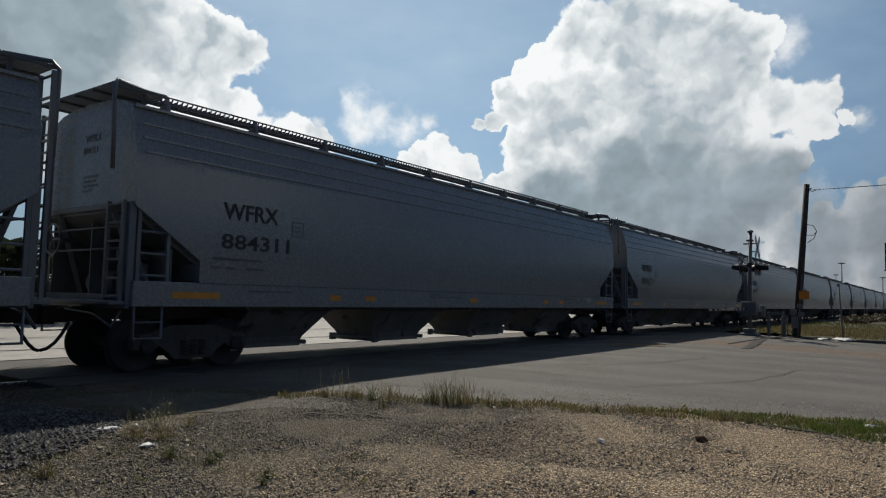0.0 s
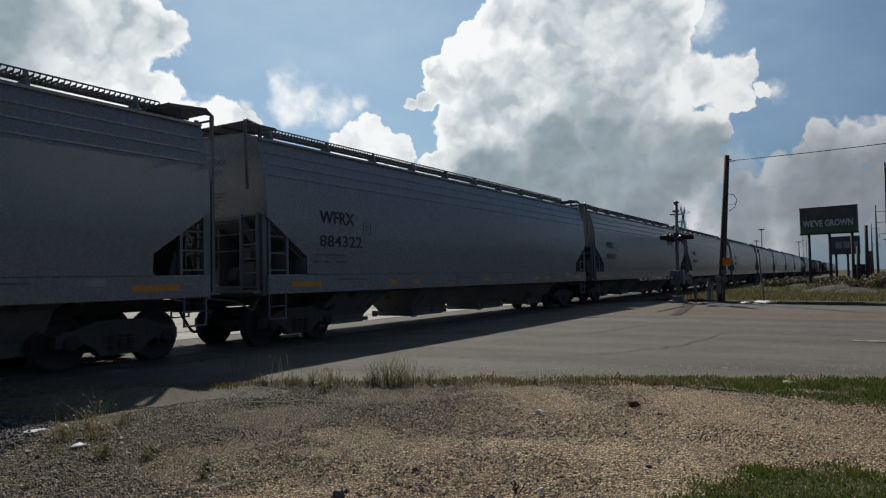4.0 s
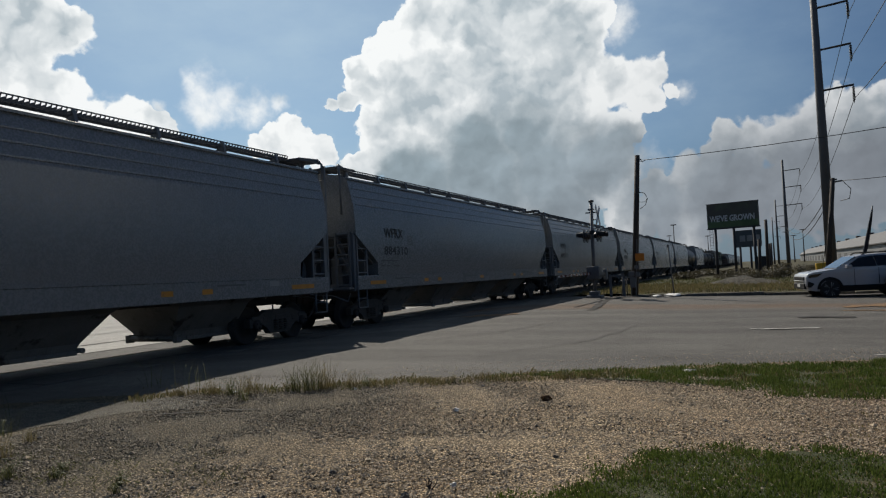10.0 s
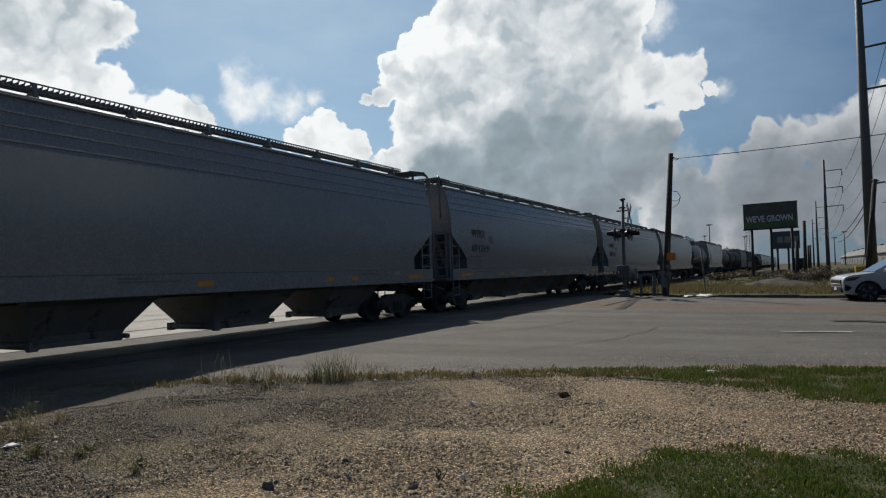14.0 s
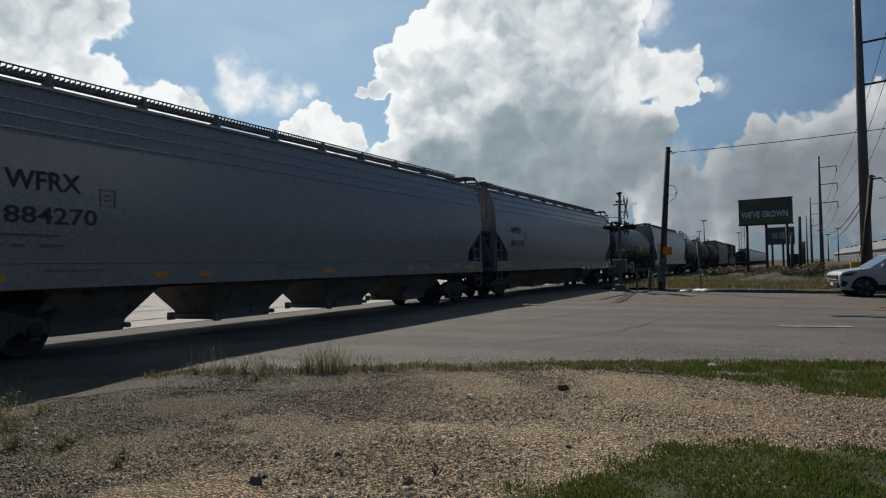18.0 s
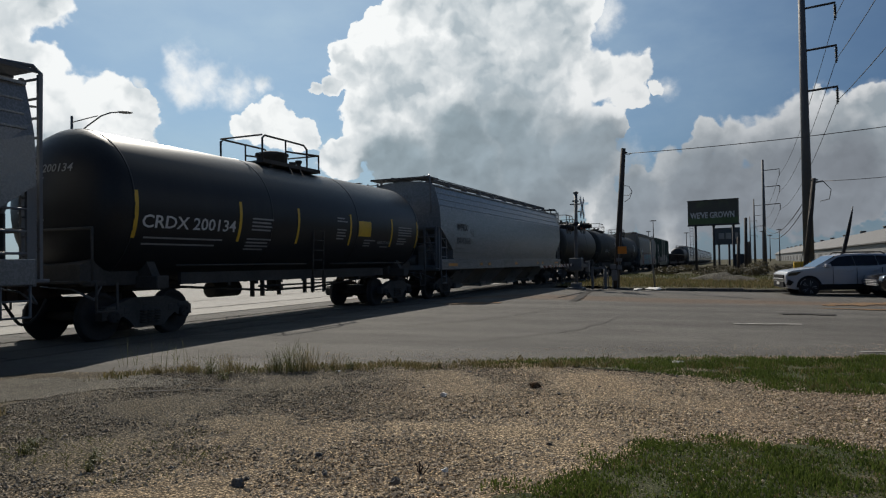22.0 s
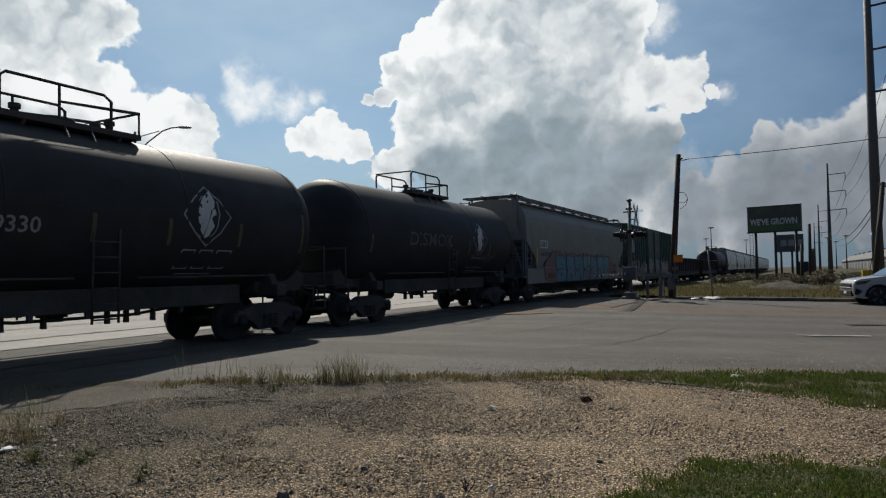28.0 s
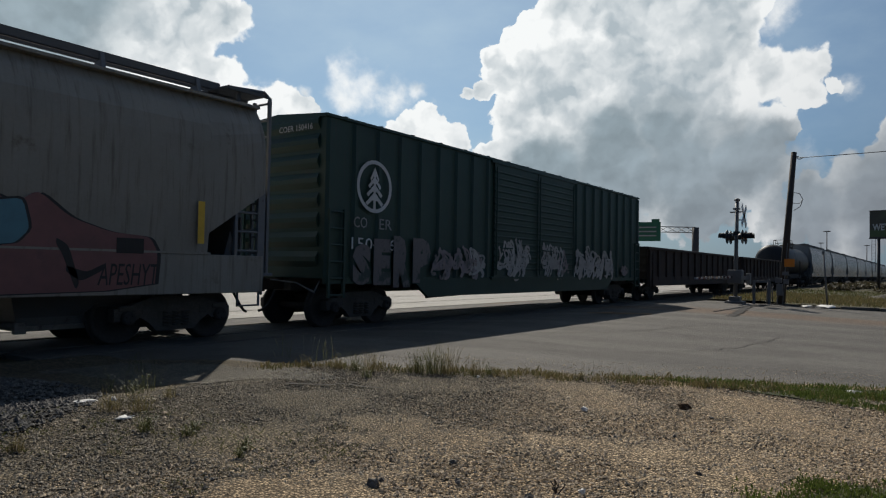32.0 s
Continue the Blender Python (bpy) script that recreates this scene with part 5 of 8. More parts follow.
            disc("wordmark_fill", cy, -31, 1.0, 1.0, paint, 0.007, [(mid[0] + (a - mid[0]) * 0.86, b * 0.86) for a, b in edge])
        for i, w in enumerate((0.9, 0.7)):
            wrap("small_stencil", cy - 0.5, cy - 0.5 + w, -44 - i * 4, -43 - i * 4, M_WHITEF)
    return car


def boxcar():
    car = thing("box_wagon", "weathered green box wagon with white tree emblem and pale graffiti", "rail wagon", "wagons of the freight train")
    L, W, lo, hi = 9.52, 1.50, 1.0, 4.47
    bm = B()
    box(bm, -W, W, -L, L, lo, hi, 0.02)
    part("body_shell", bm, M_GREENB, car)
    bm = B()
    slab(bm, [(-W - 0.06, hi - 0.02), (W + 0.06, hi - 0.02), (W + 0.06, hi + 0.04), (0, hi + 0.17), (-W - 0.06, hi + 0.04)], "y", -L - 0.05, L + 0.05)
    for k in range(16):
        y = -L + 0.6 + k * (2 * L - 1.2) / 15
        slab(bm, [(-W, hi + 0.05), (0, hi + 0.18), (W, hi + 0.05), (W, hi + 0.08), (0, hi + 0.21), (-W, hi + 0.08)], "y", y - 0.04, y + 0.04)
    part("roof", bm, M_GREENB, car)
    ribs = [-9.45 + 0.80 * k for k in range(9)] + [3.05 + 0.80 * k for k in range(9)]
    for s in (-1, 1):
        for y in ribs:
            bm = B()
            slab(bm, [(y - 0.09, 0), (y - 0.04, 0.07), (y + 0.04, 0.07), (y + 0.09, 0)], "z", lo + 0.02, hi - 0.06)
            for v in bm.verts:
                v.co = (s * (W + v.co.y), v.co.x, v.co.z)
            part("side_rib", bm, M_GREENB, car)
        for y0 in (-2.72, 0.02):
            bm = B()
            prof = [(s * (W + 0.005), lo + 0.04), (s * (W + 0.06), lo + 0.04)]
            for k in range(16):
                z = lo + 0.25 + k * 0.19
                prof += [(s * (W + 0.06), z), (s * (W + 0.09), z + 0.02), (s * (W + 0.09), z + 0.05), (s * (W + 0.06), z + 0.07)]
            prof += [(s * (W + 0.06), hi - 0.10), (s * (W + 0.005), hi - 0.10)]
            slab(bm, prof, "y", y0, y0 + 2.68)
            d = part("sliding_door", bm, M_GREENB, car)
            for yy in (y0 + 0.06, y0 + 2.62):
                part("door_bar", rod(B(), (s * (W + 0.11), yy, lo + 0.1), (s * (W + 0.11), yy, hi - 0.2), 0.022, 6), M_GREENB, d)
            part("door_handle", rod(B(), (s * (W + 0.11), y0 + 0.3, lo + 0.9), (s * (W + 0.11), y0 + 1.0, lo + 0.9), 0.02, 6), M_GREENB, d)
        bm = B()
        box(bm, *sorted((s * (W + 0.02), s * (W + 0.10))), -2.9, 2.9, hi - 0.10, hi - 0.02)
        part("upper_door_rail", bm, M_GREENB, car)
        bm = B()
        box(bm, *sorted((s * (W + 0.02), s * (W + 0.12))), -2.9, 2.9, lo - 0.02, lo + 0.05)
        part("lower_door_rail", bm, M_GREENB, car)
        bm = B()
        slab(bm, [(-L, lo + 0.02), (-L, lo - 0.10), (-6.4, lo - 0.12), (-5.9, lo - 0.45), (5.9, lo - 0.45), (6.4, lo - 0.12), (L, lo - 0.10), (L, lo + 0.02)], "x", s * W - 0.05, s * W + 0.05)
        part("side_sill", bm, M_GREENB, car)
    for s in (-1, 1):
        for z in [lo + 0.25 + 0.42 * k for k in range(8)]:
            bm = B()
            slab(bm, [(s * L, z), (s * (L + 0.07), z + 0.12), (s * (L + 0.07), z + 0.22), (s * L, z + 0.34)][::s], "x", -1.3, 1.3)
            part("end_corrugation", bm, M_GREENB, car)
        ladder(car, 1.45 * s, s * (L + 0.12), 1.0 * s, s * (L + 0.12), 0.8, 2.6, 6, M_GREENB)
        ladder(car, 1.58, s * (L - 0.05), 1.58, s * (L - 0.5), 0.6, 2.5, 6, M_GREENB)
    bm = B()
    box(bm, -0.35, 0.35, -9.4, 9.4, 0.72, 1.0)
    for y in (-4, 0, 4):
        box(bm, -1.4, 1.4, y - 0.1, y + 0.1, 0.78, 1.0)
    rod(bm, (-0.8, -1.2, 0.75), (-0.8, 0.2, 0.75), 0.2, 10)
    rod(bm, (1.1, -5.4, 0.5), (1.1, 3.0, 0.72), 0.025, 6)
    part("underframe", bm, M_UNDER, car)
    couplers(car, 10.2)
    trucks(car, (-7.9, 7.9))
    # emblem: a fir in an oval ring
    x = W + 0.078
    cy, cz = -8.05, 3.10

    def ell(a, b, n=28):
        return [(cy + a * math.cos(k * math.tau / n), cz + b * math.sin(k * math.tau / n)) for k in range(n)]
    bm = B()
    outer, inner = ell(0.60, 0.60), ell(0.515, 0.515)
    for k in range(28):
        j = (k + 1) % 28
        slab(bm, [outer[k], outer[j], inner[j], inner[k]], "x", x, x + 0.004)
    part("emblem_ring", bm, M_WHITE, car)
    bm = B()
    for z0, w, h in ((-0.34, 0.30, 0.22), (-0.14, 0.27, 0.20), (0.05, 0.22, 0.18), (0.22, 0.15, 0.22)):
        for q in (-1, 1):
            slab(bm, [(cy, cz + z0 + h), (cy + q * w, cz + z0 - 0.04), (cy + q * w * 0.80, cz + z0 - 0.10), (cy + q * w * 0.30, cz + z0 + 0.02), (cy, cz + z0 + 0.02)][::q], "x", x, x + 0.004)
    slab(bm, [(cy - 0.04, cz - 0.52), (cy + 0.04, cz - 0.52), (cy + 0.03, cz + 0.30), (cy - 0.03, cz + 0.30)], "x", x + 0.001, x + 0.005)
    part("emblem_tree", bm, M_WHITE, car)
    words("CO", 0.24, M_WHITEF, car, "reporting_mark", (x, -8.72, 2.14), wide=0.44)
    words("ER", 0.24, M_WHITEF, car, "reporting_mark", (x, -7.86, 2.14), wide=0.44)
    words("150416", 0.26, M_WHITE, car, "wagon_number", (x, -8.78, 1.66), wide=1.5)
    words("COER 150416", 0.13, M_WHITE, car, "end_mark", (0.1, -L - 0.085, 4.20), face="e", wide=1.05)
    # faded sprayed capitals over the ribs and pale scribbles, worn beyond reading
    for i, (ch, y, w, z, h) in enumerate((("S", -8.75, 0.62, 0.86, 0.92), ("E", -8.05, 0.60, 0.86, 1.06), ("R", -7.35, 0.66, 0.80, 1.22), ("P", -6.60, 0.72, 0.90, 1.10))):
        words(ch, h, M_PALEQ, car, "graffiti_letter", (W + 0.092, y, z), "faded pale sprayed letter", wide=w, fat=0.075)
    for k, (y, w, z0, z1, dense, mat) in enumerate(((-5.7, 0.8, 1.0, 2.0, 4, M_PALEP),
            (-4.9, 0.8, 1.05, 1.95, 3, M_PALEP), (-4.0, 0.7, 1.0, 1.9, 4, M_PALEG), (-2.5, 0.9, 1.05, 2.2, 3, M_PALEG), (-1.5, 0.9, 1.05, 2.55, 4, M_PALEG), (0.3, 0.9, 1.05, 2.3, 4, M_PALEG),
            (1.4, 0.8, 1.05, 2.0, 3, M_PALEP), (2.9, 0.9, 0.95, 2.1, 6, M_PALEG), (3.75, 0.9, 0.95, 2.2, 6, M_PALEG), (4.6, 0.9, 0.95, 2.25, 6, M_PALEG), (5.5, 0.9, 0.95, 2.2, 5, M_PALEG), (-2.0, 0.9, 0.95, 2.3, 4, M_PALEG), (1.0, 0.8, 0.95, 2.3, 4, M_PALEG), (-4.4, 0.9, 0.95, 1.9, 4, M_PALEP), (7.4, 0.6, 1.1, 1.5, 2, M_PALEP))):
        bm = B()
        scribble(bm, y, w, z0, z1, dense, W + 0.094, 60 + k)
        part("graffiti_scribble", bm, mat, car)
    return car


def gondola():
    car = thing("gondola_wagon", "low rusty brown open gondola wagon", "rail wagon", "wagons of the freight train")
    L, W = 9.1, 1.48
    bm = B()
    box(bm, -W, W, -L, L, 0.95, 1.05)
    for s in (-1, 1):
        box(bm, *sorted((s * (W - 0.05), s * W)), -L, L, 1.0, 2.36)
        box(bm, -W, W, *sorted((s * (L - 0.05), s * L)), 1.0, 2.36)
    part("body_shell", bm, M_GONDOLA, car)
    for s in (-1, 1):
        bm = B()
        box(bm, *sorted((s * (W - 0.08), s * (W + 0.10))), -L - 0.02, L + 0.02, 2.30, 2.42, 0.012)
        part("top_chord", bm, M_GONDOLA, car)
        bm = B()
        box(bm, *sorted((s * (W - 0.02), s * (W + 0.06))), -L, L, 0.62, 1.05, 0.012)
        part("side_sill", bm, M_GONDOLA, car)
        for k in range(15):
            y = -L + 0.3 + k * (2 * L - 0.6) / 14
            bm = B()
            box(bm, *sorted((s * W, s * (W + 0.085))), y - 0.09, y + 0.09, 0.9, 2.31, 0.02)
            part("side_post", bm, M_GONDOLA, car)
        bm = B()
        box(bm, -W, W, *sorted((s * (L - 0.02), s * (L + 0.10))), 2.30, 2.42)
        for z in (1.3, 1.65, 2.0):
            box(bm, -W, W, *sorted((s * L, s * (L + 0.08))), z - 0.06, z + 0.06, 0.02)
        part("end_wall", bm, M_GONDOLA, car)
        ladder(car, 1.58, s * (L - 0.1), 1.58, s * (L - 0.55), 0.6, 2.2, 5, M_GONDOLA)
    bm = B()
    box(bm, -0.35, 0.35, -L, L, 0.70, 0.96)
    part("centre_sill", bm, M_UNDER, car)
    couplers(car, 9.75)
    trucks(car, (-7.4, 7.4))
    return car


GREY_LABEL = "grey painted steel covered hopper wagon with dark stencilled lettering"


def build_train():
    first = hopper("", "", label=GREY_LABEL, half=10.39)
    p = 5.0
    CARS.append((first, p - 10.39))
    numbers = ["884311", "884321", "884322", "884323", "884320", "884310", "884317", "884269", "884270", "884318"]

    def grey(number, c, n=[0]):
        car = copy_thing(first, Matrix.Identity(4))
        words("WFRX", 0.30, M_MARK, car, "reporting_mark", (1.603, -8.05, 2.59), wide=1.24, fat=0.014)
        if number:
            words(number, 0.275, M_MARK, car, "wagon_number", (1.603, -8.07, 2.06), wide=1.55, fat=0.014)
            words(number, 0.12, M_MARKF, car, "end_number", (-0.2, -9.674, 3.62), face="e")
        else:
            stencil(car, -8.07, 2.2, (1.5,), M_MARK, x=1.603, h=0.2)
        CARS.append((car, c))

    for num in numbers:
        grey(num, p + 10.39)
        p += 20.78
    a = tank(7.475, 6.2, 0.80, 1.55, 2.48, M_BLACKT, "glossy black tank wagon with white lettering and yellow panel", "CRDX", "200134", rich=True)
    CARS.append((a, p + 7.475))
    p += 14.95
    grey("884268", p + 10.39)
    p += 20.78
    for k in range(3):
        c = tank(6.52, 5.15, 0.92, 1.56, 2.46, M_DARKT if k == 0 else M_DIRTYT,
                 "plain dark grey weathered tank wagon" if k == 0 else "sooty black tank wagon with white leaf emblem",
                 "" if k != 1 else "ADMX", "" if k != 1 else "19330", logo=k > 0, stripes=k < 2, scrawl=() if k < 2 else ((0.0, 0.5, -24, -10), (1.6, 1.0, -22, -12), (2.7, 1.1, -24, -14), (2.2, 1.2, -30, -18)))
        CARS.append((c, p + 6.52))
        p += 13.05
    CARS.append((beige_hopper(), 297.2))
    CARS.append((boxcar(), 317.5))
    p = 327.7
    g1 = gondola()
    CARS.append((g1, p + 9.75))
    CARS.append((copy_thing(g1, Matrix.Identity(4)), p + 29.25))
    p += 39.0
    c = tank(7.475, 6.2, 0.75, 1.49, 2.53, M_DARKT, "weathered dark grey tank wagon", stripes=False)
    CARS.append((c, p + 7.475))
    p += 14.95
    for k in range(9):
        CARS.append((copy_thing(first, Matrix.Identity(4)), p + 10.39))
        p += 20.78
    for car, c in CARS:
        car.location = (TRACK_X, c, 0)


build_train()

# ---- ground, road and track ----
NEAR = [(-90, -18), (-40, -4), (-14, 4.2), (-9, 5.6), (-7.3, 6.25), (-6.1, 6.8), (-4.8, 7.72), (-3.15, 8.75), (-1.5, 9.7), (-0.35, 10.3), (1.1, 11.0), (1.8, 11.4), (6, 13.6), (20, 19), (90, 42)]
FAR = [(-90, 30), (-9.0, 33.2), (-7.4, 32.9), (-5.8, 32.2), (-4.0, 31.9), (1.0, 31.9), (8, 33.4), (25, 38.5), (90, 60)]


def along(line, x):
    for (a, b), (c, d) in zip(line, line[1:]):
        if x <= c:
            return b + (d - b) * (x - a) / (c - a)
    return line[-1][1]


def wob(x, y, s, k):
    return k * noise.noise(Vector((x * s, y * s, 3.7)))


def sheet(name, xs, lo, hi, rows, lift, material, label, relief=0.0, rag=0.0, kind="structure"):
    verts, faces = [], []
    for x in xs:
        a, b = lo(x), hi(x)
        for j in range(rows + 1):
            y = a + (b - a) * j / rows
            if rag:
                y += wob(x, y, 2.2, rag) + wob(x, y, 7.0, rag * 0.5)
            z = gz(x, y) + lift + (wob(x, y, 0.9, relief) + wob(x, y, 3.1, relief * 0.5) if relief else 0.0)
            verts.append((x, y, z))
    m = rows + 1
    for i in range(len(xs) - 1):
        for j in range(rows):
            faces.append((i * m + j, (i + 1) * m + j, (i + 1) * m + j + 1, i * m + j + 1))
    me = raw(name, verts, faces, material)
    for p in me.polygons:
        p.use_smooth = True
    return tagged(new(name, me), label, "", "", kind)


def span(a, b, step):
    n = max(1, round((b - a) / step))
    return [a + (b - a) * k / n for k in range(n + 1)]


WIDE = [-4000, -600, -200] + span(-90, -14, 8) + span(-13, 8, 1.0) + span(12, 90, 8) + [200, 600, 4000]
sheet("ground", WIDE, lambda x: -4000, lambda x: 4000, 40, -0.06, M_FIELD, "flat dry earth with sparse grass reaching the horizon")
ROADX = span(-90, -15, 5) + span(-14, 6, 0.25) + span(7, 20, 1) + span(25, 90, 8)
sheet("road", ROADX, lambda x: along(NEAR, x), lambda x: along(FAR, x), 60, 0.0, M_ROAD, "wide worn grey asphalt road over the level crossing", 0.008, 0.0)
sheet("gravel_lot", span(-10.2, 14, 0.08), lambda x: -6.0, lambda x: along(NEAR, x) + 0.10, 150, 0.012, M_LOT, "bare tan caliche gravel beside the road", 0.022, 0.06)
sheet("far_pavement", span(-70, -14.4, 4), lambda x: -60, lambda x: 120, 30, 0.014, M_CONC, "pale concrete frontage road beyond the track")
sheet("ballast_bed", span(-15.4, -5.2, 0.3), lambda x: -60, lambda x: along([(-15.4, 3.4), (-9.6, 3.6), (-8.4, 3.75), (-7.6, 3.9), (-7.0, 3.85), (-6.3, 3.3), (-5.8, 2.5), (-5.2, 1.2)], x), 90, 0.022, M_BALLAST, "dark dirty ballast shoulder of the track", 0.035, 0.05)
sheet("ballast_bed", span(-15.4, -8.6, 0.4), lambda x: 33.0, lambda x: 420, 150, 0.02, M_BALLAST, "dark dirty ballast shoulder of the track", 0.03, 0.05)
sheet("verge_field", span(-8.4, 70, 0.7), lambda x: along(FAR, x) + 0.16, lambda x: 95, 60, 0.10, M_FIELD, "dry grass verge behind the kerb", 0.06)

# orange clay tracked along the far lane
def clay(x0, x1, y, w, slope, seed):
    """A ragged streak of clay, broken up along its way."""
    def edge(side):
        def at(x):
            t = (x - x0) / (x1 - x0)
            swell = math.sin(math.pi * min(1.0, max(0.0, t))) ** 0.4
            k = 0.5 + 0.9 * noise.noise(Vector((x * 1.1, seed, side * 3.0))) + 0.5 * noise.noise(Vector((x * 4.3, seed, side * 5.0)))
            return y + slope * (x - x0) + side * w * swell * max(0.02, k)
        return at
    sheet("clay_stain", span(x0, x1, 0.06), edge(-1), edge(1), 4, 0.020, M_MUD, "orange clay tracked onto the asphalt", 0.0, 0.06)


clay(2.3, 8.5, 23.6, 1.5, 0.75, 2)
clay(2.0, 5.6, 21.9, 0.35, 0.10, 5)
clay(-8.5, -6.9, 19.4, 0.75, 0.75, 8)


def crack(pts, w, material=M_TAR, name="tar_seal", lift=0.018, label="black sealed crack in the asphalt"):
    rnd = random.Random(int(100 * abs(pts[0][0])) + 3)
    path = []
    for (a, b), (c, d) in zip(pts, pts[1:]):
        n = max(2, int(math.hypot(c - a, d - b) / 0.22))
        for k in range(n):
            t = k / n
            path.append((a + (c - a) * t + rnd.uniform(-0.06, 0.06), b + (d - b) * t + rnd.uniform(-0.06, 0.06)))
    path.append(pts[-1])
    verts, faces = [], []
    for k, (x, y) in enumerate(path):
        q = path[min(k + 1, len(path) - 1)]
        p = path[max(k - 1, 0)]
        dx, dy = q[0] - p[0], q[1] - p[1]
        r = math.hypot(dx, dy) or 1
        h = w * rnd.uniform(0.5, 1.1) / 2
        verts += [(x - dy / r * h, y + dx / r * h, gz(x) + lift), (x + dy / r * h, y - dx / r * h, gz(x) + lift)]
    for k in range(len(path) - 1):
        faces.append((2 * k, 2 * k + 1, 2 * k + 3, 2 * k + 2))
    tagged(new(name, raw(name, verts, faces, material)), label, "", "", "structure")


crack([(-5.0, 22.4), (-5.4, 25.5), (-5.85, 28.9)], 0.34)
crack([(-5.85, 28.9), (-5.6, 31.6)], 0.16)
crack([(-6.6, 12.6), (-5.4, 14.8), (-4.9, 17.6), (-3.6, 18.0)], 0.036)
crack([(-4.2, 10.8), (-3.0, 13.4), (-2.6, 16.8)], 0.027)
crack([(-7.0, 9.4), (-3.2, 11.2), (1.0, 12.8), (5.0, 14.2)], 0.021)
crack([(-7.6, 23.0), (-2.0, 24.2), (5.0, 25.5)], 0.030)
crack([(-8.0, 7.2), (-6.2, 8.0), (-4.9, 8.5)], 0.030)
crack([(0.9, 19.4), (1.7, 19.7), (2.2, 19.5)], 0.5, M_TAR, "asphalt_patch", 0.016, "dark square repair patch in the asphalt")
crack([(-0.2, 16.0), (1.2, 16.4)], 0.22, M_LINE, "paint_mark", 0.018, "worn white paint mark on the asphalt")
crack([(1.6, 11.9), (6.0, 14.1), (14, 17.6)], 0.12, M_LINE, "edge_line", 0.018, "worn white edge line on the asphalt")
crack([(-5.85, 5.2), (-5.3, 5.7), (-4.9, 5.8)], 0.06, M_TAR, "asphalt_edge", 0.034, "broken dark asphalt edge in the gravel")
for x in (-16.5, -20.2, -20.6, -27.0):
    crack([(x, -30), (x, 10), (x, 60), (x, 110)], 0.16, M_LINE if x != -16.5 else M_TAR, "lane_line", 0.024, "long worn painted line on the pale concrete")


def kerb():
    root = thing("kerb", "low grimy broken concrete kerb", "", "", "structure")
    rnd = random.Random(4)
    x = -5.9
    while x < 26:
        w = rnd.uniform(1.3, 1.9)
        y0, y1 = along(FAR, x), along(FAR, x + w - 0.03)
        h = rnd.uniform(0.09, 0.13) if x > -3 else rnd.uniform(0.03, 0.08)
        bm = B()
        slab(bm, [(x, y0), (x + w - 0.03, y1), (x + w - 0.03, y1 + 0.17), (x, y0 + 0.17)], "z", gz(x) - 0.05, gz(x) + h)
        bmesh.ops.bevel(bm, geom=[e for e in bm.edges], offset=0.018, segments=1, affect="EDGES")
        part("kerb_stone", bm, M_KERB, root)
        x += w


kerb()


def track():
    root = thing("railway_track", "pair of worn steel rails on timber sleepers", "", "", "structure", (0, 0, RAIL_Z))
    for s in (-1, 1):
        bm = B()
        x = TRACK_X + s * 0.755
        slab(bm, [(x - 0.037, -0.03), (x - 0.037, -0.004), (x - 0.028, 0.0), (x + 0.028, 0.0), (x + 0.037, -0.004), (x + 0.037, -0.03), (x + 0.01, -0.05), (x + 0.01, -0.13), (x - 0.01, -0.13), (x - 0.01, -0.05)], "y", -80, 700)
        part("rail", bm, M_TREAD, root)
    bm = B()
    box(bm, -1.3, 1.3, -0.11, 0.11, -0.16, 0.035, 0.01)
    me = mesh_of("sleeper", bm, M_POLE)
    for k in range(110):
        y = 33.4 + k * 0.52 if k < 90 else 3.6 - (k - 90) * 0.52
        o = new("sleeper", me)
        o.parent, o.location = root, (TRACK_X, y, 0)
    for x0, x1 in ((TRACK_X - 1.75, TRACK_X - 0.82), (TRACK_X - 0.66, TRACK_X + 0.66), (TRACK_X + 0.82, TRACK_X + 1.75)):
        bm = B()
        box(bm, x0, x1, -1.19, 1.19, -0.15, 0.018, 0.012)
        me = mesh_of("crossing_panel", bm, M_ROAD)
        for k in range(12):
            o = new("crossing_panel", me)
            o.parent, o.location = root, (0, 5.8 + k * 2.4, 0)


track()


# ---- loose ground cover ----
def lump(rnd, flat=0.6):
    """Corner offsets of one small stone."""
    return [Vector((a * rnd.uniform(0.7, 1.2), b * rnd.uniform(0.7, 1.2), c * flat * rnd.uniform(0.7, 1.2)))
            for a, b, c in ((1, 0, 0), (0, 1, 0), (-1, 0, 0), (0, -1, 0), (0, 0, 1), (0, 0, -1))]


LUMP_F = ((0, 1, 4), (1, 2, 4), (2, 3, 4), (3, 0, 4), (1, 0, 5), (2, 1, 5), (3, 2, 5), (0, 3, 5))


def scatter_stones(name, count, place, size, material, label, seed, lift=0.0):
    rnd = random.Random(seed)
    kinds = [lump(rnd) for _ in range(30)]
    verts, faces = [], []
    for _ in range(count):
        x, y = place(rnd)
        s = size(rnd)
        a = rnd.uniform(0, math.tau)
        ca, sa = math.cos(a) * s, math.sin(a) * s
        z = gz(x, y) + lift + s * 0.25
        i = len(verts)
        for v in rnd.choice(kinds):
            verts.append((x + ca * v.x - sa * v.y, y + sa * v.x + ca * v.y, z + v.z * s))
        faces += [(i + a, i + b, i + c) for a, b, c in LUMP_F]
    return tagged(new(name, raw(name, verts, faces, material)), label, "stones", "", "stuff")


def in_lot(rnd):
    while True:
        x, y = rnd.uniform(-6.6, 4.0), 1.6 + 8.0 * rnd.random() ** 1.3
        if y < along(NEAR, x) - 0.1:
            return x, y


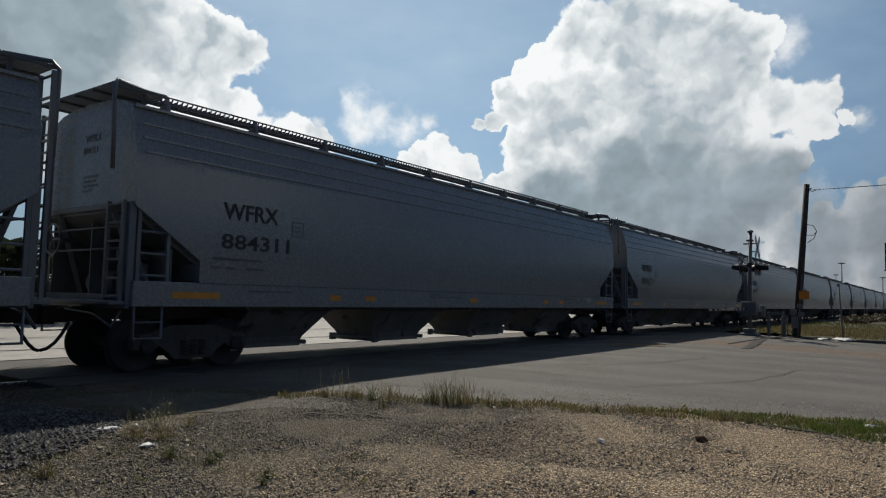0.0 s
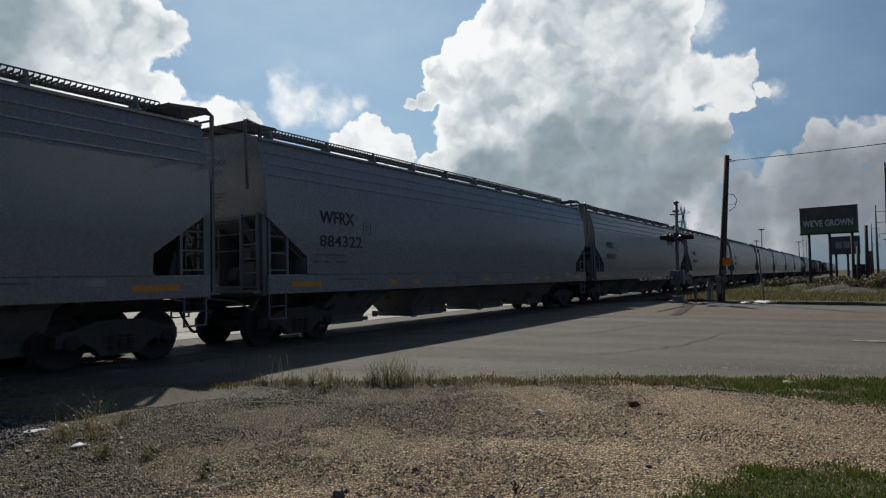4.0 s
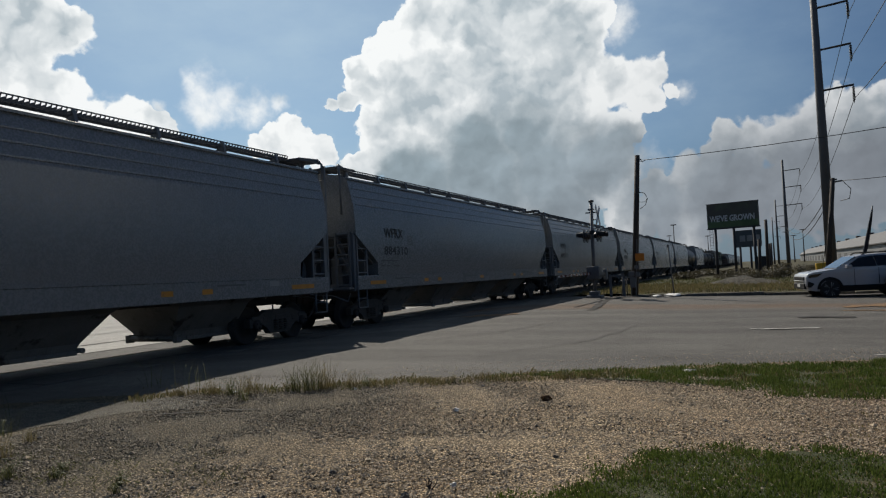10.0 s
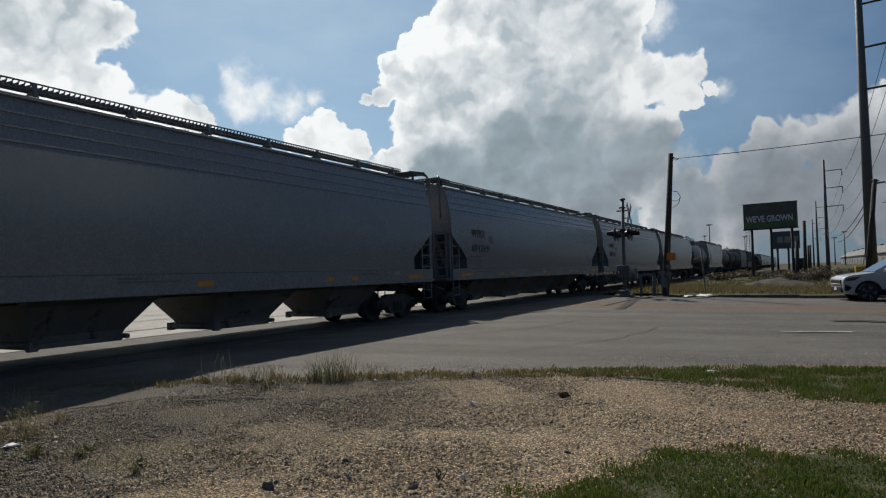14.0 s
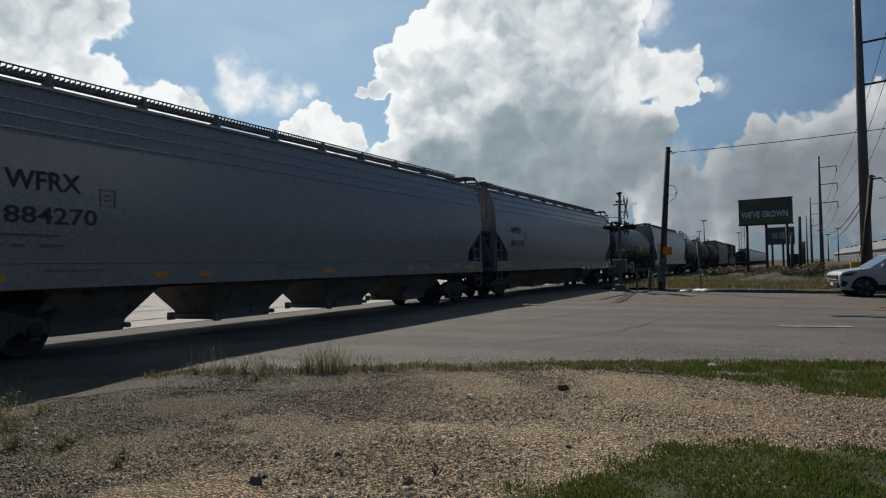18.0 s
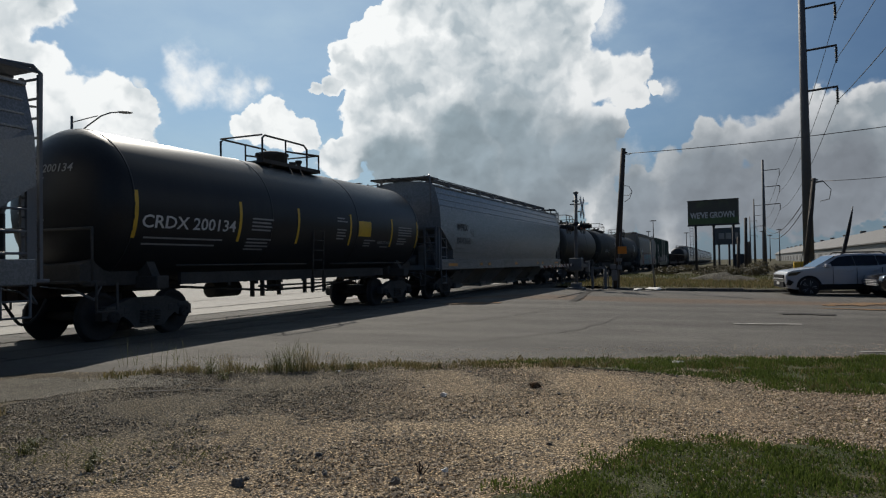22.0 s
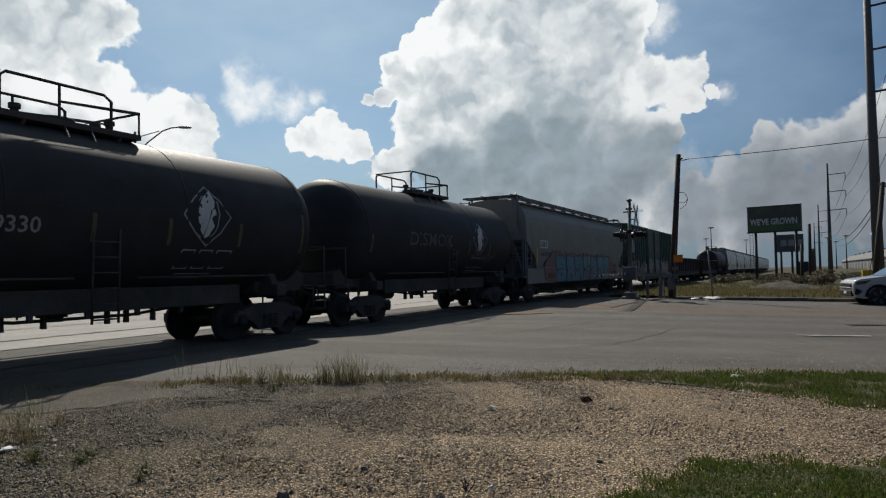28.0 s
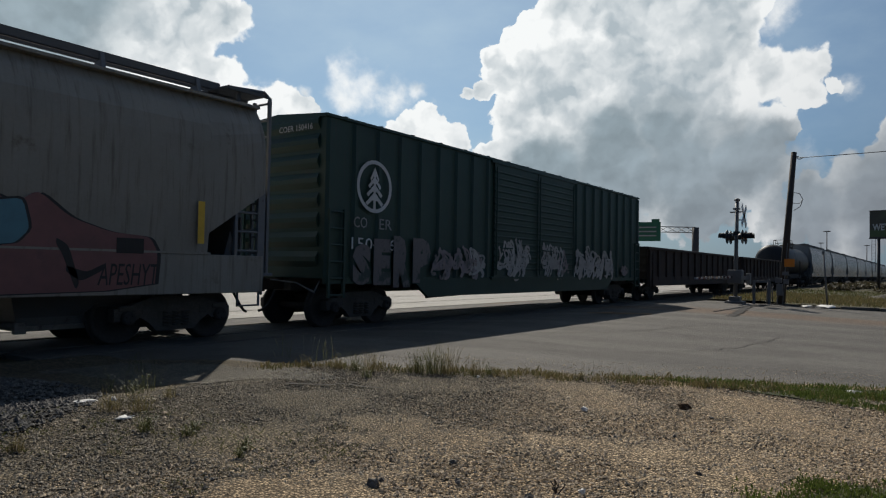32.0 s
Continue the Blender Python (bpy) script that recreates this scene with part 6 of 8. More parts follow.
def in_pale_lot(rnd):
    while True:
        x, y = in_lot(rnd)
        if x + 1.8 * noise.noise(Vector((x * 0.7, y * 0.7, 2.0))) > -3.6 + rnd.gauss(0, 0.5):
            return x, y


def in_grey_lot(rnd):
    while True:
        x, y = in_lot(rnd)
        if x + 1.8 * noise.noise(Vector((x * 0.7, y * 0.7, 2.0))) < -3.2 + rnd.gauss(0, 0.5):
            return x, y


scatter_stones("gravel", 105000, in_pale_lot, lambda r: 0.005 + 0.014 * r.random() ** 3, M_STONE, "small loose limestone gravel on the bare lot", 3, 0.014)
scatter_stones("grey_gravel", 45000, in_grey_lot, lambda r: 0.005 + 0.014 * r.random() ** 3, M_STONEG, "small loose grey gravel on the bare lot", 5, 0.014)
scatter_stones("gravel_chips", 900, in_lot, lambda r: 0.012 + 0.022 * r.random() ** 3, M_STONE, "larger scattered limestone chips", 4, 0.014)
scatter_stones("dark_pebbles", 260, in_lot, lambda r: 0.012 + 0.02 * r.random() ** 2, M_STONED, "scattered dark pebbles", 14, 0.016)


def on_ballast(rnd):
    while True:
        x, y = rnd.uniform(-10.2, -5.2), rnd.uniform(1.0, 4.8)
        if y < along([(-15.4, 3.6), (-9, 3.8), (-7.6, 4.0), (-6.9, 3.85), (-6.2, 3.3), (-5.6, 2.4), (-5.2, 1.3)], x):
            return x, y


scatter_stones("ballast_stones", 6500, on_ballast, lambda r: 0.012 + 0.022 * r.random(), M_STONED, "angular dark grey ballast stones", 6, 0.03)
scatter_stones("road_grit", 5000, lambda r: (lambda x: (x, along(NEAR, x) + 0.1 + 1.6 * r.random() ** 2))(r.uniform(-7, 5)), lambda r: 0.004 + 0.008 * r.random() ** 2, M_STONE, "grit spilled on the road's edge", 7, 0.004)


def inside(poly, x, y):
    c = False
    for k in range(len(poly)):
        (a, b), (p, q) = poly[k - 1], poly[k]
        if (b > y) != (q > y) and x < (p - a) * (y - b) / (q - b) + a:
            c = not c
    return c


def blades(name, poly, count, hgt, material, label, seed, lift=0.022, width=0.006, spread=0.5, clump=0.35, fray=0.09):
    rnd = random.Random(seed)
    xs, ys = [p[0] + d for p in poly for d in (-0.3, 0.3)], [p[1] + d for p in poly for d in (-0.3, 0.3)]
    verts, faces = [], []
    n = 0
    while n < count:
        x, y = rnd.uniform(min(xs), max(xs)), rnd.uniform(min(ys), max(ys))
        if not inside(poly, x + wob(x, y, 3.0, 0.22) + rnd.gauss(0, fray), y + wob(x + 9, y, 3.0, 0.22) + rnd.gauss(0, fray)):
            continue
        d = noise.noise(Vector((x * 2.6, y * 2.6, seed)))
        if rnd.random() > 0.5 + d * clump * 2.4:
            n += 0.2
            continue
        n += 1
        h = hgt * rnd.uniform(0.45, 1.1) * (1 + 0.5 * d)
        a, t = rnd.uniform(0, math.tau), rnd.uniform(0, math.tau)
        w = width * rnd.uniform(0.7, 1.4)
        dx, dy = math.cos(a) * w, math.sin(a) * w
        lx, ly = math.cos(t) * h * spread * rnd.random(), math.sin(t) * h * spread * rnd.random()
        z = gz(x, y) + lift + wob(x, y, 0.9, 0.022) + wob(x, y, 3.1, 0.011)
        i = len(verts)
        verts += [(x - dx, y - dy, z), (x + dx, y + dy, z), (x + lx * 0.4 + dx * 0.6, y + ly * 0.4 + dy * 0.6, z + h * 0.6), (x + lx, y + ly, z + h)]
        faces += [(i, i + 1, i + 2), (i, i + 2, i + 3)]
    return tagged(new(name, raw(name, verts, faces, material)), label, "grass", "", "stuff")


STRIP = [(-3.3, 8.50), (-2.6, 8.75), (-1.9, 8.95), (-1.2, 8.85), (-0.4, 8.6), (0.1, 8.45), (0.3, 7.95), (1.3, 8.2), (3, 8.8), (5, 9.6), (5, 13.0), (1.8, 11.3), (1.1, 10.9), (-0.35, 10.2), (-1.5, 9.6), (-3.15, 8.7)]
PATCH = [(-1.5, 3.6), (-1.36, 3.9), (-1.05, 4.3), (-0.95, 4.9), (-0.62, 5.6), (0.0, 5.66), (0.85, 5.85), (3.2, 6.1), (3.2, 2.0), (-1.2, 2.0)]


def lotz(x, y):
    """Height of the gravel's uneven surface."""
    return gz(x, y) + 0.012 + wob(x, y, 0.9, 0.022) + wob(x, y, 3.1, 0.011)


def turf(name, poly, label, material=M_TURF, lift=0.012):
    """A thin mat of turf soil under the grass, with a frayed outline."""
    out = []
    turn = 1 if sum(poly[k - 1][0] * poly[k][1] - poly[k][0] * poly[k - 1][1] for k in range(len(poly))) > 0 else -1
    for k in range(len(poly)):
        (a, b), (c, d) = poly[k - 1], poly[k]
        r = math.hypot(c - a, d - b)
        n = max(1, int(r / 0.15))
        for j in range(n):
            t = j / n
            x, y = a + (c - a) * t - turn * 0.13 * (d - b) / r, b + (d - b) * t + turn * 0.13 * (c - a) / r
            out.append((x + wob(x, y, 3.0, 0.22) + wob(x, y, 9.0, 0.08), y + wob(x + 5, y, 3.0, 0.22) + wob(x + 5, y, 9.0, 0.08)))
    bm = B()
    f = bm.faces.new([bm.verts.new((x, y, 0)) for x, y in out])
    bmesh.ops.triangulate(bm, faces=[f])
    for _ in range(2):
        bmesh.ops.subdivide_edges(bm, edges=[e for e in bm.edges if e.calc_length() > 0.3], cuts=2)
    bmesh.ops.triangulate(bm, faces=bm.faces[:])
    for v in bm.verts:
        v.co.z = lotz(v.co.x, v.co.y) + lift
    for f in bm.faces:
        f.smooth = True
    tagged(new(name, mesh_of(name, bm, material)), label, "", "", "structure")


APRON = [(-9.6, 4.3), (-7.6, 4.3), (-6.6, 4.6), (-6.2, 5.2), (-5.6, 5.6), (-5.7, 6.1), (-6.4, 6.3), (-7.2, 6.1), (-9.4, 5.4)]
turf("asphalt_apron", APRON, "crumbled grey asphalt apron at the road's edge", M_LOTG, 0.007)
turf("turf_strip", STRIP, "green turf along the road's edge")
turf("turf_patch", PATCH, "green turf patch on the lot")
blades("grass_strip", STRIP, 52000, 0.045, M_GRASS, "strip of green grass along the road's edge", 21)
blades("grass_strip_dry", STRIP, 7000, 0.05, M_DRY, "dry stalks among the green grass strip", 22)
blades("grass_patch", PATCH, 85000, 0.028, M_GRASS, "patch of short green grass on the lot", 23)
blades("grass_patch_dry", PATCH, 7000, 0.03, M_DRY, "dry stalks among the short green grass", 24)
blades("sparse_grass", [(-6.4, 2.2), (-3.6, 2.4), (-3.2, 4.2), (-6.3, 4.0)], 1500, 0.03, M_WEED, "sparse low weeds on the gravel", 25, width=0.003, spread=1.6, clump=1.2)
blades("sparse_grass", [(0.2, 6.0), (3.5, 6.0), (3.5, 8.2), (0.2, 7.6)], 700, 0.03, M_DRY, "thin dry grass on the gravel", 26, spread=0.9, clump=0.9)
blades("edge_grass", [(-7.2, 5.9), (-4.8, 7.3), (-3.0, 8.2), (-1.5, 8.9), (-1.5, 9.5), (-3.2, 8.65), (-4.9, 7.6), (-7.2, 6.1)], 1900, 0.07, M_DRY, "ragged dry grass along the crumbled road edge", 27, spread=0.8, clump=0.8)
blades("edge_weeds", [(-7.0, 5.9), (-4.8, 7.2), (-1.5, 8.9), (-1.5, 9.5), (-4.9, 7.6), (-7.0, 6.2)], 700, 0.06, M_WEED, "low green weeds along the crumbled road edge", 28, spread=0.9, clump=0.9)
blades("field_grass", [(-8.2, 32.4), (10, 34.5), (14, 46), (-8.2, 46)], 16000, 0.16, M_DRY, "knee-high dry grass behind the kerb", 29, 0.1, 0.02, 0.6)
blades("field_grass_green", [(-8.2, 32.3), (10, 34.2), (14, 60), (-8.2, 60)], 12000, 0.14, M_WEED, "greenish grass behind the kerb", 30, 0.1, 0.02, 0.6)


def weed(x, y, h, n, seed, dry, label):
    """A tuft of arching stalks with a few narrow leaves."""
    rnd = random.Random(seed)
    verts, faces = [], []
    for k in range(n):
        a = rnd.uniform(0, math.tau)
        r0 = rnd.uniform(0, 0.5 * h)
        px, py = r0 * math.cos(a), r0 * math.sin(a)
        t = rnd.uniform(0, math.tau)
        hh, lean = h * rnd.uniform(0.3, 1.1), rnd.uniform(0.1, 0.95)
        w = 0.0028
        dx, dy = -math.sin(t) * w, math.cos(t) * w
        i = len(verts)
        for s in (0.0, 0.4, 0.75, 1.0):
            o = lean * hh * s * s
            q = 1.0 - 0.7 * s
            cx, cy, cz = px + math.cos(t) * o, py + math.sin(t) * o, hh * s * (1 - 0.15 * lean * s)
            verts += [(cx - dx * q, cy - dy * q, cz), (cx + dx * q, cy + dy * q, cz)]
        for s in range(3):
            faces.append((i + 2 * s, i + 2 * s + 1, i + 2 * s + 3, i + 2 * s + 2))
        if rnd.random() < 0.5:
            s = rnd.uniform(0.3, 0.8)
            j = len(verts)
            o = lean * hh * s * s
            bx, by, bz = px + math.cos(t) * o, py + math.sin(t) * o, hh * s
            u = rnd.uniform(0, math.tau)
            l = rnd.uniform(0.03, 0.09)
            verts += [(bx, by, bz), (bx + math.cos(u) * l * 0.5 - math.sin(u) * 0.006, by + math.sin(u) * l * 0.5 + math.cos(u) * 0.006, bz + l * 0.4),
                      (bx + math.cos(u) * l, by + math.sin(u) * l, bz + l * 0.3), (bx + math.cos(u) * l * 0.5 + math.sin(u) * 0.006, by + math.sin(u) * l * 0.5 - math.cos(u) * 0.006, bz + l * 0.35)]
            faces.append((j, j + 1, j + 2, j + 3))
    ob = new("weed_tuft", raw("weed_tuft", verts, faces, M_DRY if dry else M_WEED))
    ob.location = (x, y, gz(x, y) + 0.015)
    tagged(ob, label, "weed", "weed tufts at the road's edge")


WEEDS = [(-5.14, 7.0, 0.42, 130, 0), (-5.0, 7.15, 0.36, 110, 1), (-5.35, 6.95, 0.30, 80, 0), (-5.75, 6.6, 0.28, 80, 1), (-5.95, 6.5, 0.30, 70, 0), (-6.2, 6.45, 0.20, 50, 1), (-4.72, 7.3, 0.26, 70, 1),
         (-4.55, 7.45, 0.18, 50, 0), (-5.5, 6.2, 0.14, 40, 0), (-6.6, 6.3, 0.16, 40, 1), (-3.6, 8.0, 0.13, 40, 1), (-2.3, 8.7, 0.15, 40, 0)]
WEEDS += [(-5.95, 3.35, 0.20, 60, 1), (-5.75, 3.5, 0.24, 60, 1),
         (-5.11, 3.18, 0.15, 60, 0), (-4.75, 3.3, 0.10, 40, 0), (-4.14, 3.35, 0.10, 60, 0), (-4.0, 3.2, 0.08, 40, 0), (-5.24, 2.3, 0.14, 60, 1), (-4.87, 3.45, 0.09, 40, 0), (-6.5, 3.9, 0.22, 40, 0),
         (-6.9, 4.3, 0.3, 22, 0), (-7.3, 4.1, 0.34, 18, 0), (-6.1, 4.0, 0.16, 30, 1), (-7.4, 6.7, 0.5, 12, 0), (-6.9, 6.9, 0.42, 14, 0), (-8.1, 4.9, 0.4, 12, 0)]
for k, (x, y, h, n, dry) in enumerate(WEEDS):
    weed(x, y, h, n, 40 + k, dry, "dry straw-coloured weed tuft in the crumbled edge" if dry else "green weed tuft growing at the asphalt's edge")


def litter(x, y, w, h, seed, material, label, name="crumpled_paper"):
    rnd = random.Random(seed)
    bm = B()
    bmesh.ops.create_icosphere(bm, subdivisions=2, radius=1.0)
    for v in bm.verts:
        f = 1 + 0.65 * noise.noise(v.co * 2.1 + Vector((seed, 0, 0))) + 0.35 * noise.noise(v.co * 5.3 + Vector((0, seed, 0)))
        v.co = Vector((v.co.x * w * f, v.co.y * w * 0.6 * f, max(-0.2, v.co.z) * h * f))
    ob = solo(name, bm, material, label, "litter", at=(x, y, gz(x, y) + 0.02 + 0.1 * h))
    ob.rotation_euler = (0, 0, rnd.uniform(0, 6))


for k, (x, y, w, h) in enumerate(((-2.83, 6.36, 0.045, 0.03), (-6.46, 3.38, 0.11, 0.028), (-5.6, 3.28, 0.08, 0.018), (-0.82, 9.54, 0.09, 0.035), (-1.87, 4.13, 0.035, 0.015), (-4.6, 7.2, 0.05, 0.02), (-6.0, 6.6, 0.04, 0.02), (-6.35, 3.6, 0.04, 0.03))):
    litter(x, y, w, h, k + 2, M_PAPER, "crumpled white scrap of paper on the gravel")
for k, (x, y, w, h, m) in enumerate(((-2.11, 7.18, 0.06, 0.06, M_SOIL), (-2.05, 3.76, 0.035, 0.035, M_STONED), (-2.92, 3.36, 0.04, 0.035, M_STONED), (-1.4, 5.01, 0.022, 0.02, M_STONED), (-2.82, 4.09, 0.03, 0.02, M_STONED), (-2.56, 3.77, 0.03, 0.02, M_STONED))):
    litter(x, y, w, h, k + 31, m, "small dark stone lying on the gravel", "loose_stone")
bm = B()
rr = random.Random(8)
for k in range(5):
    p = Vector((0, 0, 0.0))
    pts = [p]
    for j in range(4):
        p = p + Vector((rr.uniform(-0.02, 0.02), rr.uniform(-0.02, 0.02), rr.uniform(0.012, 0.03)))
        pts.append(p)
    pipe(bm, pts, 0.004, 5)
solo("dead_twig", bm, M_POLE, "dead brown twig sticking out of the gravel", "twig", at=(-1.98, 4.0, gz(-2) + 0.01))
litter(-3.5, 32.05, 0.62, 0.09, 77, M_PAPER, "torn white plastic sheet lying at the kerb", "plastic_sheet")
litter(-4.15, 31.95, 0.30, 0.06, 78, M_PAPER, "torn white plastic sheet lying at the kerb", "plastic_sheet")

# ---- poles, signals, signs ----
def wire(a, b, sag, r=0.012, name="overhead_wire", label="thin black overhead wire", n=14):
    a, b = Vector(a), Vector(b)
    bm = B()
    pts = [a.lerp(b, k / n) - Vector((0, 0, sag * 4 * (k / n) * (1 - k / n))) for k in range(n + 1)]
    pipe(bm, pts, r, 5)
    solo(name, bm, M_WIRE, label, "wire", "overhead wires")


def utility_pole():
    base, tip = Vector((-5.22, 32.45, gz(-5.2) + 0.02)), Vector((-4.70, 32.3, 6.47))
    root = thing("utility_pole", "leaning dark timber utility pole with orange warning sign", "pole")

    def at(z, dx=0.0, dy=0.0):
        return base.lerp(tip, (z - base.z) / (tip.z - base.z)) + Vector((dx, dy, 0))
    part("pole_shaft", rod(B(), base - Vector((0, 0, 0.3)), tip, 0.155, 12, 0.11), M_POLE, root)
    bm = B()
    p = at(1.75, 0.05, -0.20)
    box(bm, p.x - 0.02, p.x + 0.38, p.y - 0.02, p.y, p.z - 0.17, p.z + 0.17, 0.004)
    part("warning_sign", bm, M_REDSIG, root, "orange square warning sign")
    for z, dx, w, h in ((1.30, 0.12, 0.12, 0.15), (1.0, -0.12, 0.13, 0.22), (0.95, 0.16, 0.10, 0.20), (0.6, -0.05, 0.12, 0.5)):
        bm = B()
        p = at(z, dx, -0.17)
        box(bm, p.x - w, p.x + w, p.y - 0.12, p.y, p.z - h / 2, p.z + h / 2, 0.01)
        part("junction_box", bm, M_ALU, root)
    bm = B()
    rod(bm, at(0.0, 0.1, -0.15), at(2.6, 0.08, -0.14), 0.025, 6)
    rod(bm, at(0.0, -0.12, -0.13), at(1.1, -0.1, -0.13), 0.035, 6)
    part("conduit", bm, M_ALU, root)
    bm = B()
    c = [at(4.75, 0.12), at(4.7, 0.35), at(4.45, 0.50), at(4.15, 0.42), at(3.98, 0.18)]
    pipe(bm, c, 0.014)
    pipe(bm, [at(4.3, 0.12), at(4.28, 0.38), at(4.45, 0.5)], 0.012)
    part("cable_loop", bm, M_WIRE, root)
    bm = B()
    pipe(bm, [at(6.2, 0.1), at(6.15, 0.25), at(6.22, 0.4)], 0.015)
    rod(bm, at(6.25, 0.05, -0.05), at(6.25, 0.2, -0.05), 0.035, 6)
    part("wire_insulator", bm, M_WIRE, root)
    wire(at(6.22, 0.2), (14.0, 28.0, 6.6), 0.3, 0.016)
    # leaning marker stakes beside it
    for (x, y, z0, x1, z1, r, m) in ((-3.5, 32.9, 0.0, -3.66, 2.25, 0.035, M_ALU), (-5.75, 32.3, 0.0, -5.68, 1.0, 0.03, M_ALU), (-5.55, 32.5, 0, -5.55, 0.8, 0.025, M_ALU)):
        bm = B()
        rod(bm, (0, 0, -0.1), (x1 - x, 0, z1), r, 8)
        box(bm, (x1 - x) - r * 1.3, (x1 - x) + r * 1.3, -r * 1.3, r * 1.3, z1 - 0.12, z1 + 0.02)
        solo("marker_stake", bm, m, "thin leaning pale marker stake by the track", "post", at=(x, y, gz(x) + 0.08))


def signal():
    x, y = -6.85, 31.5
    root = thing("crossing_signal", "grey railway crossing signal mast with lamps and lowered gate", "crossing signal", at=(x, y, gz(x)))
    part("mast", rod(B(), (0, 0, 0), (0.06, 0, 4.4), 0.085, 12, 0.075), M_ALU, root)
    bm = B()
    box(bm, -0.22, 0.22, -0.22, 0.22, 0.0, 0.30, 0.02)
    box(bm, -0.36, 0.36, -0.36, 0.36, -0.05, 0.10, 0.02)
    part("mast_base", bm, M_ALU, root)
    rod_z = 2.86
    bm = B()
    rod(bm, (-0.62, 0, rod_z + 0.16), (0.66, 0, rod_z + 0.16), 0.03, 8)
    box(bm, -0.07, 0.16, -0.1, 0.1, rod_z + 0.08, rod_z + 0.25)
    part("lamp_crossarm", bm, M_SIGBLK, root)
    for s in (-1, 1):
        for d in (-0.32, 0.32):
            bm = B()
            cx = 0.04 + s * 0.30
            lathe(bm, [(cx, 0.30), (cx + s * 0.02, 0.30)], "x", 20, (0, d, rod_z))
            lathe(bm, [(cx - s * 0.18, 0.05), (cx - s * 0.14, 0.13), (cx, 0.15), (cx + s * 0.02, 0.15)], "x", 16, (0, d, rod_z))
            head = part("lamp_head", bm, M_SIGBLK, root)
            bm = B()
            lathe(bm, [(cx + s * 0.02, 0.13), (cx + s * 0.045, 0.10), (cx + s * 0.05, 0.02)], "x", 16, (0, d, rod_z))
            part("lens", bm, M_REDLENS, head)
            bm = B()
            n = 10
            inner, outer = [], []
            for k in range(n + 1):
                a = math.pi * (k / n) * 1.15 - math.pi * 0.075
                outer.append((cx + s * 0.34, d + 0.17 * math.cos(a), rod_z + 0.17 * math.sin(a)))
                inner.append((cx + s * 0.02, d + 0.16 * math.cos(a), rod_z + 0.16 * math.sin(a)))
            loft(bm, [inner, outer], False, False)
            bmesh.ops.solidify(bm, geom=bm.faces[:], thickness=0.008)
            part("hood", bm, M_SIGBLK, head)
    # crossbuck: two crossed boards facing along the road
    for a in (-45, 45):
        bm = B()
        box(bm, -0.012, 0.012, -0.61, 0.61, -0.115, 0.115, 0.004)
        for v in bm.verts:
            v.co = Matrix.Rotation(radians(a), 3, "X") @ v.co
        part("crossbuck_board", bm, M_WHITE, root, "white crossbuck board", (0.34, 0, 3.78))
    bm = B()
    for z in (3.6, 3.95):
        rod(bm, (0, 0, z), (0.33, 0, z), 0.025, 6)
    box(bm, -0.22, 0.22, -0.06, 0.06, 3.92, 3.97)
    box(bm, -0.09, 0.17, -0.11, 0.11, 4.05, 4.12)
    part("bracket", bm, M_ALU, root)
    part("bell", lathe(B(), [(4.40, 0.05), (4.44, 0.12), (4.50, 0.13), (4.54, 0.04)], "z", 14, (0.06, 0, 0)), M_ALU, root)
    # gate mechanism, counterweights and arm
    bm = B()
    box(bm, -0.28, 0.30, -0.24, 0.24, 0.85, 1.45, 0.03)
    part("gate_mechanism", bm, M_ALU, root)
    bm = B()
    for s in (-0.34, 0.36):
        slab(bm, [(-0.7, 1.02), (0.9, 1.02), (0.9, 1.16), (-0.7, 1.20)], "x", s - 0.03, s + 0.03)
        box(bm, s - 0.08, s + 0.08, 0.75, 1.05, 0.80, 1.30, 0.02)
    part("counterweight_arm", bm, M_ALU, root)
    bm = B()
    n = 9
    slab(bm, [(-6.28, 1.06), (-0.7, 1.08), (-0.7, 1.18), (-6.28, 1.13)], "x", -0.03, 0.03)
    arm = part("gate_arm", bm, M_WHITEF, root, "white and red striped gate arm, lowered")
    bm = B()
    for k in range(n):
        a = -0.7 - k * 0.62
        t = k / n
        if k:
            bm = B()
        box(bm, -0.034, 0.034, a - 0.31, a, 1.075 - 0.02 * t, 1.185 - 0.05 * t)
        part("red_stripe", bm, M_REDLENS, arm)
    # low relay rail beside the mast
    bm = B()
    for dx in (0.75, 1.35):
        box(bm, dx - 0.05, dx + 0.05, -0.05, 0.05, 0.0, 1.0)
    box(bm, 0.7, 1.4, -0.06, 0.06, 0.92, 1.02)
    part("guard_rail", bm, M_ALU, root)


utility_pole()
signal()


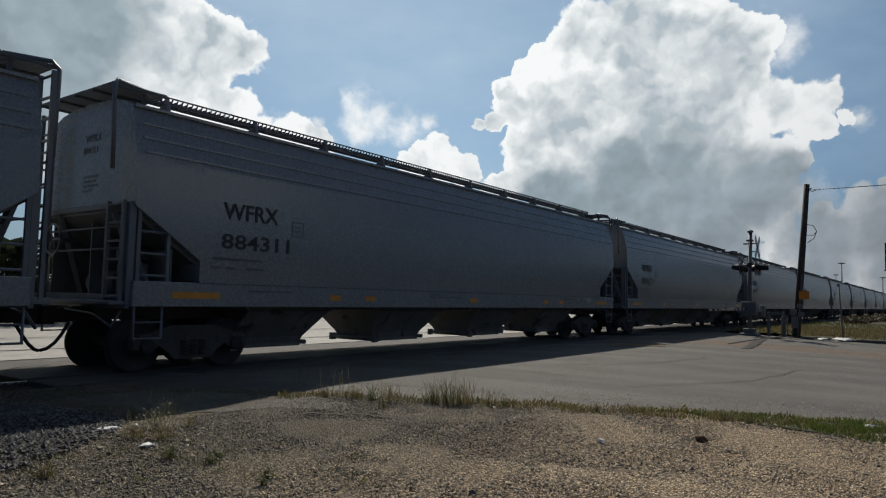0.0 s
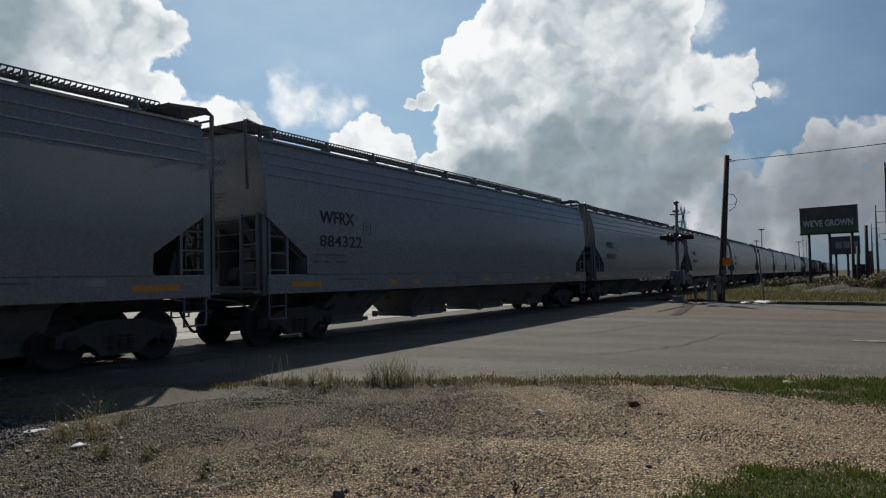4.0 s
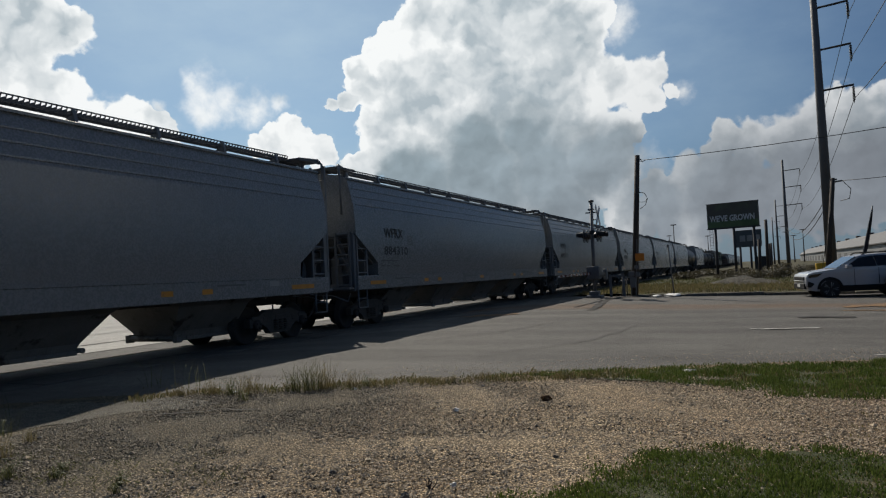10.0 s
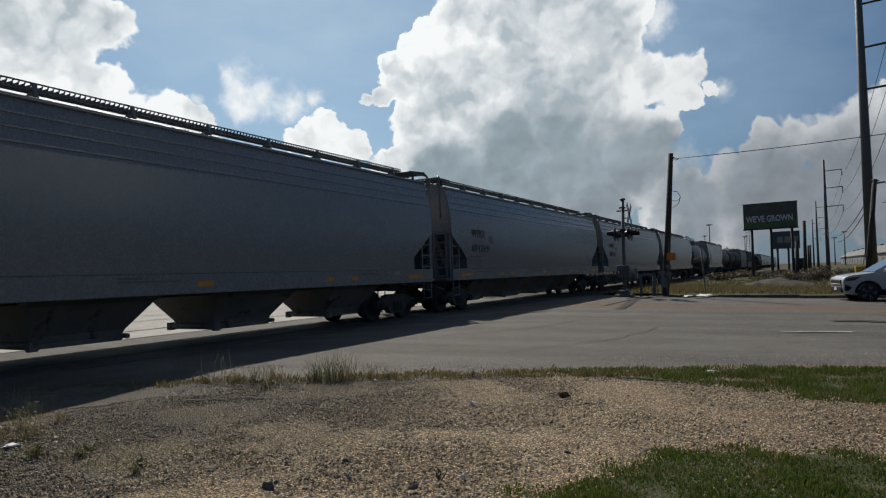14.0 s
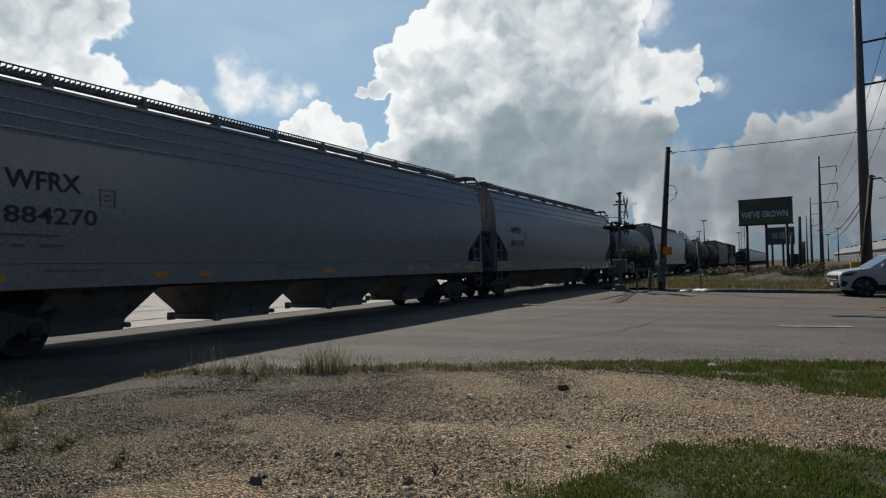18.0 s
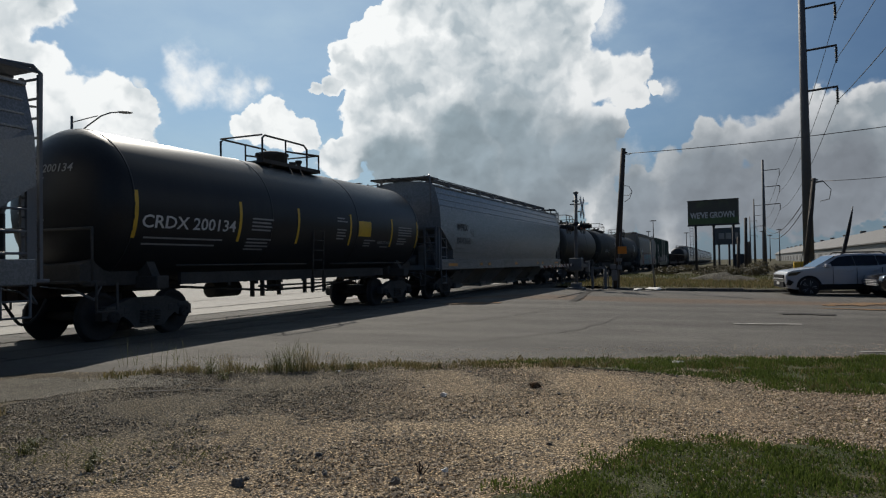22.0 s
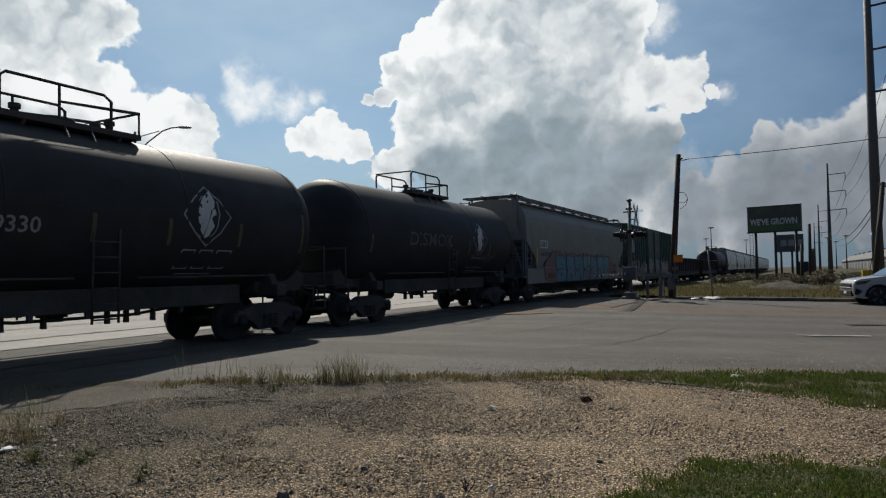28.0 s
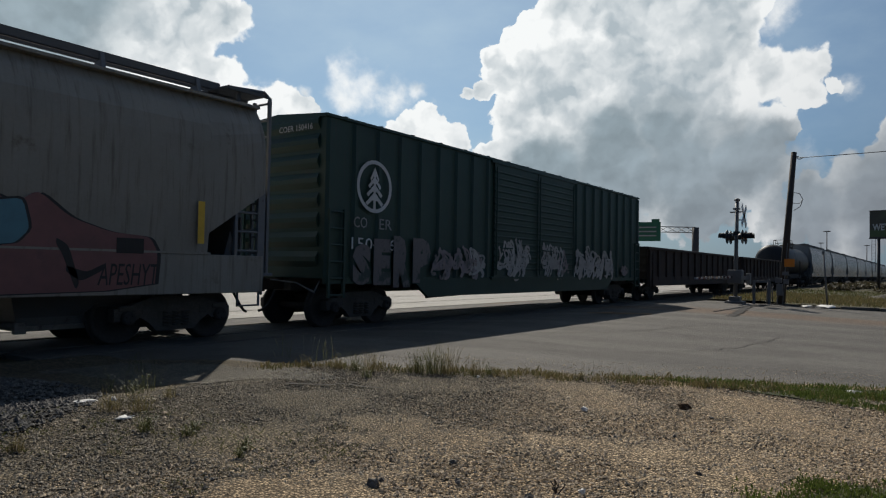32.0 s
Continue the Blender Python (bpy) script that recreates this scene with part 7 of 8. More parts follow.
def billboard():
    y = 75.0
    root = thing("billboard", "dark green advertising billboard on steel posts", "billboard")
    bm = B()
    slab(bm, [(-4.42, 75.0), (0.38, 74.0), (0.45, 74.25), (-4.35, 75.25)], "z", 4.80, 7.28)
    part("panel", bm, M_BBFACE, root)
    bm = B()
    slab(bm, [(-4.36, 74.972), (0.34, 73.993), (0.34, 73.988), (-4.36, 74.967)], "z", 4.88, 5.50)
    part("printed_field", bm, M_BBGREEN, root, "green printed lower band")
    bm = B()
    for z0, z1 in ((4.70, 4.80), (7.28, 7.34)):
        slab(bm, [(-4.48, 74.93), (0.42, 73.93), (0.5, 74.3), (-4.40, 75.3)], "z", z0, z1)
    part("panel_frame", bm, M_STEELP, root)
    d = Vector((4.8, -1.0, 0)).normalized()
    tx = words("WE'VE GROWN", 0.66, M_WHITE, root, "slogan", (0, 0, 0), "white slogan", wide=4.3, face="e", fat=0.03)
    tx.location, tx.rotation_euler = (-4.18, 74.90, 5.45), (0, 0, math.atan2(d.y, d.x))
    for x, yy in ((-3.7, 75.1), (-1.95, 74.75), (-0.1, 74.4)):
        part("post", rod(B(), (x, yy, gz(x) - 0.3), (x, yy, 4.75), 0.13, 10), M_STEELP, root)
    bm = B()
    for x in (-4.25, -3.95):
        rod(bm, (x, 75.15, 1.6), (x, 75.15, 4.75), 0.02, 5)
    for k in range(11):
        rod(bm, (-4.25, 75.15, 1.7 + k * 0.28), (-3.95, 75.15, 1.7 + k * 0.28), 0.014, 5)
    part("ladder", bm, M_STEELP, root)
    root = thing("billboard", "smaller dark billboard facing away on steel posts", "billboard")
    bm = B()
    slab(bm, [(-2.15, 86.0), (0.55, 85.2), (0.6, 85.5), (-2.1, 86.3)], "z", 2.95, 4.9)
    part("panel", bm, M_BBDARK, root)
    for k in range(3):
        bm = B()
        slab(bm, [(-1.7 + k * 0.75, 85.83 - k * 0.22), (-1.1 + k * 0.75, 85.65 - k * 0.22), (-1.1 + k * 0.75, 85.60 - k * 0.22), (-1.7 + k * 0.75, 85.78 - k * 0.22)], "z", 3.6, 4.3)
        part("printed_block", bm, M_WHITEF, root)
    for x, yy in ((-1.7, 86.1), (-0.6, 85.8), (0.35, 85.5)):
        part("post", rod(B(), (x, yy, gz(x) - 0.3), (x, yy, 3.0), 0.12, 8), M_STEELP, root)
    # cabinet and short post beside the boards
    bm = B()
    box(bm, 0, 1.1, 0, 0.6, -0.3, 1.9, 0.03)
    solo("equipment_cabinet", bm, M_SIGBLK, "dark metal equipment cabinet among the brush", "cabinet", at=(-0.2, 72.0, gz(0)))
    for x, yy, h in ((0.80, 62.0, 4.85), (0.2, 60.5, 3.2), (1.45, 95, 3.6), (1.9, 110, 4.0)):
        bm = B()
        rod(bm, (0, 0, -0.3), (0.05, 0, h), 0.14, 10, 0.12)
        solo("timber_post", bm, M_POLE, "plain dark timber post standing in the brush", "post", "timber posts", at=(x, yy, gz(x)))


def transmission_pole(x, y, h, arms, reach=2.5):
    root = thing("transmission_pole", "tall grey steel transmission pole with three side arms", "pole", "transmission poles", at=(x, y, gz(x)))
    part("pole_shaft", rod(B(), (0, 0, -0.3), (0, 0, h), 0.33, 14, 0.17), M_TPOLE, root)
    for z in arms:
        bm = B()
        pipe(bm, [(0.15, 0, z - 0.04), (reach * 0.4, 0, z), (reach + 0.04, 0, z + 0.08)], 0.07, 7)
        part("arm", bm, M_STEELP, root)
        bm = B()
        rod(bm, (reach, 0, z + 0.08), (reach, 0, z - 1.05), 0.03, 6)
        for k in range(9):
            rod(bm, (reach, 0, z - 0.05 - k * 0.1), (reach, 0, z - 0.10 - k * 0.1), 0.085, 8)
        part("insulator", bm, M_SIGBLK, root)


transmission_pole(4.25, 48.8, 22.0, (12.1, 14.7, 17.4), 1.85)
transmission_pole(4.7, 127.0, 18.2, (10.6, 13.6, 16.4))
transmission_pole(5.3, 210.0, 18.2, (10.6, 13.6, 16.4))
transmission_pole(5.9, 295.0, 18.2, (10.6, 13.6, 16.4))
for z0, z1 in ((11.05, 9.6), (13.65, 12.6), (16.35, 15.4)):
    wire((6.1, 48.8, z0), (7.2, 127, z1), 1.6, 0.02)
    wire((6.1, 48.8, z0), (5.6, -30, z0), 1.6, 0.02)
    wire((7.2, 127, z1), (7.8, 210, z1), 1.6, 0.025)
wire((4.3, 44.6, 5.6), (4.7, 127, 6.6), 1.9, 0.03)
wire((4.3, 44.6, 5.2), (4.7, 127, 6.0), 2.1, 0.03)


def wood_pole():
    root = thing("utility_pole", "short leaning dark timber utility pole", "pole")
    a, b = Vector((3.62, 44.8, gz(3.6) - 0.2)), Vector((4.26, 44.75, 5.85))
    part("pole_shaft", rod(B(), a, b, 0.17, 10, 0.12), M_POLE, root)
    bm = B()
    rod(bm, b + Vector((0.05, -0.1, -0.25)), b + Vector((0.45, -0.1, -0.2)), 0.05, 6)
    rod(bm, b + Vector((-0.2, -0.05, -0.1)), b + Vector((0.2, -0.05, -0.1)), 0.05, 6)
    part("wire_insulator", bm, M_ALU, root)
    bm = B()
    pipe(bm, [b + Vector((0.45, -0.1, -0.2)), b + Vector((0.85, -0.1, -0.7)), b + Vector((0.75, -0.1, -1.25)), b + Vector((0.3, -0.1, -1.35))], 0.02)
    part("cable_loop", bm, M_WIRE, root)
    bm = B()
    pipe(bm, [b + Vector((0, 0, -0.5)), Vector((3.2, 43.9, gz(3)))], 0.014)
    part("guy_wire", bm, M_WIRE, root)
    wire(b + Vector((0.45, -0.1, -0.2)), (22, 38, 8.2), 0.9, 0.018)
    bm = B()
    box(bm, 0, 0.9, 0, 0.5, -0.2, 1.25, 0.02)
    solo("yellow_utility_box", bm, M_YELLOW, "yellow utility box behind the parked cars", "utility box", at=(3.2, 46.0, gz(4)))


billboard()
wood_pole()


def feather_flag():
    root = thing("feather_flag", "dark feather banner flag on a leaning pole", "flag")
    a, b = Vector((3.85, 34.4, gz(4))), Vector((4.72, 34.4, 3.45))
    bm = B()
    pipe(bm, [a, a.lerp(b, 0.5), a.lerp(b, 0.9), b], 0.025, 6)
    part("flag_pole", bm, M_ALU, root)
    d, n = (b - a), 10
    left, right = [], []
    for k in range(n + 1):
        t = 0.42 + 0.58 * k / n
        p = a + d * t
        w = 0.20 * math.sin(math.pi * min(1, 0.25 + 0.75 * k / n)) ** 0.7
        left.append(p + Vector((0.01, 0.03 * math.sin(6 * t), 0)))
        right.append(p + Vector((w * 0.45 + 0.02, 0.06 * math.sin(9 * t), -w * 0.6)))
    bm = B()
    loft(bm, [left, right], False, False)
    bmesh.ops.solidify(bm, geom=bm.faces[:], thickness=0.012)
    part("flag_cloth", bm, M_FLAG, root)


feather_flag()


def warehouse():
    root = thing("warehouse", "long low warehouse with pale cladding and grey metal roof", "building")
    x = 30.0
    bm = B()
    box(bm, x, x + 60, 150, 600, -0.5, 4.3)
    part("wall", bm, M_WALLW, root)
    bm = B()
    slab(bm, [(x - 0.8, 4.2), (x - 0.8, 4.5), (x + 5, 8.3), (x + 55, 8.3), (x + 60.8, 4.5), (x + 60.8, 4.2)], "y", 149, 601)
    part("roof", bm, M_ROOFG, root)
    for k in range(20):
        bm = B()
        yy = 165 + k * 21
        box(bm, x - 0.12, x + 0.05, yy, yy + 9, 0.0, 2.6)
        part("loading_door", bm, M_ROOFG, root)
    for k in range(12):
        bm = B()
        yy = 170 + k * 35
        lathe(bm, [(8.0, 0.7), (8.7, 0.7), (8.8, 0.95), (9.1, 0.8)], "z", 10, (x + 6, yy, 0))
        part("roof_vent", bm, M_ROOFG, root)


warehouse()


def bush(x, y, r, h, seed):
    rnd = random.Random(seed)
    verts, faces = [], []
    lobes = [(rnd.uniform(-0.6, 0.6) * r, rnd.uniform(-0.6, 0.6) * r, rnd.uniform(0.25, 0.75) * h, rnd.uniform(0.35, 0.6)) for _ in range(7)]
    for k in range(900):
        lx, ly, lz, lr = rnd.choice(lobes)
        v = Vector((rnd.gauss(0, 1), rnd.gauss(0, 1), rnd.gauss(0, 1))).normalized() * rnd.uniform(0.6, 1.05)
        p = Vector((lx + v.x * lr * r, ly + v.y * lr * r, max(0.02, lz + v.z * lr * h * 0.6)))
        a = Vector((rnd.gauss(0, 1), rnd.gauss(0, 1), rnd.gauss(0, 1))).normalized()
        b = a.orthogonal().normalized()
        s = rnd.uniform(0.05, 0.12)
        i = len(verts)
        verts += [tuple(p - a * s), tuple(p + b * s * 0.5), tuple(p + a * s), tuple(p - b * s * 0.5)]
        faces.append((i, i + 1, i + 2, i + 3))
    root = thing("bush", "low scrubby brownish roadside bush", "bush", "bushes along the field", at=(x, y, gz(x) + 0.06))
    o = new("leaves", raw("leaves", verts, faces, M_SCRUB))
    o.parent = root
    bm = B()
    for lx, ly, lz, lr in lobes:
        rod(bm, (0, 0, -0.1), (lx, ly, lz), 0.03, 5, 0.012)
    part("stem", bm, M_POLE, root)


rb = random.Random(19)
for k in range(46):
    yy = rb.uniform(52, 90)
    xx = rb.uniform(-6.6, 9.5) if k < 34 else rb.uniform(6, 16)
    bush(xx, yy, rb.uniform(1.0, 1.9), rb.uniform(0.45, 0.8) if xx < 0 else rb.uniform(0.6, 1.15), 300 + k)
# gravel mound behind the kerb
bm = B()
bmesh.ops.create_grid(bm, x_segments=28, y_segments=20, size=1.0)
for v in bm.verts:
    r = math.hypot(v.co.x, v.co.y)
    z = 0.62 * max(0.0, 1 - r) ** 0.9 + 0.10 * noise.noise(v.co * 5) * (1 if r < 1 else 0) - 0.05
    v.co = (v.co.x * 2.6, v.co.y * 1.8, z)
solo("gravel_mound", bm, M_LOTG, "low grey heap of spoil in the dry grass", "mound", at=(-0.9, 45.0, gz(0) + 0.08))


def hedge(x, count, lo, hi, height, size, label, seed):
    """A row of scrub beyond the frontage road; height gives its top along y."""
    rnd = random.Random(seed)
    verts, faces = [], []
    for k in range(count):
        y = rnd.uniform(lo, hi)
        p = Vector((x + rnd.uniform(-2, 2) * min(1.0, size * 2), y, height(y) * rnd.random() ** 0.7))
        a = Vector((rnd.gauss(0, 1), rnd.gauss(0, 1), rnd.gauss(0, 1))).normalized()
        b = a.orthogonal().normalized()
        q = rnd.uniform(0.55, 1.3) * size
        i = len(verts)
        verts += [tuple(p - a * q), tuple(p + b * q * 0.6), tuple(p + a * q), tuple(p - b * q * 0.6)]
        faces.append((i, i + 1, i + 2, i + 3))
    tagged(new("far_scrub", raw("far_scrub", verts, faces, M_BRUSH)), label, "scrub", "", "stuff")


hedge(-76, 26000, -80, 300, lambda y: 1.6 + 4.2 * smooth01((y - 50) / 40) + (1.5 + 2.5 * smooth01((y - 50) / 40)) * (0.5 + 0.5 * noise.noise(Vector((y * 0.11, 2, 0)))) + 0.6 * noise.noise(Vector((y * 0.6, 5, 0))), 0.55, "dark row of scrub far beyond the frontage road", 61)
hedge(-29, 9000, -34, 16, lambda y: 2.9 + 0.9 * noise.noise(Vector((y * 0.2, 9, 0))) + 0.5 * noise.noise(Vector((y * 0.9, 4, 0))), 0.28, "dark clump of scrub beside the frontage road", 63)


def reflection_belt():
    """Unseen leafy backdrop across the lot, added so the wagon sides reflect a dark band."""
    rnd = random.Random(62)
    verts, faces = [], []
    for k in range(15000):
        y = rnd.uniform(-150, 160)
        top = 7.0 + 2.5 * noise.noise(Vector((y * 0.07, 8, 0))) + 1.2 * noise.noise(Vector((y * 0.4, 3, 0)))
        p = Vector((62 + rnd.uniform(-3, 3), y, top * rnd.random() ** 0.8))
        a = Vector((rnd.gauss(0, 1), rnd.gauss(0, 1), rnd.gauss(0, 1))).normalized()
        b = a.orthogonal().normalized()
        q = rnd.uniform(0.5, 1.0)
        i = len(verts)
        verts += [tuple(p - a * q), tuple(p + b * q * 0.6), tuple(p + a * q), tuple(p - b * q * 0.6)]
        faces.append((i, i + 1, i + 2, i + 3))
    tagged(new("unseen_tree_belt", raw("unseen_tree_belt", verts, faces, M_BRUSH)), "unseen dark belt of leaves added to darken the wagon reflections", "trees", "", "stuff")


reflection_belt()


def street_lamp(x, y, h, arms, label="galvanised street lamp with curved arm"):
    root = thing("street_lamp", label, "street lamp", "street lamps", at=(x, y, 0))
    part("lamp_post", rod(B(), (0, 0, 0), (0, 0, h), 0.11, 10, 0.07), M_ALU, root)
    for dx, dy in arms:
        d = Vector((dx, dy, 0))
        bm = B()
        pts = [Vector((0, 0, h - 1.3)), d * 0.30 + Vector((0, 0, h - 0.55)), d * 0.62 + Vector((0, 0, h + 0.10)), d * 0.82 + Vector((0, 0, h + 0.30)), d + Vector((0, 0, h + 0.36))]
        pipe(bm, pts, 0.04, 7)
        pipe(bm, [Vector((0, 0, h - 0.35)), d * 0.55 + Vector((0, 0, h + 0.10))], 0.03, 6)
        part("lamp_arm", bm, M_ALU, root)
        e = d.normalized()
        bm = B()
        lathe(bm, [(-0.1, 0.03), (0.0, 0.10), (0.3, 0.15), (0.6, 0.11), (0.72, 0.03)], "y", 12)
        for v in bm.verts:
            q = v.co
            v.co = Vector((e.x * q.y - e.y * q.x, e.y * q.y + e.x * q.x, q.z * 0.55)) + d + Vector((0, 0, h + 0.36))
        part("lamp_head", bm, M_ALU, root)


street_lamp(-33.2, 26.2, 9.7, [(1.7, 1.6)])
street_lamp(-41.9, 27.4, 11.3, [(1.1, 1.6), (-1.1, -1.4)])
street_lamp(-39.6, 63.8, 9.9, [(1.6, 1.0)])


def high_mast(x, y, h):
    root = thing("high_mast_light", "tall slender floodlight mast far behind the train", "light mast", "floodlight masts", at=(x, y, 0))
    part("mast_shaft", rod(B(), (0, 0, 0), (0, 0, h), 0.26, 8, 0.12), M_STEELP, root)
    bm = B()
    lathe(bm, [(h - 0.1, 0.3), (h + 0.02, 1.1), (h + 0.22, 1.1), (h + 0.3, 0.2)], "z", 10)
    part("lamp_ring", bm, M_STEELP, root)


for x, y, h in ((-27, 258.5, 15.6), (-36.4, 328, 14.6), (-20, 330, 13.5), (10.5, 300, 12.0), (14, 320, 11.0), (16.5, 300, 12.5)):
    high_mast(x, y, h)


def gantry():
    root = thing("sign_gantry", "highway sign gantry with green sign panel", "road sign")
    part("column", rod(B(), (-31.2, 116, -0.2), (-31.2, 116, 8.7), 0.55, 12), M_STEELP, root)
    bm = B()
    a, b = Vector((-31.2, 116, 8.4)), Vector((-48, 111, 8.8))
    n = 12
    for o in ((0, 0, 0.35), (0, 0, -0.55)):
        rod(bm, a + Vector(o), b + Vector(o), 0.07, 6)
    for k in range(n):
        p, q = a.lerp(b, k / n), a.lerp(b, (k + 1) / n)
        rod(bm, p + Vector((0, 0, 0.35)), q + Vector((0, 0, -0.55)), 0.05, 5)
        rod(bm, p + Vector((0, 0, -0.55)), q + Vector((0, 0, 0.35)), 0.05, 5)
    part("truss", bm, M_ALU, root)
    for x0, x1, z0, z1 in ((-41.5, -36.2, 6.4, 9.6), (-37.6, -36.4, 9.6, 10.1), (-40.5, -39.9, 9.6, 10.1)):
        bm = B()
        slab(bm, [(x0, 112.2 + (x0 + 41.5) * 0.25), (x1, 112.2 + (x1 + 41.5) * 0.25), (x1, 112.35 + (x1 + 41.5) * 0.25), (x0, 112.35 + (x0 + 41.5) * 0.25)], "z", z0, z1)
        part("sign_panel", bm, M_GREENS, root)
    for z in (8.6, 7.9, 7.2):
        bm = B()
        slab(bm, [(-41.0, 112.15), (-36.8, 113.2), (-36.8, 113.25), (-41.0, 112.2)], "z", z, z + 0.22)
        part("sign_text_bar", bm, M_WHITEF, root)


gantry()


# ---- waiting cars ----
def car_wheel(parent, x, y, r=0.34, w=0.22):
    out = 1 if y < 0 else -1
    bm = B()
    lathe(bm, [(-w / 2, r - 0.07), (-w / 2, r - 0.02), (-w / 2 + 0.03, r), (w / 2 - 0.03, r), (w / 2, r - 0.02), (w / 2, r - 0.07)], "y", 26)
    t = part("wheel", bm, M_RUBBER, parent, at=(x, y, r))
    bm = B()
    s = -out * w / 2
    lathe(bm, [(s * 0.6, r - 0.06), (s, r - 0.075), (s * 0.7, r - 0.10)], "y", 26)
    lathe(bm, [(s * 0.5, 0.04), (s * 0.9, 0.05), (s * 0.95, 0.02)], "y", 12)
    for k in range(5):
        a = k * math.tau / 5
        for da in (-0.16, 0.16):
            rod(bm, (0.03 * math.cos(a), s * 0.8, 0.03 * math.sin(a)), ((r - 0.08) * math.cos(a + da), s * 0.85, (r - 0.08) * math.sin(a + da)), 0.022, 6)
    part("rim", bm, M_RIM, t)


def shell(bm, outline, half, tuck, z_lo, z_hi):
    """A car body: side outline (x, z) swept across its width and tucked in towards top and bottom."""
    def inset(z):
        t = (z - z_lo) / (z_hi - z_lo)
        return half - tuck * max(0.0, t - 0.55) ** 1.3 - 0.05 * max(0.0, 0.25 - t) / 0.25
    rings = []
    for f in (-1.0, -0.93, -0.5, 0.0, 0.5, 0.93, 1.0):
        k = 0.985 if abs(f) == 1.0 else 1.0
        rings.append([(x * k, f * inset(z), z if abs(f) < 1 else z_lo + (z - z_lo) * 0.985 + 0.005) for x, z in outline])
    loft(bm, rings, True, True, True)


def suv():
    root = thing("parked_suv", "white compact sport utility car waiting at the crossing", "car", "cars waiting at the crossing")
    bm = B()
    # nose points to -x; origin under the middle
    body = [(-2.06, 0.34), (-2.12, 0.50), (-2.12, 0.80), (-2.06, 0.93), (-1.86, 1.00), (-1.05, 1.10), (-0.95, 1.12), (1.95, 1.14), (2.06, 1.02), (2.10, 0.70), (2.04, 0.40), (1.75, 0.28), (-1.80, 0.26)]
    shell(bm, body, 0.885, 0.05, 0.26, 1.14)
    part("body", bm, M_CARWHITE, root)
    bm = B()
    roof = [(-1.02, 1.10), (-0.28, 1.56), (0.0, 1.62), (0.8, 1.645), (1.55, 1.60), (1.78, 1.52), (2.02, 1.12)]
    rings = []
    for f in (-1.0, -0.9, 0.0, 0.9, 1.0):
        rings.append([(x, f * (0.85 - 0.20 * (z - 1.1) / 0.55), z - (0.04 if abs(f) == 1.0 and z > 1.3 else 0.0)) for x, z in roof])
    loft(bm, rings, True, True, True)
    part("cabin", bm, M_CARWHITE, root)
    for s in (-1, 1):
        for poly in ([(-0.74, 1.14), (-0.18, 1.50), (0.30, 1.55), (0.38, 1.15)], [(0.40, 1.15), (0.32, 1.55), (1.10, 1.545), (1.18, 1.16)], [(1.20, 1.16), (1.12, 1.545), (1.48, 1.52), (1.66, 1.40), (1.62, 1.22)]):
            bm = B()
            vs = []
            for x, z in poly:
                h = 0.85 - 0.20 * (z - 1.1) / 0.55 + 0.012
                vs.append(bm.verts.new((x, s * h, z)))
            bm.faces.new(vs)
            bmesh.ops.solidify(bm, geom=bm.faces[:], thickness=0.01)
            part("side_window", bm, M_GLASS, root)
        bm = B()
        box(bm, -0.72, -0.52, *sorted((s * 0.86, s * 1.04)), 1.10, 1.24, 0.03)
        part("mirror", bm, M_CARWHITE, root)
        bm = B()
        slab(bm, [(-2.09, 0.78), (-1.98, 0.90), (-1.50, 0.97), (-1.72, 0.82)], "y", s * 0.78 - 0.10, s * 0.78 + 0.115)
        lamp = part("headlamp", bm, M_GLASS, root)
        bm = B()
        slab(bm, [(-2.06, 0.82), (-1.98, 0.885), (-1.80, 0.91), (-1.88, 0.84)], "y", s * 0.78 - 0.09, s * 0.78 + 0.12)
        part("headlamp_lens", bm, M_LAMP, lamp)
        bm = B()
        slab(bm, [(-2.11, 0.44), (-1.98, 0.42), (-1.84, 0.56), (-2.05, 0.66)], "y", s * 0.78 - 0.16, s * 0.78 + 0.112)
        part("fog_lamp_recess", bm, M_PLASTIC, root)
        bm = B()
        slab(bm, [(1.90, 0.86), (2.06, 0.86), (2.04, 1.08), (1.84, 1.10)], "y", s * 0.80 - 0.09, s * 0.80 + 0.09)
        part("tail_lamp", bm, M_REDLENS, root)
        bm = B()
        pipe(bm, [(-0.05, s * 0.60, 1.60), (0.1, s * 0.60, 1.68), (1.35, s * 0.60, 1.67), (1.5, s * 0.60, 1.61)], 0.022)
        part("roof_rail", bm, M_PLASTIC, root)
        bm = B()
        box(bm, -0.95, 0.95, *sorted((s * 0.86, s * 0.905)), 0.24, 0.46, 0.02)
        part("sill_cladding", bm, M_PLASTIC, root)
        for x in (-1.28, 1.28):
            bm = B()
            n = 16
            ring_o = [(x + 0.46 * math.cos(math.pi * k / n), 0.34 + 0.46 * math.sin(math.pi * k / n)) for k in range(n + 1)]
            ring_i = [(x + 0.36 * math.cos(math.pi * k / n), 0.34 + 0.36 * math.sin(math.pi * k / n)) for k in range(n, -1, -1)]
            slab(bm, ring_o + ring_i, "y", *sorted((s * 0.86, s * 0.90)))
            part("wheel_arch", bm, M_PLASTIC, root)
            bm = B()
            rod(bm, (x, s * 0.70, 0.34), (x, s * 0.874, 0.34), 0.37, 20)
            part("wheel_well", bm, M_RUBBER, root)
            car_wheel(root, x, s * 0.80)
        bm = B()
        for x in (-0.42, 0.42, 1.3):
            box(bm, x - 0.004, x + 0.004, *sorted((s * 0.86, s * 0.889)), 0.42, 1.10)
        part("door_seam", bm, M_PLASTIC, root)
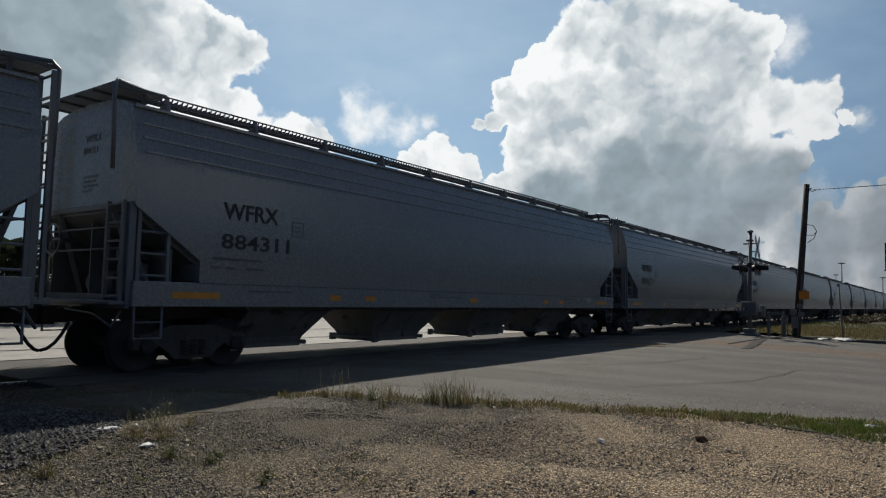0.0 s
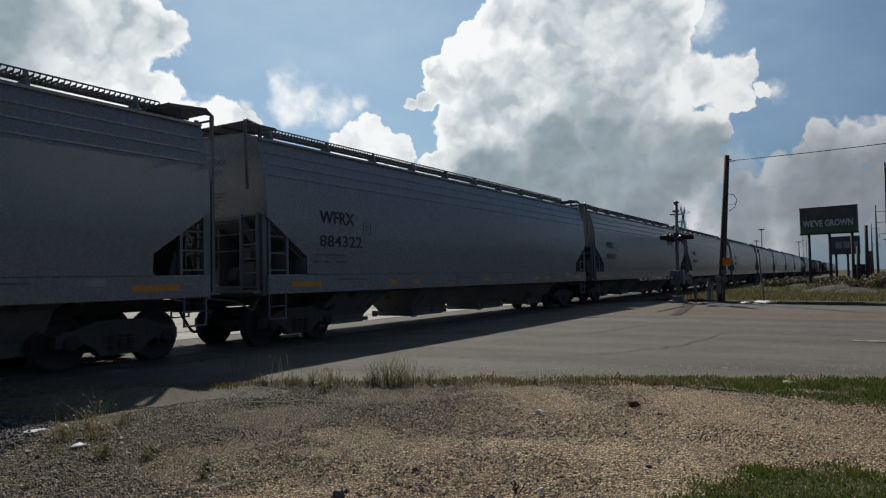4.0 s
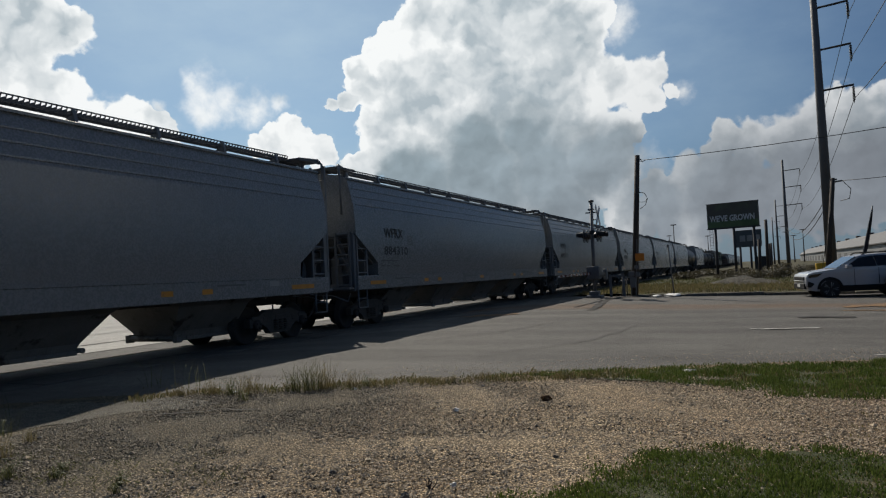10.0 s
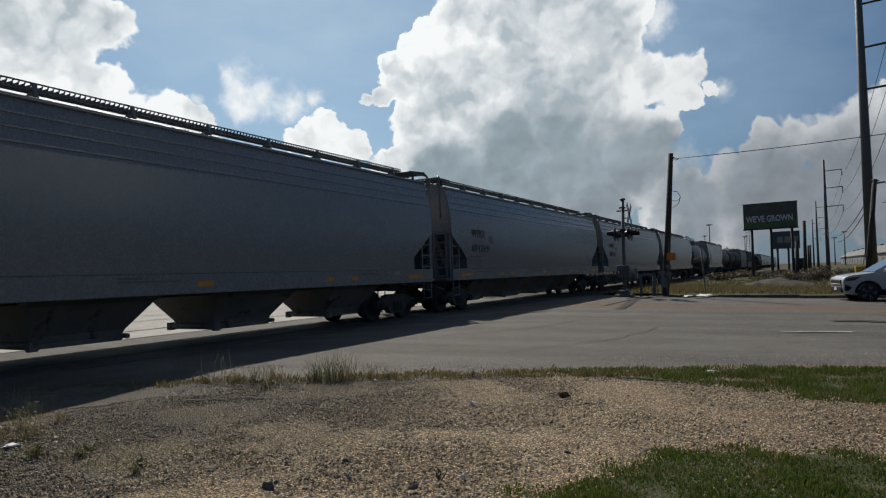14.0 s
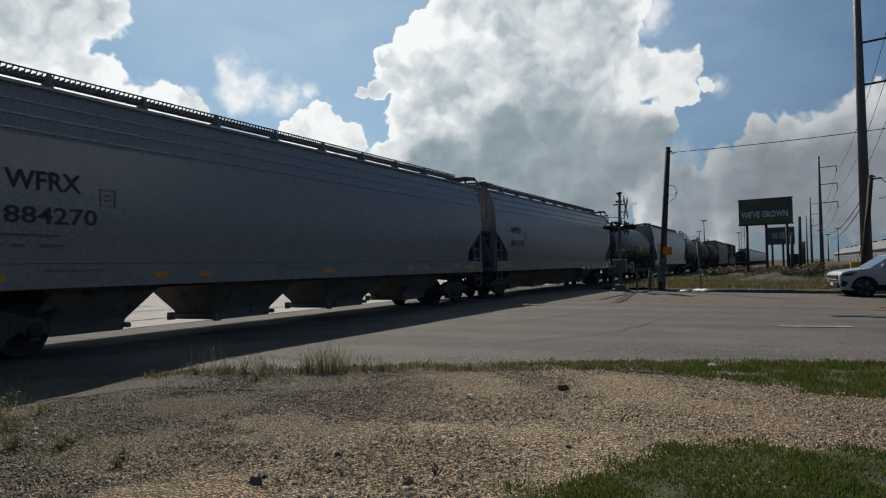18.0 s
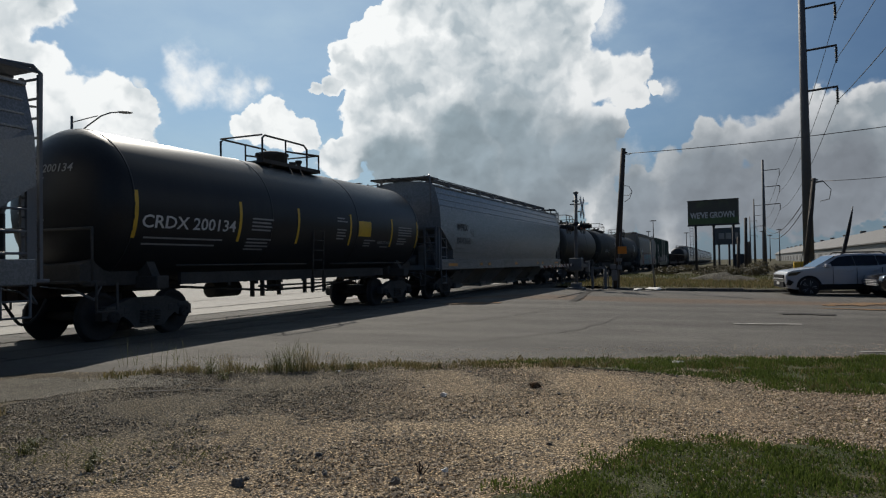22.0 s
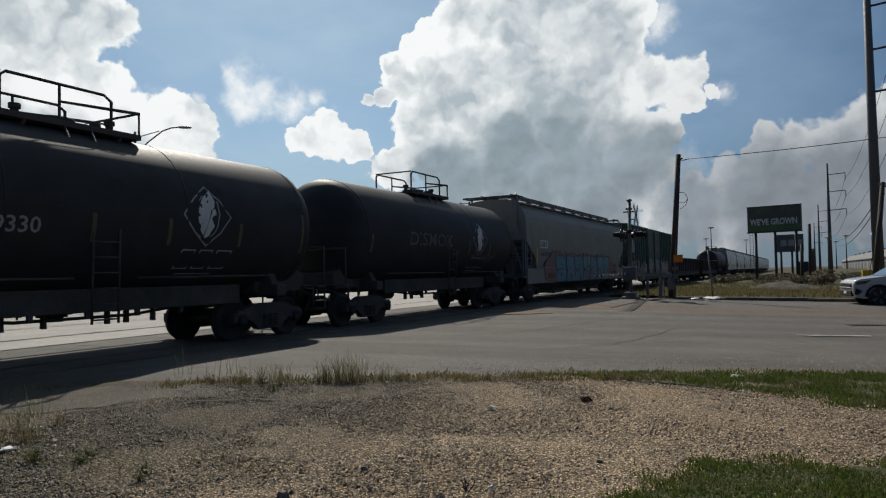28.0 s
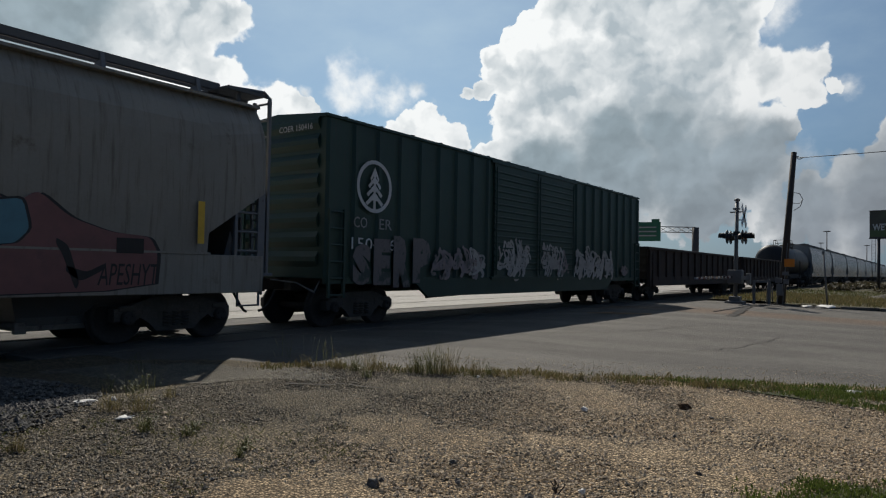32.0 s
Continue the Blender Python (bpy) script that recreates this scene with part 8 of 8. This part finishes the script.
        for x in (0.18, 1.1):
            bm = B()
            box(bm, x - 0.10, x + 0.10, *sorted((s * 0.88, s * 0.915)), 0.95, 0.99, 0.01)
            part("door_handle", bm, M_CARWHITE, root)
    bm = B()
    slab(bm, [(-0.99, 1.13), (-0.30, 1.545), (-0.26, 1.53), (-0.95, 1.11)], "y", -0.72, 0.72)
    for v in bm.verts:
        v.co.x -= 0.015
    part("windscreen", bm, M_GLASS, root)
    bm = B()
    slab(bm, [(1.83, 1.50), (2.04, 1.16), (2.06, 1.17), (1.85, 1.51)], "y", -0.62, 0.62)
    part("rear_window", bm, M_GLASS, root)
    bm = B()
    box(bm, -2.155, -2.04, -0.66, 0.66, 0.70, 0.84, 0.02)
    box(bm, -2.16, -2.04, -0.70, 0.70, 0.36, 0.58, 0.02)
    part("grille", bm, M_PLASTIC, root)
    bm = B()
    box(bm, -2.165, -2.12, -0.66, 0.66, 0.655, 0.69, 0.008)
    part("chrome_bar", bm, M_RIM, root)
    bm = B()
    box(bm, -2.17, -2.14, -0.17, 0.17, 0.44, 0.55, 0.004)
    part("plain_plate", bm, M_PAPER, root)
    return root


def sedan():
    root = thing("parked_sedan", "black sedan car waiting behind another car", "car", "cars waiting at the crossing")
    bm = B()
    body = [(-2.28, 0.40), (-2.33, 0.58), (-2.22, 0.78), (-1.95, 0.86), (-1.0, 0.95), (-0.85, 0.96), (1.7, 1.0), (2.2, 1.0), (2.30, 0.85), (2.32, 0.55), (2.2, 0.30), (-2.1, 0.24)]
    shell(bm, body, 0.91, 0.06, 0.24, 1.0)
    part("body", bm, M_CARBLACK, root)
    bm = B()
    roof = [(-0.95, 0.94), (-0.15, 1.38), (0.25, 1.45), (0.9, 1.44), (1.9, 1.0)]
    rings = []
    for f in (-1.0, -0.9, 0.0, 0.9, 1.0):
        rings.append([(x, f * (0.84 - 0.22 * (z - 0.95) / 0.5), z - (0.03 if abs(f) == 1.0 and z > 1.2 else 0.0)) for x, z in roof])
    loft(bm, rings, True, True, True)
    part("cabin", bm, M_CARBLACK, root)
    for s in (-1, 1):
        for poly in ([(-0.62, 1.0), (-0.05, 1.33), (0.30, 1.38), (0.34, 1.0)], [(0.42, 1.0), (0.38, 1.385), (0.85, 1.37), (1.35, 1.05)]):
            bm = B()
            vs = [bm.verts.new((x, s * (0.84 - 0.22 * (z - 0.95) / 0.5 + 0.012), z)) for x, z in poly]
            bm.faces.new(vs)
            bmesh.ops.solidify(bm, geom=bm.faces[:], thickness=0.01)
            part("side_window", bm, M_GLASS, root)
        bm = B()
        slab(bm, [(-2.24, 0.66), (-1.98, 0.80), (-1.70, 0.82), (-1.92, 0.68)], "y", s * 0.80 - 0.11, s * 0.80 + 0.11)
        part("headlamp", bm, M_LAMP, root)
        bm = B()
        box(bm, -0.66, -0.48, *sorted((s * 0.86, s * 1.02)), 0.96, 1.08, 0.03)
        part("mirror", bm, M_CARBLACK, root)
        for x in (-1.38, 1.40):
            bm = B()
            rod(bm, (x, s * 0.72, 0.33), (x, s * 0.90, 0.33), 0.37, 20)
            part("wheel_well", bm, M_RUBBER, root)
            car_wheel(root, x, s * 0.82, 0.33)
    bm = B()
    slab(bm, [(-0.93, 0.97), (-0.18, 1.375), (-0.14, 1.36), (-0.89, 0.95)], "y", -0.70, 0.70)
    for v in bm.verts:
        v.co.x -= 0.015
    part("windscreen", bm, M_GLASS, root)
    bm = B()
    for z in (0.44, 0.50, 0.56, 0.62):
        box(bm, -2.355, -2.26, -0.55, 0.55, z, z + 0.025, 0.006)
    part("grille", bm, M_RIM, root)
    return root


c = suv()
c.location, c.rotation_euler = (3.62, 31.0, gz(4.0)), (0, 0, radians(12))
c = sedan()
c.location, c.rotation_euler = (6.75, 29.6, gz(6.0)), (0, 0, radians(12))


# ---- motion ----
def motions():
    end = 32.0
    for car, c in CARS:
        walk(car, [(t, pose(TRACK_X, c - SPEED * t, 0)) for t in (0.0, 8.0, 16.0, 24.0, end)])
        for tr in [o for o in car.children if o.name.startswith("truck")]:
            for ws in [o for o in tr.children if o.name.startswith("wheelset")]:
                y, z = ws.location.y, ws.location.z
                t0 = max(0.0, (c - 42.0) / SPEED)
                t1 = min(end, (c + 14.0) / SPEED)
                if t1 <= t0 + 0.2:
                    walk(ws, [(0.0, pose(0, y, z)), (end, pose(0, y, z))])
                    continue
                f0, f1 = round(t0 * FPS), round(t1 * FPS)
                rows = [(0.0, pose(0, y, z))] if f0 > 0 else []
                k = 0
                for f in range(f0, f1 + 1, 2):
                    rows.append((f / FPS, pose(0, y, z, math.degrees(SPEED * 2 / FPS / WHEEL_R) * k)))
                    k += 1
                if rows[-1][0] < end - 0.05:
                    rows.append((end, rows[-1][1]))
                walk(ws, rows)


motions()
